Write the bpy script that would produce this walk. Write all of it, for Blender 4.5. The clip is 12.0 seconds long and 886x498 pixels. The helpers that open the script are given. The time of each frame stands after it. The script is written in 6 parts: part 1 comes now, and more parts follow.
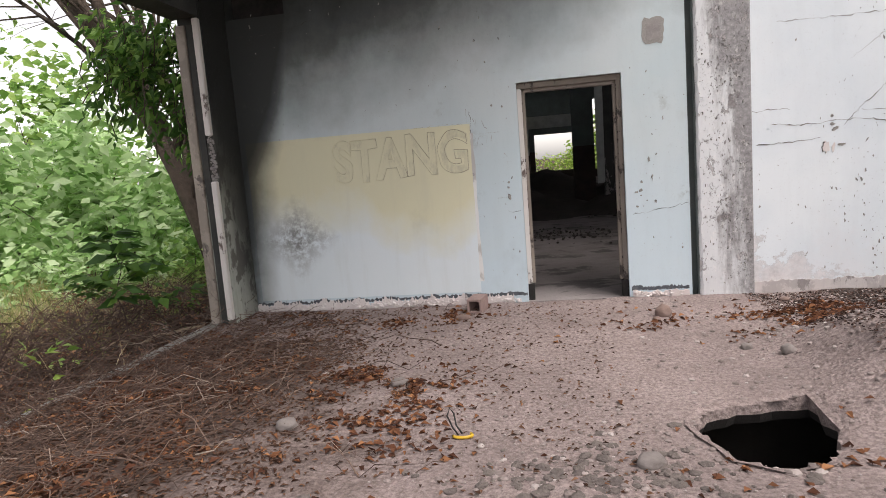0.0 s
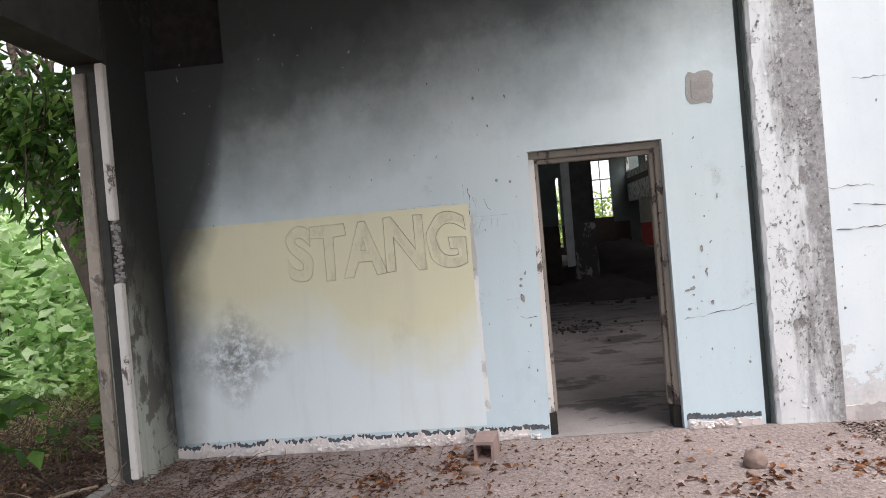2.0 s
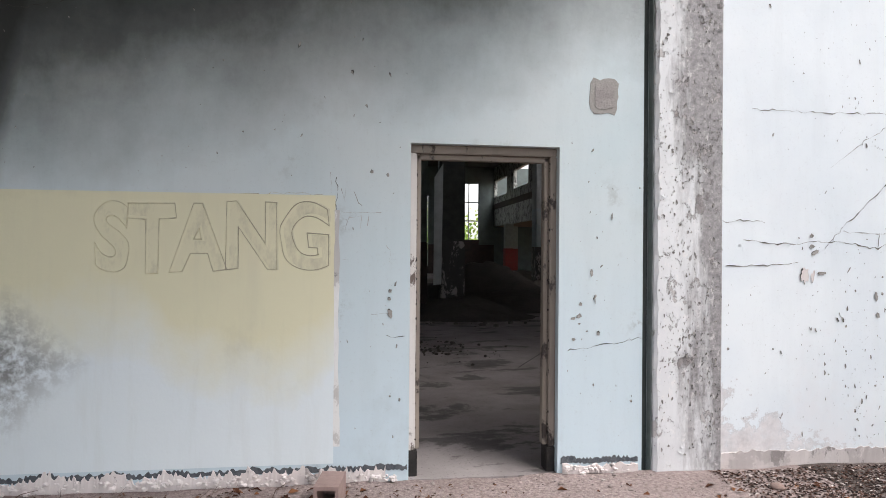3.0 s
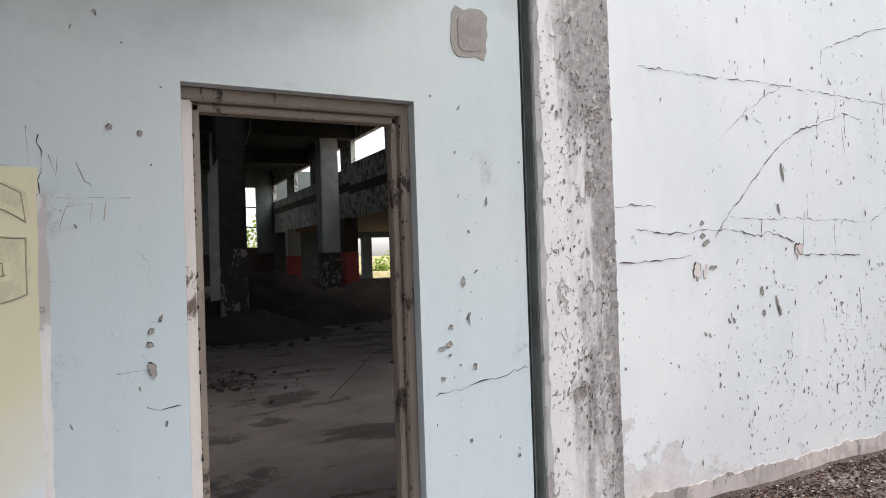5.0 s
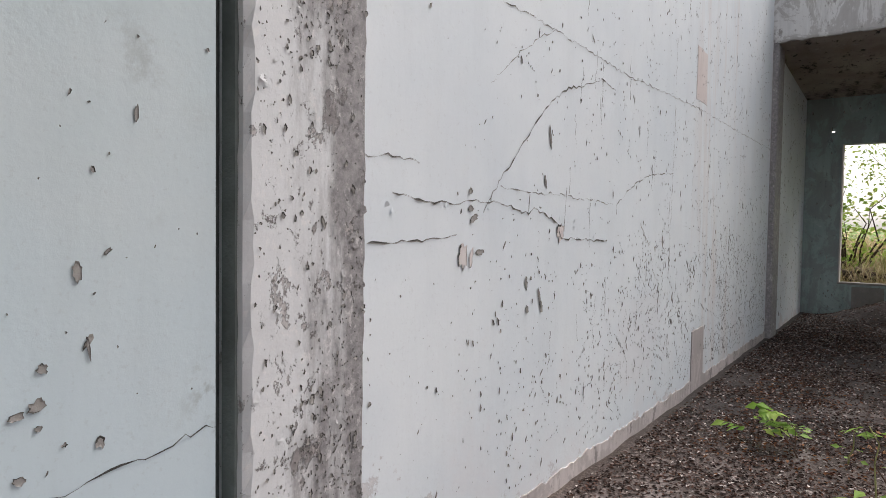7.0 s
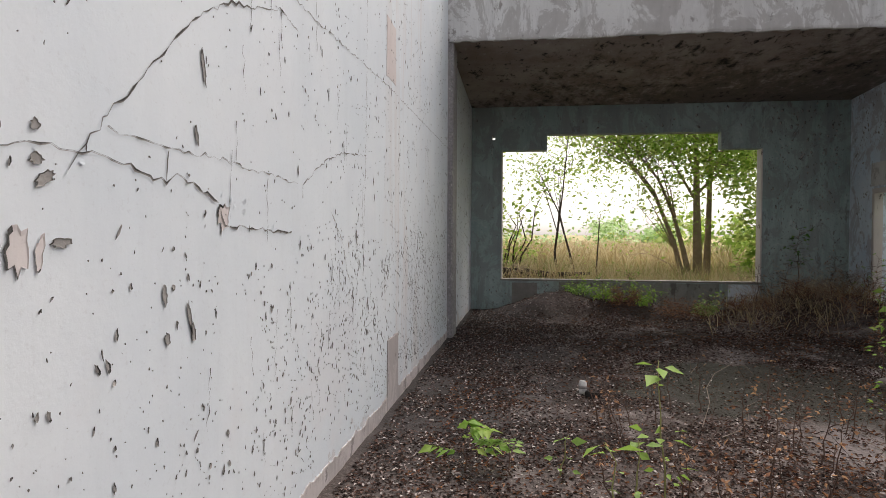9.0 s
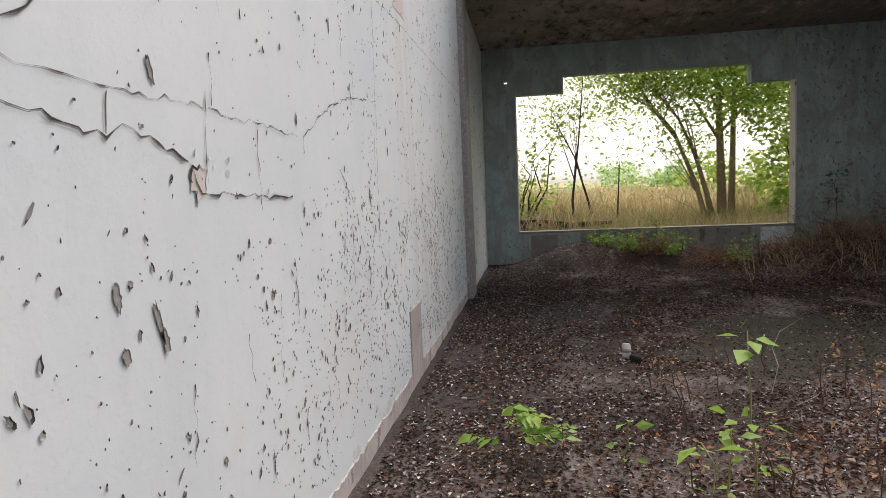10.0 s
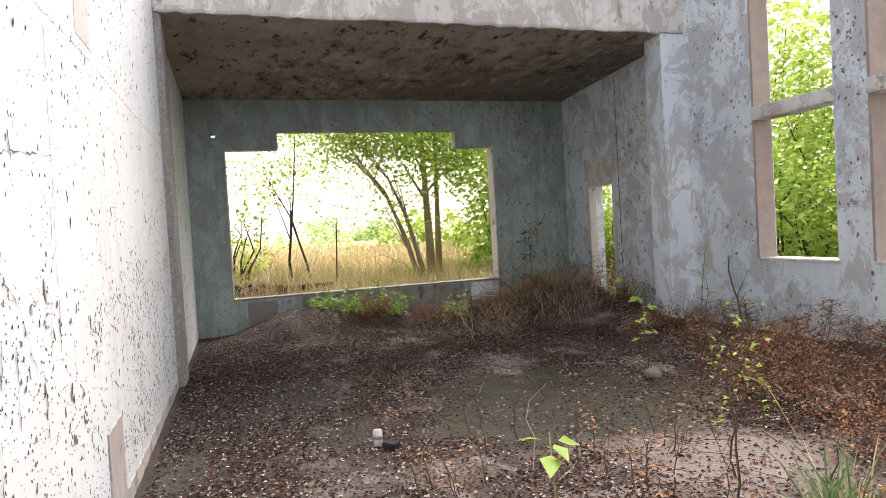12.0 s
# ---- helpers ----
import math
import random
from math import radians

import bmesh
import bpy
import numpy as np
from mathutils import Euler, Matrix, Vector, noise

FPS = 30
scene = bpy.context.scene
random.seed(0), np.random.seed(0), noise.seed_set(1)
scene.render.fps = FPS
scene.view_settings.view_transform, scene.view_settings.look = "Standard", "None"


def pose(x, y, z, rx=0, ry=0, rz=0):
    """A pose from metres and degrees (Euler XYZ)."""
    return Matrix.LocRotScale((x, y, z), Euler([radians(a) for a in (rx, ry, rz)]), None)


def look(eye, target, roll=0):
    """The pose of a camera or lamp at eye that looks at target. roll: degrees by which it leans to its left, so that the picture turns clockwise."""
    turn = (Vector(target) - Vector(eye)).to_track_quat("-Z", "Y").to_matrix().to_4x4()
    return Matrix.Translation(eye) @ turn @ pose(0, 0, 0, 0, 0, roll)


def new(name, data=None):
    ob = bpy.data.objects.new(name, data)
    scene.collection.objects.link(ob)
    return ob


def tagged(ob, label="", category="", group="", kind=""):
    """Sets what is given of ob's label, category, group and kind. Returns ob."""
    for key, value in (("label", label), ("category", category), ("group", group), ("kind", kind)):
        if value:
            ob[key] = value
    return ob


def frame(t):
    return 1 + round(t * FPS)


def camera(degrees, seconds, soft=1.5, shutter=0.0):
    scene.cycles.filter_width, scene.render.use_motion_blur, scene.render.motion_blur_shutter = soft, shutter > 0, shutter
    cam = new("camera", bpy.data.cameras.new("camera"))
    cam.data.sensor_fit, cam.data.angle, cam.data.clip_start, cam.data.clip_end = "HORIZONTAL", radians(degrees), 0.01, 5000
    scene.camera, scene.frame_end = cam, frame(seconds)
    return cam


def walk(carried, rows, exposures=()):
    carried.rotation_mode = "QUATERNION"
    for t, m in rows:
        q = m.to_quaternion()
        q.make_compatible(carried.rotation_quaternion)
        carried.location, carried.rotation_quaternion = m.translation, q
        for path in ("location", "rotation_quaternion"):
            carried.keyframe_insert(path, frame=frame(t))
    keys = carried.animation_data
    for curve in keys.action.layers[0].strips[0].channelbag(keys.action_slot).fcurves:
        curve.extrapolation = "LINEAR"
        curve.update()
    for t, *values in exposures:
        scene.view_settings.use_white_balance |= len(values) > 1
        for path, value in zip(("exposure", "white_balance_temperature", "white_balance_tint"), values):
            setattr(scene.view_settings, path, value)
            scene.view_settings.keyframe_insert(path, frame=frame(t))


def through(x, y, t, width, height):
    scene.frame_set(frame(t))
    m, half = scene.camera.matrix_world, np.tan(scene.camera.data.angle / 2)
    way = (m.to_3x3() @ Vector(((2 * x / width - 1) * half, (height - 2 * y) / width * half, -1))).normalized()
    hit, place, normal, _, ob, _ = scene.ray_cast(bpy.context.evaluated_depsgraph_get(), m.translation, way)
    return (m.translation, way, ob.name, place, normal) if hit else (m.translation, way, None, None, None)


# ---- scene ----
cam = camera(69.2, 12.0, soft=0.9)
PATH = [
    (0, (-0.173, -0.140, 1.380), (-0.522, 1.813, 1.130), -4.5),
    (0.5, (-0.333, 0.198, 1.389), (-0.618, 2.168, 1.197), -3.9),
    (1, (-0.413, 0.629, 1.470), (-0.766, 2.598, 1.480), -2.1),
    (1.5, (-0.579, 0.984, 1.497), (-0.921, 2.954, 1.540), -1.2),
    (2, (-0.784, 1.374, 1.509), (-0.941, 3.368, 1.490), -4.9),
    (2.5, (-0.827, 1.735, 1.428), (-0.799, 3.733, 1.347), -3.2),
    (2.7, (-0.791, 1.897, 1.453), (-0.643, 3.892, 1.455), 0.3),
    (3.1, (-0.820, 2.203, 1.431), (-0.524, 4.182, 1.440), -0.2),
    (3.5, (-0.879, 2.525, 1.424), (-0.464, 4.482, 1.445), -1.4),
    (3.9, (-0.910, 2.834, 1.426), (-0.383, 4.764, 1.457), -2.4),
    (4.3, (-0.864, 3.114, 1.429), (-0.209, 5.003, 1.462), -2.9),
    (4.5, (-0.800, 3.276, 1.420), (-0.046, 5.128, 1.463), -2.5),
    (5, (-0.714, 3.576, 1.435), (0.197, 5.357, 1.454), -1.9),
    (5.5, (-0.614, 3.888, 1.441), (0.473, 5.567, 1.419), -3.3),
    (6, (-0.397, 4.149, 1.436), (0.801, 5.751, 1.422), -3.1),
    (6.5, (-0.137, 4.421, 1.445), (1.241, 5.871, 1.439), -1.1),
    (7, (0.045, 4.684, 1.425), (1.661, 5.860, 1.351), 0.8),
    (7.2, (0.117, 4.780, 1.428), (1.809, 5.838, 1.302), -1.4),
    (7.6, (0.271, 4.929, 1.415), (2.083, 5.766, 1.281), -1.3),
    (8, (0.436, 4.993, 1.396), (2.321, 5.648, 1.271), -1.1),
    (8.4, (0.627, 5.023, 1.379), (2.557, 5.537, 1.267), -0.9),
    (8.8, (0.862, 5.073, 1.371), (2.817, 5.482, 1.266), -0.8),
    (9, (1.034, 5.116, 1.332), (3.015, 5.387, 1.291), 0.3),
    (9.5, (1.320, 5.208, 1.371), (3.300, 5.462, 1.256), -2.0),
    (10, (1.582, 5.308, 1.347), (3.551, 5.605, 1.163), -2.5),
    (10.5, (1.864, 5.382, 1.397), (3.858, 5.505, 1.314), -3.1),
    (11, (2.116, 5.462, 1.392), (4.084, 5.108, 1.343), -2.2),
    (11.5, (2.217, 5.506, 1.403), (4.115, 4.901, 1.224), -2.2),
    (12, (2.209, 5.488, 1.469), (4.116, 4.890, 1.407), -3.3),
]
EXPOSURES = ((0.0, 1.28, 6900, 15), (0.5, 1.45, 6800, 14), (1.5, 1.6, 6600, 12), (4.5, 1.42, 6700, 13), (5.5, 1.4, 6800, 13), (6.5, 1.45, 6900, 14), (7.0, 0.95, 6800, 14), (9.0, 1.05, 7000, 15), (10.5, 1.15, 7050, 15), (11.3, 1.62, 7100, 16), (12.0, 2.15, 7300, 17))
walk(cam, [(t, look(eye, target, roll)) for t, eye, target, roll in PATH], EXPOSURES)

# ---- world, sun, exposure ----
world = bpy.data.worlds.new("sky")
scene.world = world
world.use_nodes = True
wn = world.node_tree
sky = wn.nodes.new("ShaderNodeTexSky")
sky.sky_type = "NISHITA"
sky.sun_disc = False
sky.sun_elevation, sky.sun_rotation = radians(58), radians(125)
sky.dust_density, sky.air_density, sky.ozone_density = 2.0, 1.0, 1.0
grey = wn.nodes.new("ShaderNodeRGBToBW")
veil = wn.nodes.new("ShaderNodeMix")
veil.data_type = "RGBA"
veil.inputs[0].default_value = 0.85
wn.links.new(sky.outputs[0], grey.inputs[0])
wn.links.new(sky.outputs[0], veil.inputs[6])
wn.links.new(grey.outputs[0], veil.inputs[7])
wn.links.new(veil.outputs[2], wn.nodes["Background"].inputs[0])
wn.nodes["Background"].inputs[1].default_value = 0.15
sun_data = bpy.data.lights.new("sun", "SUN")
sun_data.energy, sun_data.angle, sun_data.color = 1.0, radians(40), (1.0, 0.97, 0.93)
sun = new("sun", sun_data)
sun.matrix_world = look((2.5 + 7.2, 3.0 - 5.0, 14.0), (2.5, 3.0, 0.0))


# ---- materials ----
class Mat:
    """A node material with a few shorthands."""

    def __init__(self, name, rough=0.8, metal=0.0):
        self.m = bpy.data.materials.new(name)
        self.m.use_nodes = True
        self.t = self.m.node_tree
        self.b = self.t.nodes["Principled BSDF"]
        self.b.inputs["Roughness"].default_value = rough
        self.b.inputs["Metallic"].default_value = metal
        self.co = self.t.nodes.new("ShaderNodeTexCoord").outputs["Object"]

    def link(self, a, b):
        self.t.links.new(a, b)

    def scaled(self, sx, sy, sz):
        n = self.t.nodes.new("ShaderNodeMapping")
        n.inputs["Scale"].default_value = (sx, sy, sz)
        self.link(self.co, n.inputs["Vector"])
        return n.outputs[0]

    def noise(self, scale, detail=4.0, rough=0.6, vec=None, distort=0.0):
        n = self.t.nodes.new("ShaderNodeTexNoise")
        n.inputs["Scale"].default_value, n.inputs["Detail"].default_value = scale, detail
        n.inputs["Roughness"].default_value, n.inputs["Distortion"].default_value = rough, distort
        self.link(vec or self.co, n.inputs["Vector"])
        return n.outputs[0]

    def voronoi(self, scale, vec=None, feature="F1"):
        n = self.t.nodes.new("ShaderNodeTexVoronoi")
        n.feature = feature
        n.inputs["Scale"].default_value = scale
        self.link(vec or self.co, n.inputs["Vector"])
        return n.outputs["Distance"]

    def ramp(self, fac, *stops):
        n = self.t.nodes.new("ShaderNodeValToRGB")
        e = n.color_ramp.elements
        while len(e) < len(stops):
            e.new(0.5)
        for el, (p, c) in zip(e, stops):
            el.position = p
            el.color = (c, c, c, 1) if isinstance(c, (int, float)) else (*c, 1)
        self.link(fac, n.inputs[0])
        return n.outputs[0]

    def mix(self, fac, a, b, blend="MIX"):
        n = self.t.nodes.new("ShaderNodeMix")
        n.data_type, n.blend_type = "RGBA", blend
        for sock, v in ((n.inputs[0], fac), (n.inputs[6], a), (n.inputs[7], b)):
            if isinstance(v, (int, float)):
                sock.default_value = v
            elif isinstance(v, tuple):
                sock.default_value = (*v, 1)
            else:
                self.link(v, sock)
        return n.outputs[2]

    def math(self, op, a, b=0.0):
        n = self.t.nodes.new("ShaderNodeMath")
        n.operation = op
        n.use_clamp = False
        for sock, v in zip(n.inputs, (a, b)):
            if isinstance(v, (int, float)):
                sock.default_value = v
            else:
                self.link(v, sock)
        return n.outputs[0]

    def axis(self, which):
        n = self.t.nodes.new("ShaderNodeSeparateXYZ")
        self.link(self.co, n.inputs[0])
        return n.outputs[which]

    def span(self, value, lo, hi):
        n = self.t.nodes.new("ShaderNodeMapRange")
        n.inputs["From Min"].default_value, n.inputs["From Max"].default_value = lo, hi
        self.link(value, n.inputs["Value"])
        return n.outputs[0]

    def colour(self, c):
        if isinstance(c, tuple):
            self.b.inputs["Base Color"].default_value = (*c, 1)
        else:
            self.link(c, self.b.inputs["Base Color"])
        return self

    def bump(self, h, strength=0.3, dist=0.01):
        n = self.t.nodes.new("ShaderNodeBump")
        n.inputs["Strength"].default_value, n.inputs["Distance"].default_value = strength, dist
        self.link(h, n.inputs["Height"])
        self.link(n.outputs[0], self.b.inputs["Normal"])
        return self

    def rough(self, r):
        self.link(r, self.b.inputs["Roughness"])
        return self

    def island(self):
        return self.t.nodes.new("ShaderNodeNewGeometry").outputs["Random Per Island"]


SOOT_SHADE_WALL, SOOT_SHADE_COLUMN = "wall", "column"


def soot_shade_depth(m):
    """How deep soot and painted shade lie on the door wall: a bank under the roof that thins towards the open side, and
    the dark corner.
    """
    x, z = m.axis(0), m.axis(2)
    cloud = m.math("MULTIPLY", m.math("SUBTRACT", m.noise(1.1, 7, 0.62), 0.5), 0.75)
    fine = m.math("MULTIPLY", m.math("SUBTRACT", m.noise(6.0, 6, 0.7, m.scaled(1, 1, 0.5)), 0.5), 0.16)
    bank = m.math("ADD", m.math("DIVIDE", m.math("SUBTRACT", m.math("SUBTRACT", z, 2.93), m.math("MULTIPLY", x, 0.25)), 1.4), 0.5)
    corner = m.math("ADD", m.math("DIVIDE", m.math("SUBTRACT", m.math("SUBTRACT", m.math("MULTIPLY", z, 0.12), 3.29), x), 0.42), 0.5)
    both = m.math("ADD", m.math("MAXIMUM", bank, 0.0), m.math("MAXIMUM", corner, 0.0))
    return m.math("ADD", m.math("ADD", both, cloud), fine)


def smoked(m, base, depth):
    """Soot and painted shade laid over a base colour by their depth, dull olive where thin and black where thick."""
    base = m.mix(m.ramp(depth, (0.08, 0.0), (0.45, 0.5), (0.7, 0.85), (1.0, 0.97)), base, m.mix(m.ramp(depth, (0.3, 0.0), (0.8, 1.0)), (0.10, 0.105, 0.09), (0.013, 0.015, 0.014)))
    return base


def painted(name, paint, tint, plaster, amount, soot=False, dirty=0.5, foot=False, streaky=False, speckle=0.12, blotch=0.0, damp=None):
    """Old oil paint on plaster: cloudy colour, rain streaks, flaked spots that bare the plaster, fine pits."""
    m = Mat(name, 0.62)
    base = m.mix(m.ramp(m.noise(0.9, 5), (0.35, 0.0), (0.7, 1.0)), paint, tint)
    if damp:
        wet = m.math("ADD", m.math("MULTIPLY", m.axis(2), -0.55), m.math("MULTIPLY", m.noise(0.8, 5), 1.3))
        base = m.mix(m.ramp(m.span(wet, -0.7, 0.8), (0.25, 0.0), (0.8, 0.9)), base, damp)
    streak = m.noise(2.2, 5, 0.7, m.scaled(3.0, 3.0, 0.35))
    base = m.mix(m.math("MULTIPLY", m.ramp(streak, (0.48, 0.0), (0.8, 1.0)), dirty), base, tuple(c * 0.55 for c in paint))
    if blotch:
        worn = m.noise(2.6, 9, 0.78, m.scaled(1, 1, 0.75), 0.6)
        base = m.mix(m.math("MULTIPLY", m.ramp(worn, (0.49, 0.0), (0.515, 0.75), (0.75, 1.0)), blotch), base, m.mix(m.noise(9, 6, 0.7), tuple(c * 0.95 for c in plaster), tuple(c * 0.62 for c in plaster)))
        base = m.mix(m.math("MULTIPLY", m.ramp(worn, (0.30, 1.0), (0.42, 0.0)), 0.5 * blotch), base, (0.86, 0.88, 0.90))
    speck = m.noise(55, 3, 0.7)
    base = m.mix(m.math("MULTIPLY", m.ramp(speck, (0.60, 0.0), (0.70, 1.0)), speckle), base, tuple(c * 0.6 for c in plaster))
    flake_n = m.noise(5.5, 8, 0.72, m.scaled(1, 1, 0.55), 0.3)
    mask = m.ramp(flake_n, (amount, 0.0), (amount + 0.025, 1.0))
    base = m.mix(mask, base, m.mix(m.noise(14, 4), plaster, tuple(c * 0.6 for c in plaster)))
    edge = m.ramp(flake_n, (amount - 0.012, 0.0), (amount + 0.006, 1.0), (amount + 0.02, 0.0))
    base = m.mix(m.math("MULTIPLY", edge, 0.55), base, tuple(c * 0.25 for c in plaster))
    relief = m.math("MULTIPLY", mask, -0.7)
    if foot:
        x, z = m.axis(0), m.axis(2)
        reach = m.math("MULTIPLY", m.math("MAXIMUM", m.math("SUBTRACT", 2.55, x), 0.0), 0.45)
        low = m.math("SUBTRACT", m.math("ADD", m.math("SUBTRACT", m.math("MULTIPLY", m.noise(3.2, 9, 0.75), 1.5), 0.62), reach), z)
        foot_n = m.span(low, -0.1, 0.5)
        base = m.mix(m.math("MULTIPLY", m.ramp(foot_n, (0.30, 0.0), (0.36, 1.0), (0.41, 0.0)), 0.45), base, (0.2, 0.18, 0.18))
        base = m.mix(m.ramp(foot_n, (0.28, 0.0), (0.46, 0.6), (1.0, 0.85)), base, m.mix(m.ramp(m.noise(9, 8, 0.75), (0.36, 0.0), (0.64, 1.0)), (0.70, 0.64, 0.635), (0.42, 0.38, 0.38)))
        run = m.noise(1.9, 7, 0.7, m.scaled(2.2, 1, 0.16))
        wash = m.math("MULTIPLY", m.ramp(run, (0.50, 0.0), (0.60, 0.55)), m.ramp(m.span(x, 5.4, 7.6), (0.0, 0.0), (0.5, 1.0), (0.85, 0.6), (1.0, 0.15)))
        base = m.mix(wash, base, (0.60, 0.53, 0.505))
        flat_wash = m.math("MULTIPLY", m.ramp(m.noise(1.2, 6, 0.65), (0.50, 0.0), (0.62, 0.4)), m.ramp(z, (0.0, 1.0), (0.9, 0.7), (1.0, 0.2)))
        base = m.mix(flat_wash, base, (0.70, 0.68, 0.70))
    if streaky:
        x, z = m.axis(0), m.axis(2)
        rough_n = m.noise(1.7, 8, 0.72, m.scaled(2.6, 1, 0.55))
        # Grey grows towards larger x and above z 1.35.
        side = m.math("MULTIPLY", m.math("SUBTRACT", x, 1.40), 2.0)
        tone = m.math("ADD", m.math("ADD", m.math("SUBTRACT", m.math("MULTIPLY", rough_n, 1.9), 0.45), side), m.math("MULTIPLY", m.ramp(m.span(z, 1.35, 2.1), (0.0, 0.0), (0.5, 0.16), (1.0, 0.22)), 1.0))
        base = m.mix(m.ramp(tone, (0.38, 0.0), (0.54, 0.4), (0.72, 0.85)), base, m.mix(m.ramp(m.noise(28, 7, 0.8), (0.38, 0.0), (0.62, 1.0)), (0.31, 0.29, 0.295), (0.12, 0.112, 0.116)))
        grit = m.noise(19, 10, 0.8, m.scaled(1.1, 1, 0.75))
        zone = m.ramp(m.noise(2.1, 5, 0.6), (0.35, 0.0), (0.6, 0.035))
        pit = m.ramp(m.math("ADD", grit, zone), (0.625, 0.0), (0.64, 0.95))
        base = m.mix(pit, base, m.mix(m.noise(50, 5), (0.07, 0.064, 0.066), (0.34, 0.315, 0.315)))
        base = m.mix(m.math("MULTIPLY", m.ramp(grit, (0.38, 1.0), (0.44, 0.0)), 0.5), base, (0.80, 0.78, 0.775))
        scale_n = m.noise(6.5, 9, 0.72, m.scaled(1.0, 1, 0.7), 0.15)
        bare = m.ramp(scale_n, (0.60, 0.0), (0.612, 1.0))
        base = m.mix(m.math("MULTIPLY", bare, 0.75), base, m.mix(m.noise(30, 5), (0.50, 0.46, 0.455), (0.32, 0.295, 0.295)))
        base = m.mix(m.math("MULTIPLY", m.ramp(scale_n, (0.594, 0.0), (0.603, 1.0), (0.612, 0.0)), 0.85), base, (0.05, 0.045, 0.045))
        relief = m.math("ADD", m.math("ADD", relief, m.math("MULTIPLY", bare, -0.8)), m.math("MULTIPLY", pit, -1.2))
    # Soot together with roof and corner shade, both put into the colour.
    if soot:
        if soot == SOOT_SHADE_COLUMN:
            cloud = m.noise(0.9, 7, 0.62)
            soot_shade = m.math("ADD", m.math("ADD", m.math("MULTIPLY", m.axis(2), 0.85), m.math("MULTIPLY", m.math("SUBTRACT", m.axis(1), 5.68), 2.4)), m.math("ADD", m.math("MULTIPLY", cloud, 1.1), 0.95))
            base = m.mix(m.ramp(m.span(soot_shade, 2.0, 3.6), (0.0, 0.0), (0.3, 0.35), (0.6, 0.88), (1.0, 0.985)), base, (0.014, 0.015, 0.014))
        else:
            base = smoked(m, base, soot_shade_depth(m))
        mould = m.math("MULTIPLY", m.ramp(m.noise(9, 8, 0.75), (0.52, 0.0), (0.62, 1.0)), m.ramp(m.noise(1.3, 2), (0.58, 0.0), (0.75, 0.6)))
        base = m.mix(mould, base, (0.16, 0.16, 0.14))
    m.colour(base)
    h = m.math("ADD", relief, m.math("MULTIPLY", m.noise(35, 5, 0.7), 0.35))
    m.bump(h, 0.45 if not streaky else 0.8, 0.006)
    return m.m


M_door_wall = painted("pale blue paint", (0.50, 0.59, 0.625), (0.57, 0.625, 0.645), (0.40, 0.37, 0.36), 0.73, soot=SOOT_SHADE_WALL, dirty=0.12, damp=(0.51, 0.615, 0.68))
M_white_wall = painted("white weathered paint", (0.735, 0.785, 0.822), (0.64, 0.705, 0.76), (0.50, 0.47, 0.46), 0.715, dirty=0.12, foot=True)
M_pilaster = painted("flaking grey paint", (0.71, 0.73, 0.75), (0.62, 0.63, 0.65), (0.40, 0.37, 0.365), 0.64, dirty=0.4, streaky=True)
M_blue_wall = painted("peeling blue paint", (0.64, 0.77, 0.88), (0.77, 0.84, 0.91), (0.55, 0.53, 0.58), 0.64, dirty=0.3, blotch=0.8)
M_green_wall = painted("dull green paint", (0.27, 0.37, 0.365), (0.37, 0.46, 0.455), (0.27, 0.275, 0.27), 0.62, dirty=0.7, blotch=0.6)
M_tan = painted("bare tan render", (0.36, 0.31, 0.265), (0.25, 0.215, 0.185), (0.13, 0.11, 0.10), 0.6, dirty=0.7, blotch=0.4)
M_stub = painted("stained grey render", (0.46, 0.48, 0.43), (0.30, 0.31, 0.27), (0.16, 0.15, 0.13), 0.52, soot=SOOT_SHADE_COLUMN, dirty=0.9)
M_stub_grey = painted("bare grey render", (0.30, 0.31, 0.30), (0.22, 0.225, 0.22), (0.16, 0.15, 0.145), 0.6, dirty=0.8, blotch=0.4)
M_fascia = painted("weathered white fascia", (0.72, 0.73, 0.73), (0.6, 0.6, 0.6), (0.42, 0.40, 0.39), 0.62, dirty=0.8, blotch=0.7)


def plain(name, a, b, scale=6.0, rough=0.85, bump=0.4, dist=0.01, fine=60):
    m = Mat(name, rough)
    c = m.mix(m.ramp(m.noise(scale, 6, 0.65), (0.3, 0.0), (0.7, 1.0)), a, b)
    c = m.mix(m.math("MULTIPLY", m.noise(fine, 3), 0.35), c, tuple(v * 0.5 for v in a))
    m.colour(c)
    m.bump(m.math("ADD", m.noise(fine, 4, 0.7), m.noise(scale * 3, 4)), bump, dist)
    return m.m


M_concrete = plain("grey concrete", (0.30, 0.29, 0.27), (0.20, 0.19, 0.18))
M_concrete_dark = plain("near-black concrete", (0.028, 0.03, 0.03), (0.06, 0.06, 0.056))
mh = Mat("dusty hall floor", 0.9)
hc = mh.mix(mh.ramp(mh.noise(1.3, 6, 0.65), (0.35, 0.0), (0.68, 1.0)), (0.30, 0.268, 0.268), (0.19, 0.167, 0.167))
hc = mh.mix(mh.ramp(mh.noise(0.75, 8, 0.68, mh.scaled(1.0, 1.8, 1.0), 0.3), (0.53, 0.0), (0.57, 0.7), (0.7, 0.9)), hc, mh.mix(mh.noise(9, 4), (0.045, 0.04, 0.04), (0.085, 0.075, 0.075)))
hc = mh.mix(mh.ramp(mh.noise(45, 4, 0.75), (0.58, 0.0), (0.68, 0.5)), hc, (0.06, 0.05, 0.048))
mh.colour(hc).bump(mh.noise(30, 5, 0.7), 0.5, 0.01)
M_hall_floor = mh.m
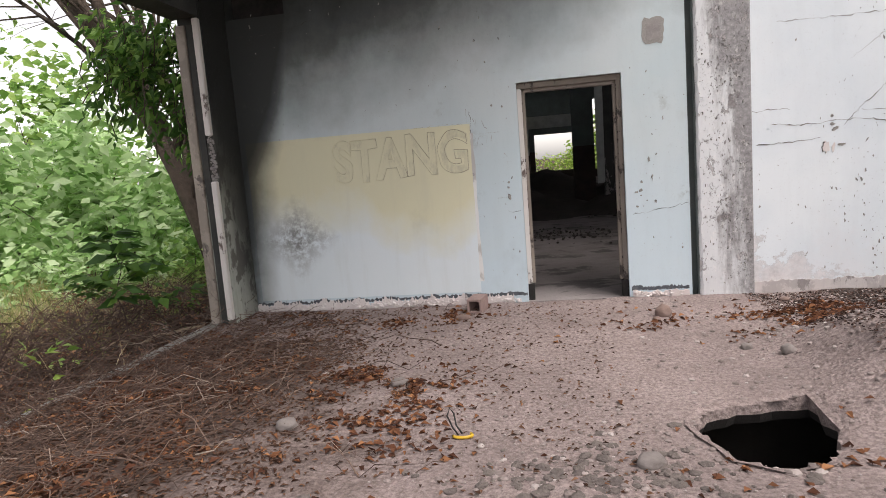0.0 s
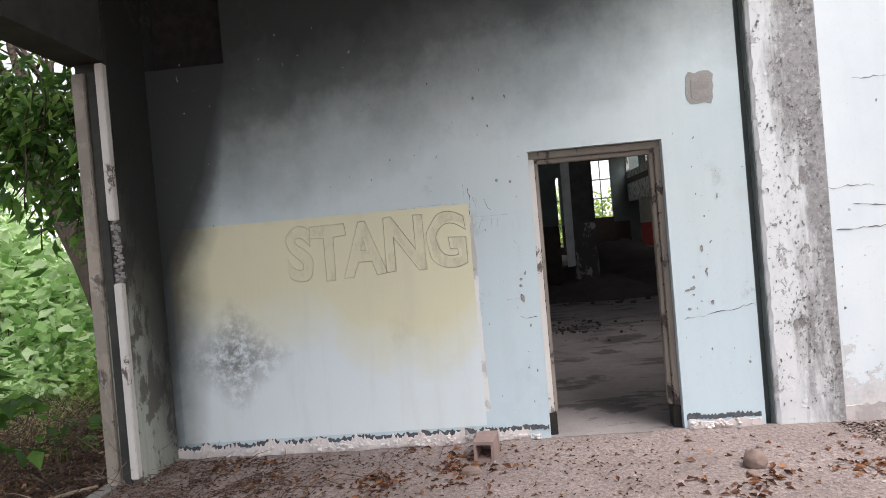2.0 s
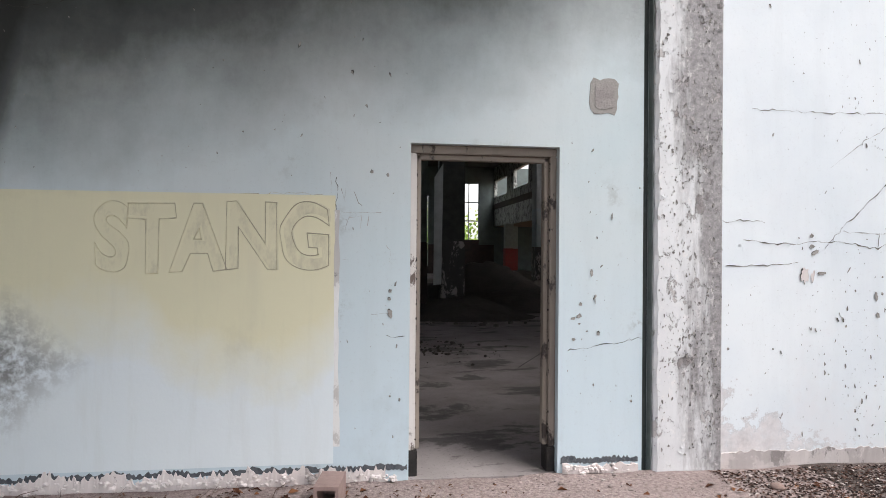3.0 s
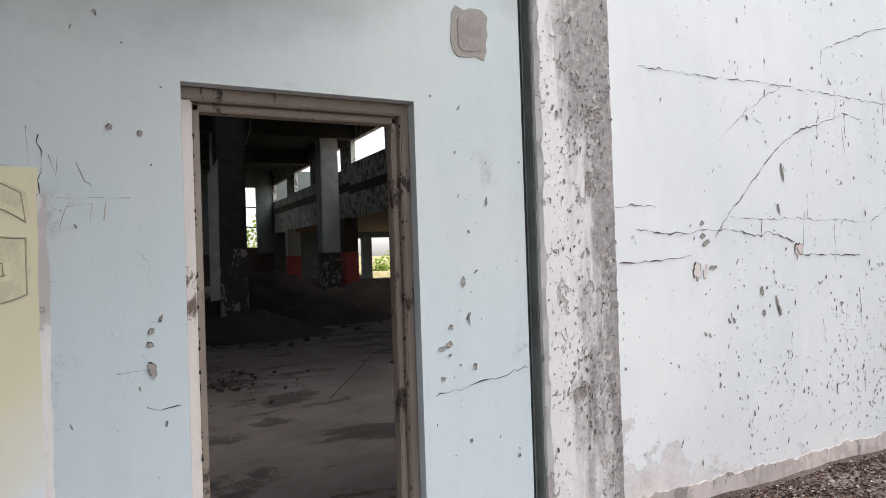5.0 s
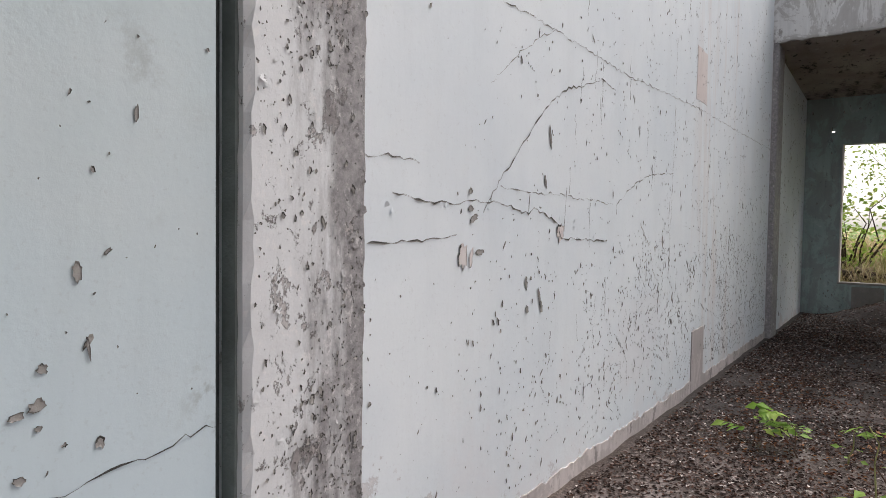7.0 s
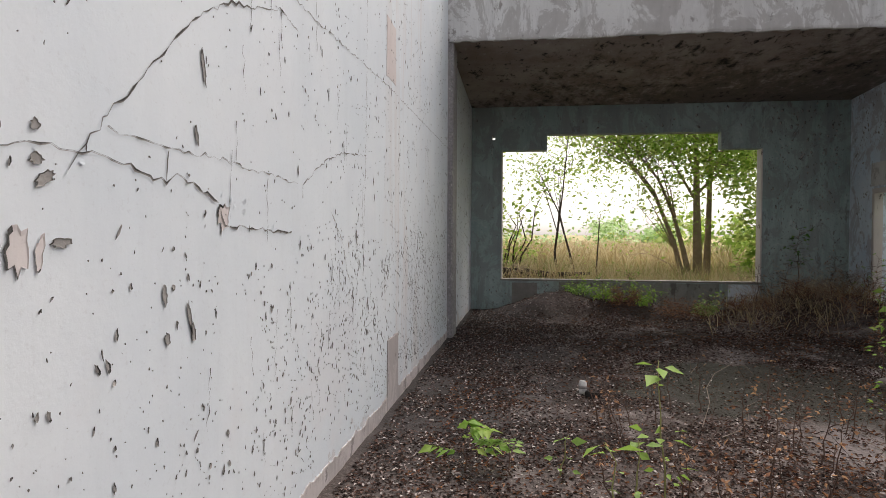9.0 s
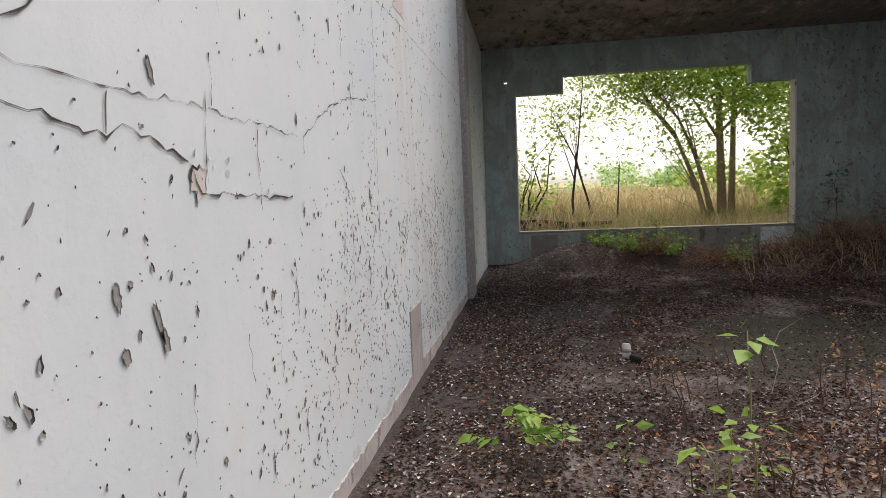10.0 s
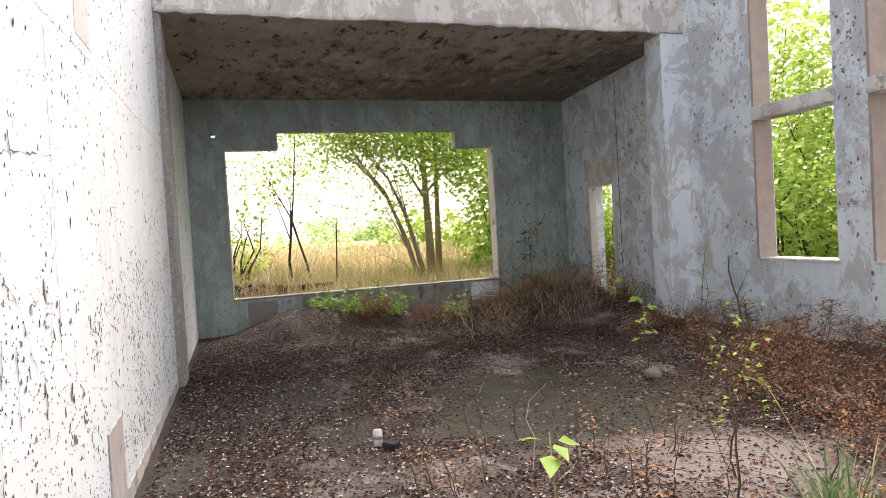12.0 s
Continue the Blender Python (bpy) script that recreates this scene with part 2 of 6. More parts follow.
# Near-black: the shade inside the pit is put into its colour.
M_pit_shade = plain("pit earth with painted shade", (0.02, 0.018, 0.017), (0.035, 0.03, 0.028))
M_stain = plain("damp stain", (0.06, 0.052, 0.052), (0.10, 0.088, 0.088), 5)
M_hall_wall = plain("hall plaster", (0.16, 0.20, 0.20), (0.10, 0.12, 0.12), 2)
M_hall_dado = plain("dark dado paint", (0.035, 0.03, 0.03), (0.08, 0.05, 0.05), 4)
M_red_dado = plain("red dado paint", (0.42, 0.06, 0.06), (0.30, 0.10, 0.09), 4)
M_dado_burnt = painted("burnt dado paint", (0.035, 0.032, 0.032), (0.02, 0.02, 0.02), (0.30, 0.28, 0.28), 0.54, dirty=0.3)
M_hall_white = plain("smoked white plaster", (0.50, 0.53, 0.53), (0.30, 0.31, 0.31), 2.5)
M_hall_blue = plain("faded blue plaster", (0.38, 0.47, 0.52), (0.5, 0.55, 0.57), 2.5)
M_band = painted("scarred parapet paint", (0.42, 0.44, 0.43), (0.3, 0.31, 0.3), (0.06, 0.06, 0.06), 0.52, dirty=0.9)
M_frame = painted("chipped cream frame paint", (0.28, 0.24, 0.205), (0.16, 0.135, 0.116), (0.05, 0.038, 0.034), 0.57, dirty=0.9)
M_white_frame = painted("chipped white frame paint", (0.66, 0.63, 0.61), (0.58, 0.54, 0.515), (0.16, 0.12, 0.105), 0.61, dirty=0.6)
M_groove = plain("dark green joint", (0.07, 0.09, 0.09), (0.12, 0.13, 0.125), 6)
M_joint = plain("grey-green joint paint", (0.24, 0.28, 0.275), (0.13, 0.15, 0.145), 5)
M_reveal = plain("bare pinkish render", (0.46, 0.39, 0.36), (0.34, 0.28, 0.26), 7)
M_char = plain("charred timber", (0.012, 0.011, 0.011), (0.035, 0.03, 0.028), 12, 0.95)
M_skirt = painted("crumbled skirting", (0.70, 0.66, 0.65), (0.60, 0.53, 0.52), (0.44, 0.39, 0.38), 0.6, dirty=0.5)
M_tar = plain("black skirting line", (0.05, 0.06, 0.075), (0.12, 0.13, 0.14), 20)
M_putty = plain("grey patch", (0.36, 0.34, 0.33), (0.27, 0.25, 0.25), 14)
M_soil_heap = plain("dusty rubble soil", (0.20, 0.17, 0.155), (0.11, 0.09, 0.085), 5, 0.95, 0.8, 0.03, 40)
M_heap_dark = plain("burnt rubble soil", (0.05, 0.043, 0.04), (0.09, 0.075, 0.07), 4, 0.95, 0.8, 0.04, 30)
M_pebble = Mat("pebble", 0.9)
M_pebble.colour(M_pebble.ramp(M_pebble.island(), (0.0, (0.17, 0.138, 0.13)), (0.7, (0.28, 0.235, 0.222)), (1.0, (0.42, 0.375, 0.355)))).bump(M_pebble.noise(60), 0.4, 0.004)
M_pebble = M_pebble.m
M_crack_and_rim_shade = plain("crack", (0.035, 0.035, 0.035), (0.10, 0.095, 0.09), 30)
M_chip = Mat("bare plaster chip", 0.9)
M_chip.colour(M_chip.mix(M_chip.noise(70), M_chip.ramp(M_chip.island(), (0.0, (0.22, 0.215, 0.21)), (0.5, (0.38, 0.37, 0.36)), (1.0, (0.58, 0.55, 0.52))), (0.2, 0.19, 0.18)))
M_chip.bump(M_chip.noise(90), 0.5, 0.004)
M_chip = M_chip.m
M_graffiti = Mat("faded graffiti line", 0.6)
gf = M_graffiti.math("ADD", M_graffiti.math("MULTIPLY", M_graffiti.noise(4, 5, 0.7), 1.1), M_graffiti.math("MULTIPLY", M_graffiti.math("ADD", M_graffiti.axis(0), 2.1), 0.25))
M_graffiti.colour(M_graffiti.mix(M_graffiti.ramp(gf, (0.5, 0.0), (0.78, 1.0)), (0.66, 0.62, 0.43), (0.33, 0.31, 0.23)))
M_graffiti = M_graffiti.m
ms = Mat("grey smudge on yellow paint", 0.6)
sm = ms.math("ADD", ms.math("MULTIPLY", ms.noise(7, 7, 0.72, ms.scaled(1.6, 1, 0.7)), 1.2), ms.math("MULTIPLY", ms.math("ADD", ms.axis(0), 2.0), 0.10))
ms.colour(ms.mix(ms.ramp(sm, (0.60, 0.0), (0.86, 0.5)), ms.mix(ms.noise(2, 4), (0.675, 0.65, 0.465), (0.615, 0.595, 0.435)), (0.30, 0.285, 0.22)))
M_smudge = ms.m
M_brick = plain("red clay block", (0.34, 0.24, 0.22), (0.26, 0.18, 0.165), 14)
M_rock = plain("brown stone", (0.26, 0.18, 0.15), (0.17, 0.12, 0.11), 12)
M_grey_rock = plain("grey stone", (0.24, 0.21, 0.20), (0.16, 0.14, 0.13), 12)
M_yellow_plastic = plain("yellow plastic", (0.65, 0.42, 0.03), (0.55, 0.34, 0.03), 10, 0.45, 0.1)
M_black_plastic = plain("black rubber", (0.02, 0.02, 0.02), (0.035, 0.035, 0.035), 20, 0.5, 0.2)
M_can = plain("scuffed white can", (0.75, 0.75, 0.74), (0.5, 0.5, 0.5), 30, 0.35, 0.2, 0.003)
M_bark = plain("brown bark", (0.115, 0.085, 0.066), (0.065, 0.048, 0.038), 9, 0.95, 0.9, 0.03, 25)
M_bark_pale = plain("pale bark", (0.50, 0.39, 0.29), (0.34, 0.255, 0.185), 9, 0.95, 0.9, 0.03, 25)
M_twig = Mat("dry twig", 0.95)
M_twig.colour(M_twig.ramp(M_twig.island(), (0.0, (0.05, 0.03, 0.023)), (0.7, (0.12, 0.075, 0.058)), (0.93, (0.2, 0.14, 0.11)), (1.0, (0.34, 0.28, 0.235))))
M_twig = M_twig.m


def soil(name, stops, dark, wet=False, mould=False, field=False):
    """Dusty ground: broad tone, gravelly speckle, relief."""
    m = Mat(name, 0.95)
    m.b.inputs["Specular IOR Level"].default_value = 0.3 if wet else 0.12
    c = m.ramp(m.noise(0.8, 7, 0.62), *stops)
    c = m.mix(m.ramp(m.noise(38, 6, 0.8), (0.42, 0.0), (0.6, 0.8)), c, dark)
    c = m.mix(m.ramp(m.noise(75, 4, 0.8), (0.60, 0.0), (0.68, 0.55)), c, (0.46, 0.41, 0.39))
    c = m.mix(m.math("MULTIPLY", m.ramp(m.voronoi(55), (0.0, 1.0), (0.28, 0.0)), 0.35), c, (0.36, 0.32, 0.31))
    if mould:
        west = m.math("ADD", m.math("MULTIPLY", m.axis(0), -0.42), m.math("MULTIPLY", m.noise(1.3, 6, 0.65), 1.5))
        west = m.math("SUBTRACT", west, m.math("MULTIPLY", m.math("MAXIMUM", m.math("SUBTRACT", m.axis(1), 3.9), 0.0), 0.55))
        c = m.mix(m.ramp(m.span(west, 1.15, 1.9), (0.0, 0.0), (0.6, 0.8), (1.0, 0.92)), c, m.mix(m.noise(18, 5, 0.7), (0.032, 0.022, 0.017), (0.10, 0.068, 0.055)))
    if field:
        east = m.math("ADD", m.axis(0), m.math("MULTIPLY", m.noise(0.6, 5), 2.0))
        c = m.mix(m.ramp(m.span(east, 13.6, 17.0), (0.0, 0.0), (1.0, 0.92)), c, m.mix(m.ramp(m.noise(1.6, 8, 0.7), (0.35, 0.0), (0.65, 1.0)), (0.62, 0.52, 0.32), (0.42, 0.38, 0.19)))
    if wet:
        x, y = m.axis(0), m.axis(1)
        dx = m.math("DIVIDE", m.math("SUBTRACT", x, 7.0), 1.15)
        dy = m.math("DIVIDE", m.math("SUBTRACT", y, 3.05), 1.25)
        d = m.math("ADD", m.math("MULTIPLY", dx, dx), m.math("MULTIPLY", dy, dy))
        d = m.math("ADD", d, m.math("MULTIPLY", m.math("SUBTRACT", m.noise(1.6, 6), 0.5), 2.2))
        pool = m.ramp(m.span(d, 0.0, 2.0), (0.42, 1.0), (0.6, 0.0))
        c = m.mix(pool, c, m.mix(m.noise(20), (0.022, 0.021, 0.015), (0.045, 0.041, 0.03)))
        m.rough(m.ramp(pool, (0.0, 0.95), (1.0, 0.6)))
        pale = m.ramp(m.noise(1.1, 6, 0.6, m.scaled(1, 1.7, 1)), (0.54, 0.0), (0.64, 0.6))
        ex, ey = m.math("DIVIDE", m.math("SUBTRACT", x, 5.35), 0.75), m.math("DIVIDE", m.math("SUBTRACT", y, 2.8), 0.7)
        bare = m.math("ADD", m.math("ADD", m.math("MULTIPLY", ex, ex), m.math("MULTIPLY", ey, ey)), m.math("MULTIPLY", m.noise(2.3, 6), 1.6))
        pale = m.math("MAXIMUM", pale, m.ramp(m.span(bare, 0.0, 2.4), (0.42, 0.55), (0.75, 0.0)))
        c = m.mix(m.math("MULTIPLY", pale, m.math("SUBTRACT", 1.0, pool)), c, (0.36, 0.315, 0.305))
        # Near-black band towards high y, fading in from x 3.5.
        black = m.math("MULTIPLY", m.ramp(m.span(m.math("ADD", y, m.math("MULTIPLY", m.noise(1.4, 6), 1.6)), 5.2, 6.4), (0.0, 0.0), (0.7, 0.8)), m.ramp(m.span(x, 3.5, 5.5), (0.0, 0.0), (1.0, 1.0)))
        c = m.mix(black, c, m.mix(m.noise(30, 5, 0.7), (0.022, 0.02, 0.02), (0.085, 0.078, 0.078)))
    m.colour(c)
    m.bump(m.math("ADD", m.noise(26, 6, 0.75), m.math("MULTIPLY", m.voronoi(40), 0.6)), 0.8, 0.018)
    return m.m


M_soil = soil("dusty soil", ((0.25, (0.21, 0.17, 0.162)), (0.5, (0.34, 0.275, 0.263)), (0.75, (0.44, 0.36, 0.345))), (0.15, 0.118, 0.111), mould=True)
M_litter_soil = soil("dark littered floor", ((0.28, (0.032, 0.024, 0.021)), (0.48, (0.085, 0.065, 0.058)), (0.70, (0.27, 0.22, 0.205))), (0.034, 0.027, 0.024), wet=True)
M_ground = soil("outdoor earth", ((0.25, (0.055, 0.038, 0.028)), (0.5, (0.085, 0.06, 0.04)), (0.75, (0.12, 0.09, 0.055))), (0.03, 0.022, 0.016), field=True)

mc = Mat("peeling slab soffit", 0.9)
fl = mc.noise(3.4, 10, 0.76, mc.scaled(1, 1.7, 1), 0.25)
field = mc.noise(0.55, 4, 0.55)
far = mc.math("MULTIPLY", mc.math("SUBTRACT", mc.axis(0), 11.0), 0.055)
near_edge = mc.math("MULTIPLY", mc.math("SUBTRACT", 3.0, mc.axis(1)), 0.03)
# Darker towards the far wall and towards low y, broken up by noise.
dark_n = mc.math("ADD", mc.math("ADD", fl, far), mc.math("ADD", near_edge, mc.math("MULTIPLY", mc.math("SUBTRACT", field, 0.5), 0.35)))
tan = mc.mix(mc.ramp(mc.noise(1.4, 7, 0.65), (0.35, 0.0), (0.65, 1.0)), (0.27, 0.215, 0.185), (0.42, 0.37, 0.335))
cc = mc.mix(mc.ramp(dark_n, (0.46, 0.0), (0.50, 0.45), (0.58, 0.85)), tan, mc.mix(mc.noise(7, 6), (0.07, 0.058, 0.052), (0.20, 0.16, 0.14)))
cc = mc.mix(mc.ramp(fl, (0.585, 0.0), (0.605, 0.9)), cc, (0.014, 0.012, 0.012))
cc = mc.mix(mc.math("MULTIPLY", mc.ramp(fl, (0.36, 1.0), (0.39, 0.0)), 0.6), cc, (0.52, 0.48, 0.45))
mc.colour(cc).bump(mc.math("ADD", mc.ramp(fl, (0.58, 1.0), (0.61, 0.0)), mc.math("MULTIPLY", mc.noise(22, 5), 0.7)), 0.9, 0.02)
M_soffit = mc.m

my = Mat("faded yellow paint", 0.55)
zz, xx = my.axis(2), my.axis(0)
dip = my.math("DIVIDE", my.math("ADD", xx, 1.45), 0.62)
dip = my.math("MULTIPLY", my.math("MAXIMUM", my.math("SUBTRACT", 1.0, my.math("MULTIPLY", dip, dip)), 0.0), 0.42)
fade = my.math("ADD", my.math("ADD", my.math("SUBTRACT", zz, 1.03), dip), my.math("MULTIPLY", my.math("SUBTRACT", my.noise(1.6, 6, 0.6), 0.5), 0.75))
yc = my.mix(my.ramp(my.span(fade, -0.22, 0.25), (0.0, 0.0), (0.5, 0.55), (1.0, 1.0)), my.mix(my.noise(1.2, 4), (0.72, 0.77, 0.79), (0.62, 0.70, 0.75)), my.mix(my.noise(2, 4), (0.69, 0.665, 0.475), (0.63, 0.61, 0.445)))
yc = my.mix(my.math("MULTIPLY", my.ramp(my.noise(2.2, 5, 0.7, my.scaled(3, 3, 0.3)), (0.5, 0.0), (0.8, 1.0)), 0.2), yc, (0.42, 0.42, 0.36))
spot = my.math("MULTIPLY", my.ramp(my.noise(11, 8, 0.75), (0.40, 0.0), (0.56, 0.95)), my.ramp(my.math("ADD", my.math("ABSOLUTE", my.math("ADD", xx, 2.83)), my.math("ABSOLUTE", my.math("SUBTRACT", zz, 0.76))), (0.08, 0.9), (0.5, 0.0)))
yc = my.mix(spot, yc, (0.15, 0.145, 0.14))
# Same soot and painted shade as on the wall round the panel.
yc = smoked(my, yc, soot_shade_depth(my))
my.colour(yc).bump(my.noise(40, 4), 0.25, 0.004)
M_yellow_wall = my.m


def leafy(name, *stops, through=0.45):
    m = Mat(name, 0.5 if through > 0.25 else 0.92)
    m.b.inputs["Specular IOR Level"].default_value = 0.4 if through > 0.25 else 0.12
    c = m.ramp(m.island(), *stops)
    m.colour(c)
    tr = m.t.nodes.new("ShaderNodeBsdfTranslucent")
    m.link(c, tr.inputs["Color"])
    mx = m.t.nodes.new("ShaderNodeMixShader")
    mx.inputs[0].default_value = through
    m.link(m.b.outputs[0], mx.inputs[1])
    m.link(tr.outputs[0], mx.inputs[2])
    m.link(mx.outputs[0], m.t.nodes["Material Output"].inputs[0])
    return m.m


M_leaf = leafy("green leaf", (0.0, (0.11, 0.24, 0.05)), (0.5, (0.25, 0.43, 0.10)), (1.0, (0.44, 0.60, 0.18)))
M_leaf_pale = leafy("pale bush leaf", (0.0, (0.16, 0.32, 0.08)), (0.4, (0.43, 0.64, 0.26)), (1.0, (0.72, 0.85, 0.56)))
M_leaf_dark = leafy("dark vine leaf", (0.0, (0.045, 0.11, 0.025)), (0.6, (0.085, 0.20, 0.04)), (1.0, (0.20, 0.36, 0.07)), through=0.5)
M_leaf_lime = leafy("bright sapling leaf", (0.0, (0.17, 0.34, 0.05)), (0.5, (0.27, 0.46, 0.08)), (1.0, (0.40, 0.52, 0.12)))
M_leaf_sun = leafy("sunlit tree leaf", (0.0, (0.20, 0.36, 0.06)), (0.5, (0.40, 0.56, 0.12)), (1.0, (0.60, 0.68, 0.22)), through=0.5)
M_dry_leaf = leafy("dry leaf", (0.0, (0.05, 0.024, 0.017)), (0.4, (0.12, 0.052, 0.032)), (0.8, (0.22, 0.10, 0.052)), (1.0, (0.40, 0.20, 0.10)), through=0.15)
M_flake = leafy("wet litter flake", (0.0, (0.014, 0.010, 0.009)), (0.45, (0.045, 0.029, 0.025)), (0.80, (0.15, 0.085, 0.065)), (0.90, (0.34, 0.28, 0.26)), (1.0, (0.64, 0.59, 0.57)), through=0.05)
M_dry_grass = leafy("dry grass", (0.0, (0.40, 0.30, 0.15)), (0.5, (0.60, 0.49, 0.28)), (1.0, (0.76, 0.67, 0.45)), through=0.4)
M_grass = leafy("green grass", (0.0, (0.16, 0.24, 0.06)), (0.5, (0.32, 0.38, 0.12)), (1.0, (0.54, 0.52, 0.22)), through=0.3)
M_red_weed = leafy("withered red weed", (0.0, (0.12, 0.055, 0.04)), (0.5, (0.28, 0.14, 0.088)), (1.0, (0.48, 0.29, 0.16)), through=0.2)
M_blade = leafy("grey-green blade", (0.0, (0.10, 0.19, 0.07)), (0.6, (0.18, 0.30, 0.12)), (1.0, (0.50, 0.50, 0.34)), through=0.3)


# ---- builders ----
class Soup:
    """Vertices and faces gathered for one mesh."""

    def __init__(self):
        self.v, self.f, self.second = [], [], set()

    def box(self, x0, y0, z0, x1, y1, z1):
        n = len(self.v)
        self.v += [(x, y, z) for z in (z0, z1) for y in (y0, y1) for x in (x0, x1)]
        self.f += [tuple(n + i for i in q) for q in ((0, 2, 3, 1), (4, 5, 7, 6), (0, 1, 5, 4), (2, 6, 7, 3), (0, 4, 6, 2), (1, 3, 7, 5))]
        return self

    def tube(self, pts, radii, sides=6):
        n = len(self.v)
        pts = [Vector(p) for p in pts]
        for i, p in enumerate(pts):
            d = (pts[min(i + 1, len(pts) - 1)] - pts[max(i - 1, 0)]).normalized()
            u = d.orthogonal().normalized()
            w = d.cross(u)
            for k in range(sides):
                a = 2 * math.pi * k / sides
                self.v.append(tuple(p + radii[i] * (math.cos(a) * u + math.sin(a) * w)))
        for i in range(len(pts) - 1):
            for k in range(sides):
                a, b = n + i * sides + k, n + i * sides + (k + 1) % sides
                self.f.append((a, b, b + sides, a + sides))
        self.f.append(tuple(n + k for k in range(sides))[::-1])
        self.f.append(tuple(n + (len(pts) - 1) * sides + k for k in range(sides)))
        return self

    def add(self, verts, faces):
        n = len(self.v)
        self.v += [tuple(p) for p in verts]
        self.f += [tuple(n + i for i in q) for q in faces]
        return self

    def mesh(self, name, smooth=False):
        me = bpy.data.meshes.new(name)
        me.from_pydata(self.v, [], self.f)
        for i in self.second:
            me.polygons[i].material_index = 1
        if smooth:
            me.shade_smooth()
        return me


def part(name, soup, material, parent=None, label="", smooth=False, bevel=0.0):
    """Links a Soup, a bmesh or a mesh as one mesh object, under parent if there is one."""
    if isinstance(soup, Soup):
        me = soup.mesh(name, smooth)
    elif isinstance(soup, bmesh.types.BMesh):
        me = bpy.data.meshes.new(name)
        soup.to_mesh(me)
        soup.free()
        if smooth:
            me.shade_smooth()
    else:
        me = soup
    if bevel:
        bm = bmesh.new()
        bm.from_mesh(me)
        bmesh.ops.bevel(bm, geom=bm.edges[:], offset=bevel, segments=2, affect="EDGES", clamp_overlap=True)
        bm.to_mesh(me)
        bm.free()
    if not me.materials:
        me.materials.append(material)
    ob = new(name, me)
    if parent:
        ob.parent = parent
    if label:
        ob["label"] = label
    return ob


def thing(name, label, category, at=(0, 0, 0), group="", kind=""):
    ob = new(name)
    ob.location = at
    ob.empty_display_size = 0.1
    return tagged(ob, label, category, group, kind)


def setting(ob, label, category):
    return tagged(ob, label, category, "", "structure")


rng = np.random.default_rng(7)


def fbm(x, y, s=1.0, seed=0.0):
    return noise.fractal(Vector((x * s + seed, y * s - seed, seed * 0.37)), 1.0, 2.0, 4)


def leaves(points, size, shape=0.42, flat=0.0, droop=0.25, fold=0.16, lean=None):
    """A mesh of leaf blades at the points: folded lozenges of four triangles each, turned at random; flat 1 lies level."""
    p = np.asarray(points, float)
    n = len(p)
    a = rng.uniform(0, 2 * np.pi, n)
    tilt = rng.normal(-droop, 0.55, n) * (1 - flat) + rng.normal(0, 0.12, n) * flat
    length = np.stack([np.cos(a) * np.cos(tilt), np.sin(a) * np.cos(tilt), np.sin(tilt)], 1)
    if lean is not None:
        length = lean / np.linalg.norm(lean, axis=1, keepdims=True)
    side = np.cross(length, rng.normal(0, 1 - flat * 0.93, (n, 3)) + (0, 0, 1.0))
    side /= np.linalg.norm(side, axis=1, keepdims=True) + 1e-9
    up = np.cross(side, length)
    s = (size * rng.uniform(0.6, 1.25, n))[:, None]
    w = s * shape * 0.5
    v = np.stack([p, p + 0.38 * s * length + w * side + fold * w * up, p + s * length - 0.12 * s * up, p + 0.38 * s * length - w * side + fold * w * up, p + 0.4 * s * length], 1)
    v = v.reshape(-1, 3)
    base = np.arange(n)[:, None] * 5
    f = np.concatenate([base + q for q in ((0, 1, 4), (1, 2, 4), (2, 3, 4), (3, 0, 4))], 0)
    me = bpy.data.meshes.new("leaves")
    me.from_pydata(v.tolist(), [], f.tolist())
    return me


def blades(points, height, width, bend=0.35, jitter=0.3):
    """Grass: bent tapering blades of three quads."""
    p = np.asarray(points, float)
    n = len(p)
    a, b = rng.uniform(0, 2 * np.pi, n), rng.uniform(0, 2 * np.pi, n)
    h = height * rng.uniform(1 - jitter * 2, 1 + jitter, n)
    out = np.stack([np.cos(a), np.sin(a), 0 * a], 1)
    side = np.stack([np.cos(b), np.sin(b), 0 * b], 1) * width * 0.5
    k = (bend * rng.uniform(0.2, 1.6, n) * h)[:, None]
    rows = []
    for u, w in ((0.0, 1.0), (0.4, 0.9), (0.75, 0.6), (1.0, 0.08)):
        mid = p + out * k * u * u + np.array([0, 0, 1.0]) * (h * u * (1 - 0.18 * u))[:, None]
        rows += [mid - side * w, mid + side * w]
    v = np.stack(rows, 1).reshape(-1, 3)
    base = np.arange(n)[:, None] * 8
    f = np.concatenate([base + q for q in ((0, 1, 3, 2), (2, 3, 5, 4), (4, 5, 7, 6))], 0)
    me = bpy.data.meshes.new("blades")
    me.from_pydata(v.tolist(), [], f.tolist())
    return me


def wiggle(a, b, n, amount, rnd):
    a, b = Vector(a), Vector(b)
    span = (b - a).length
    return [a.lerp(b, i / n) + (Vector((rnd.gauss(0, 1), rnd.gauss(0, 1), rnd.gauss(0, 1))) * amount * span if 0 < i < n else Vector()) for i in range(n + 1)]


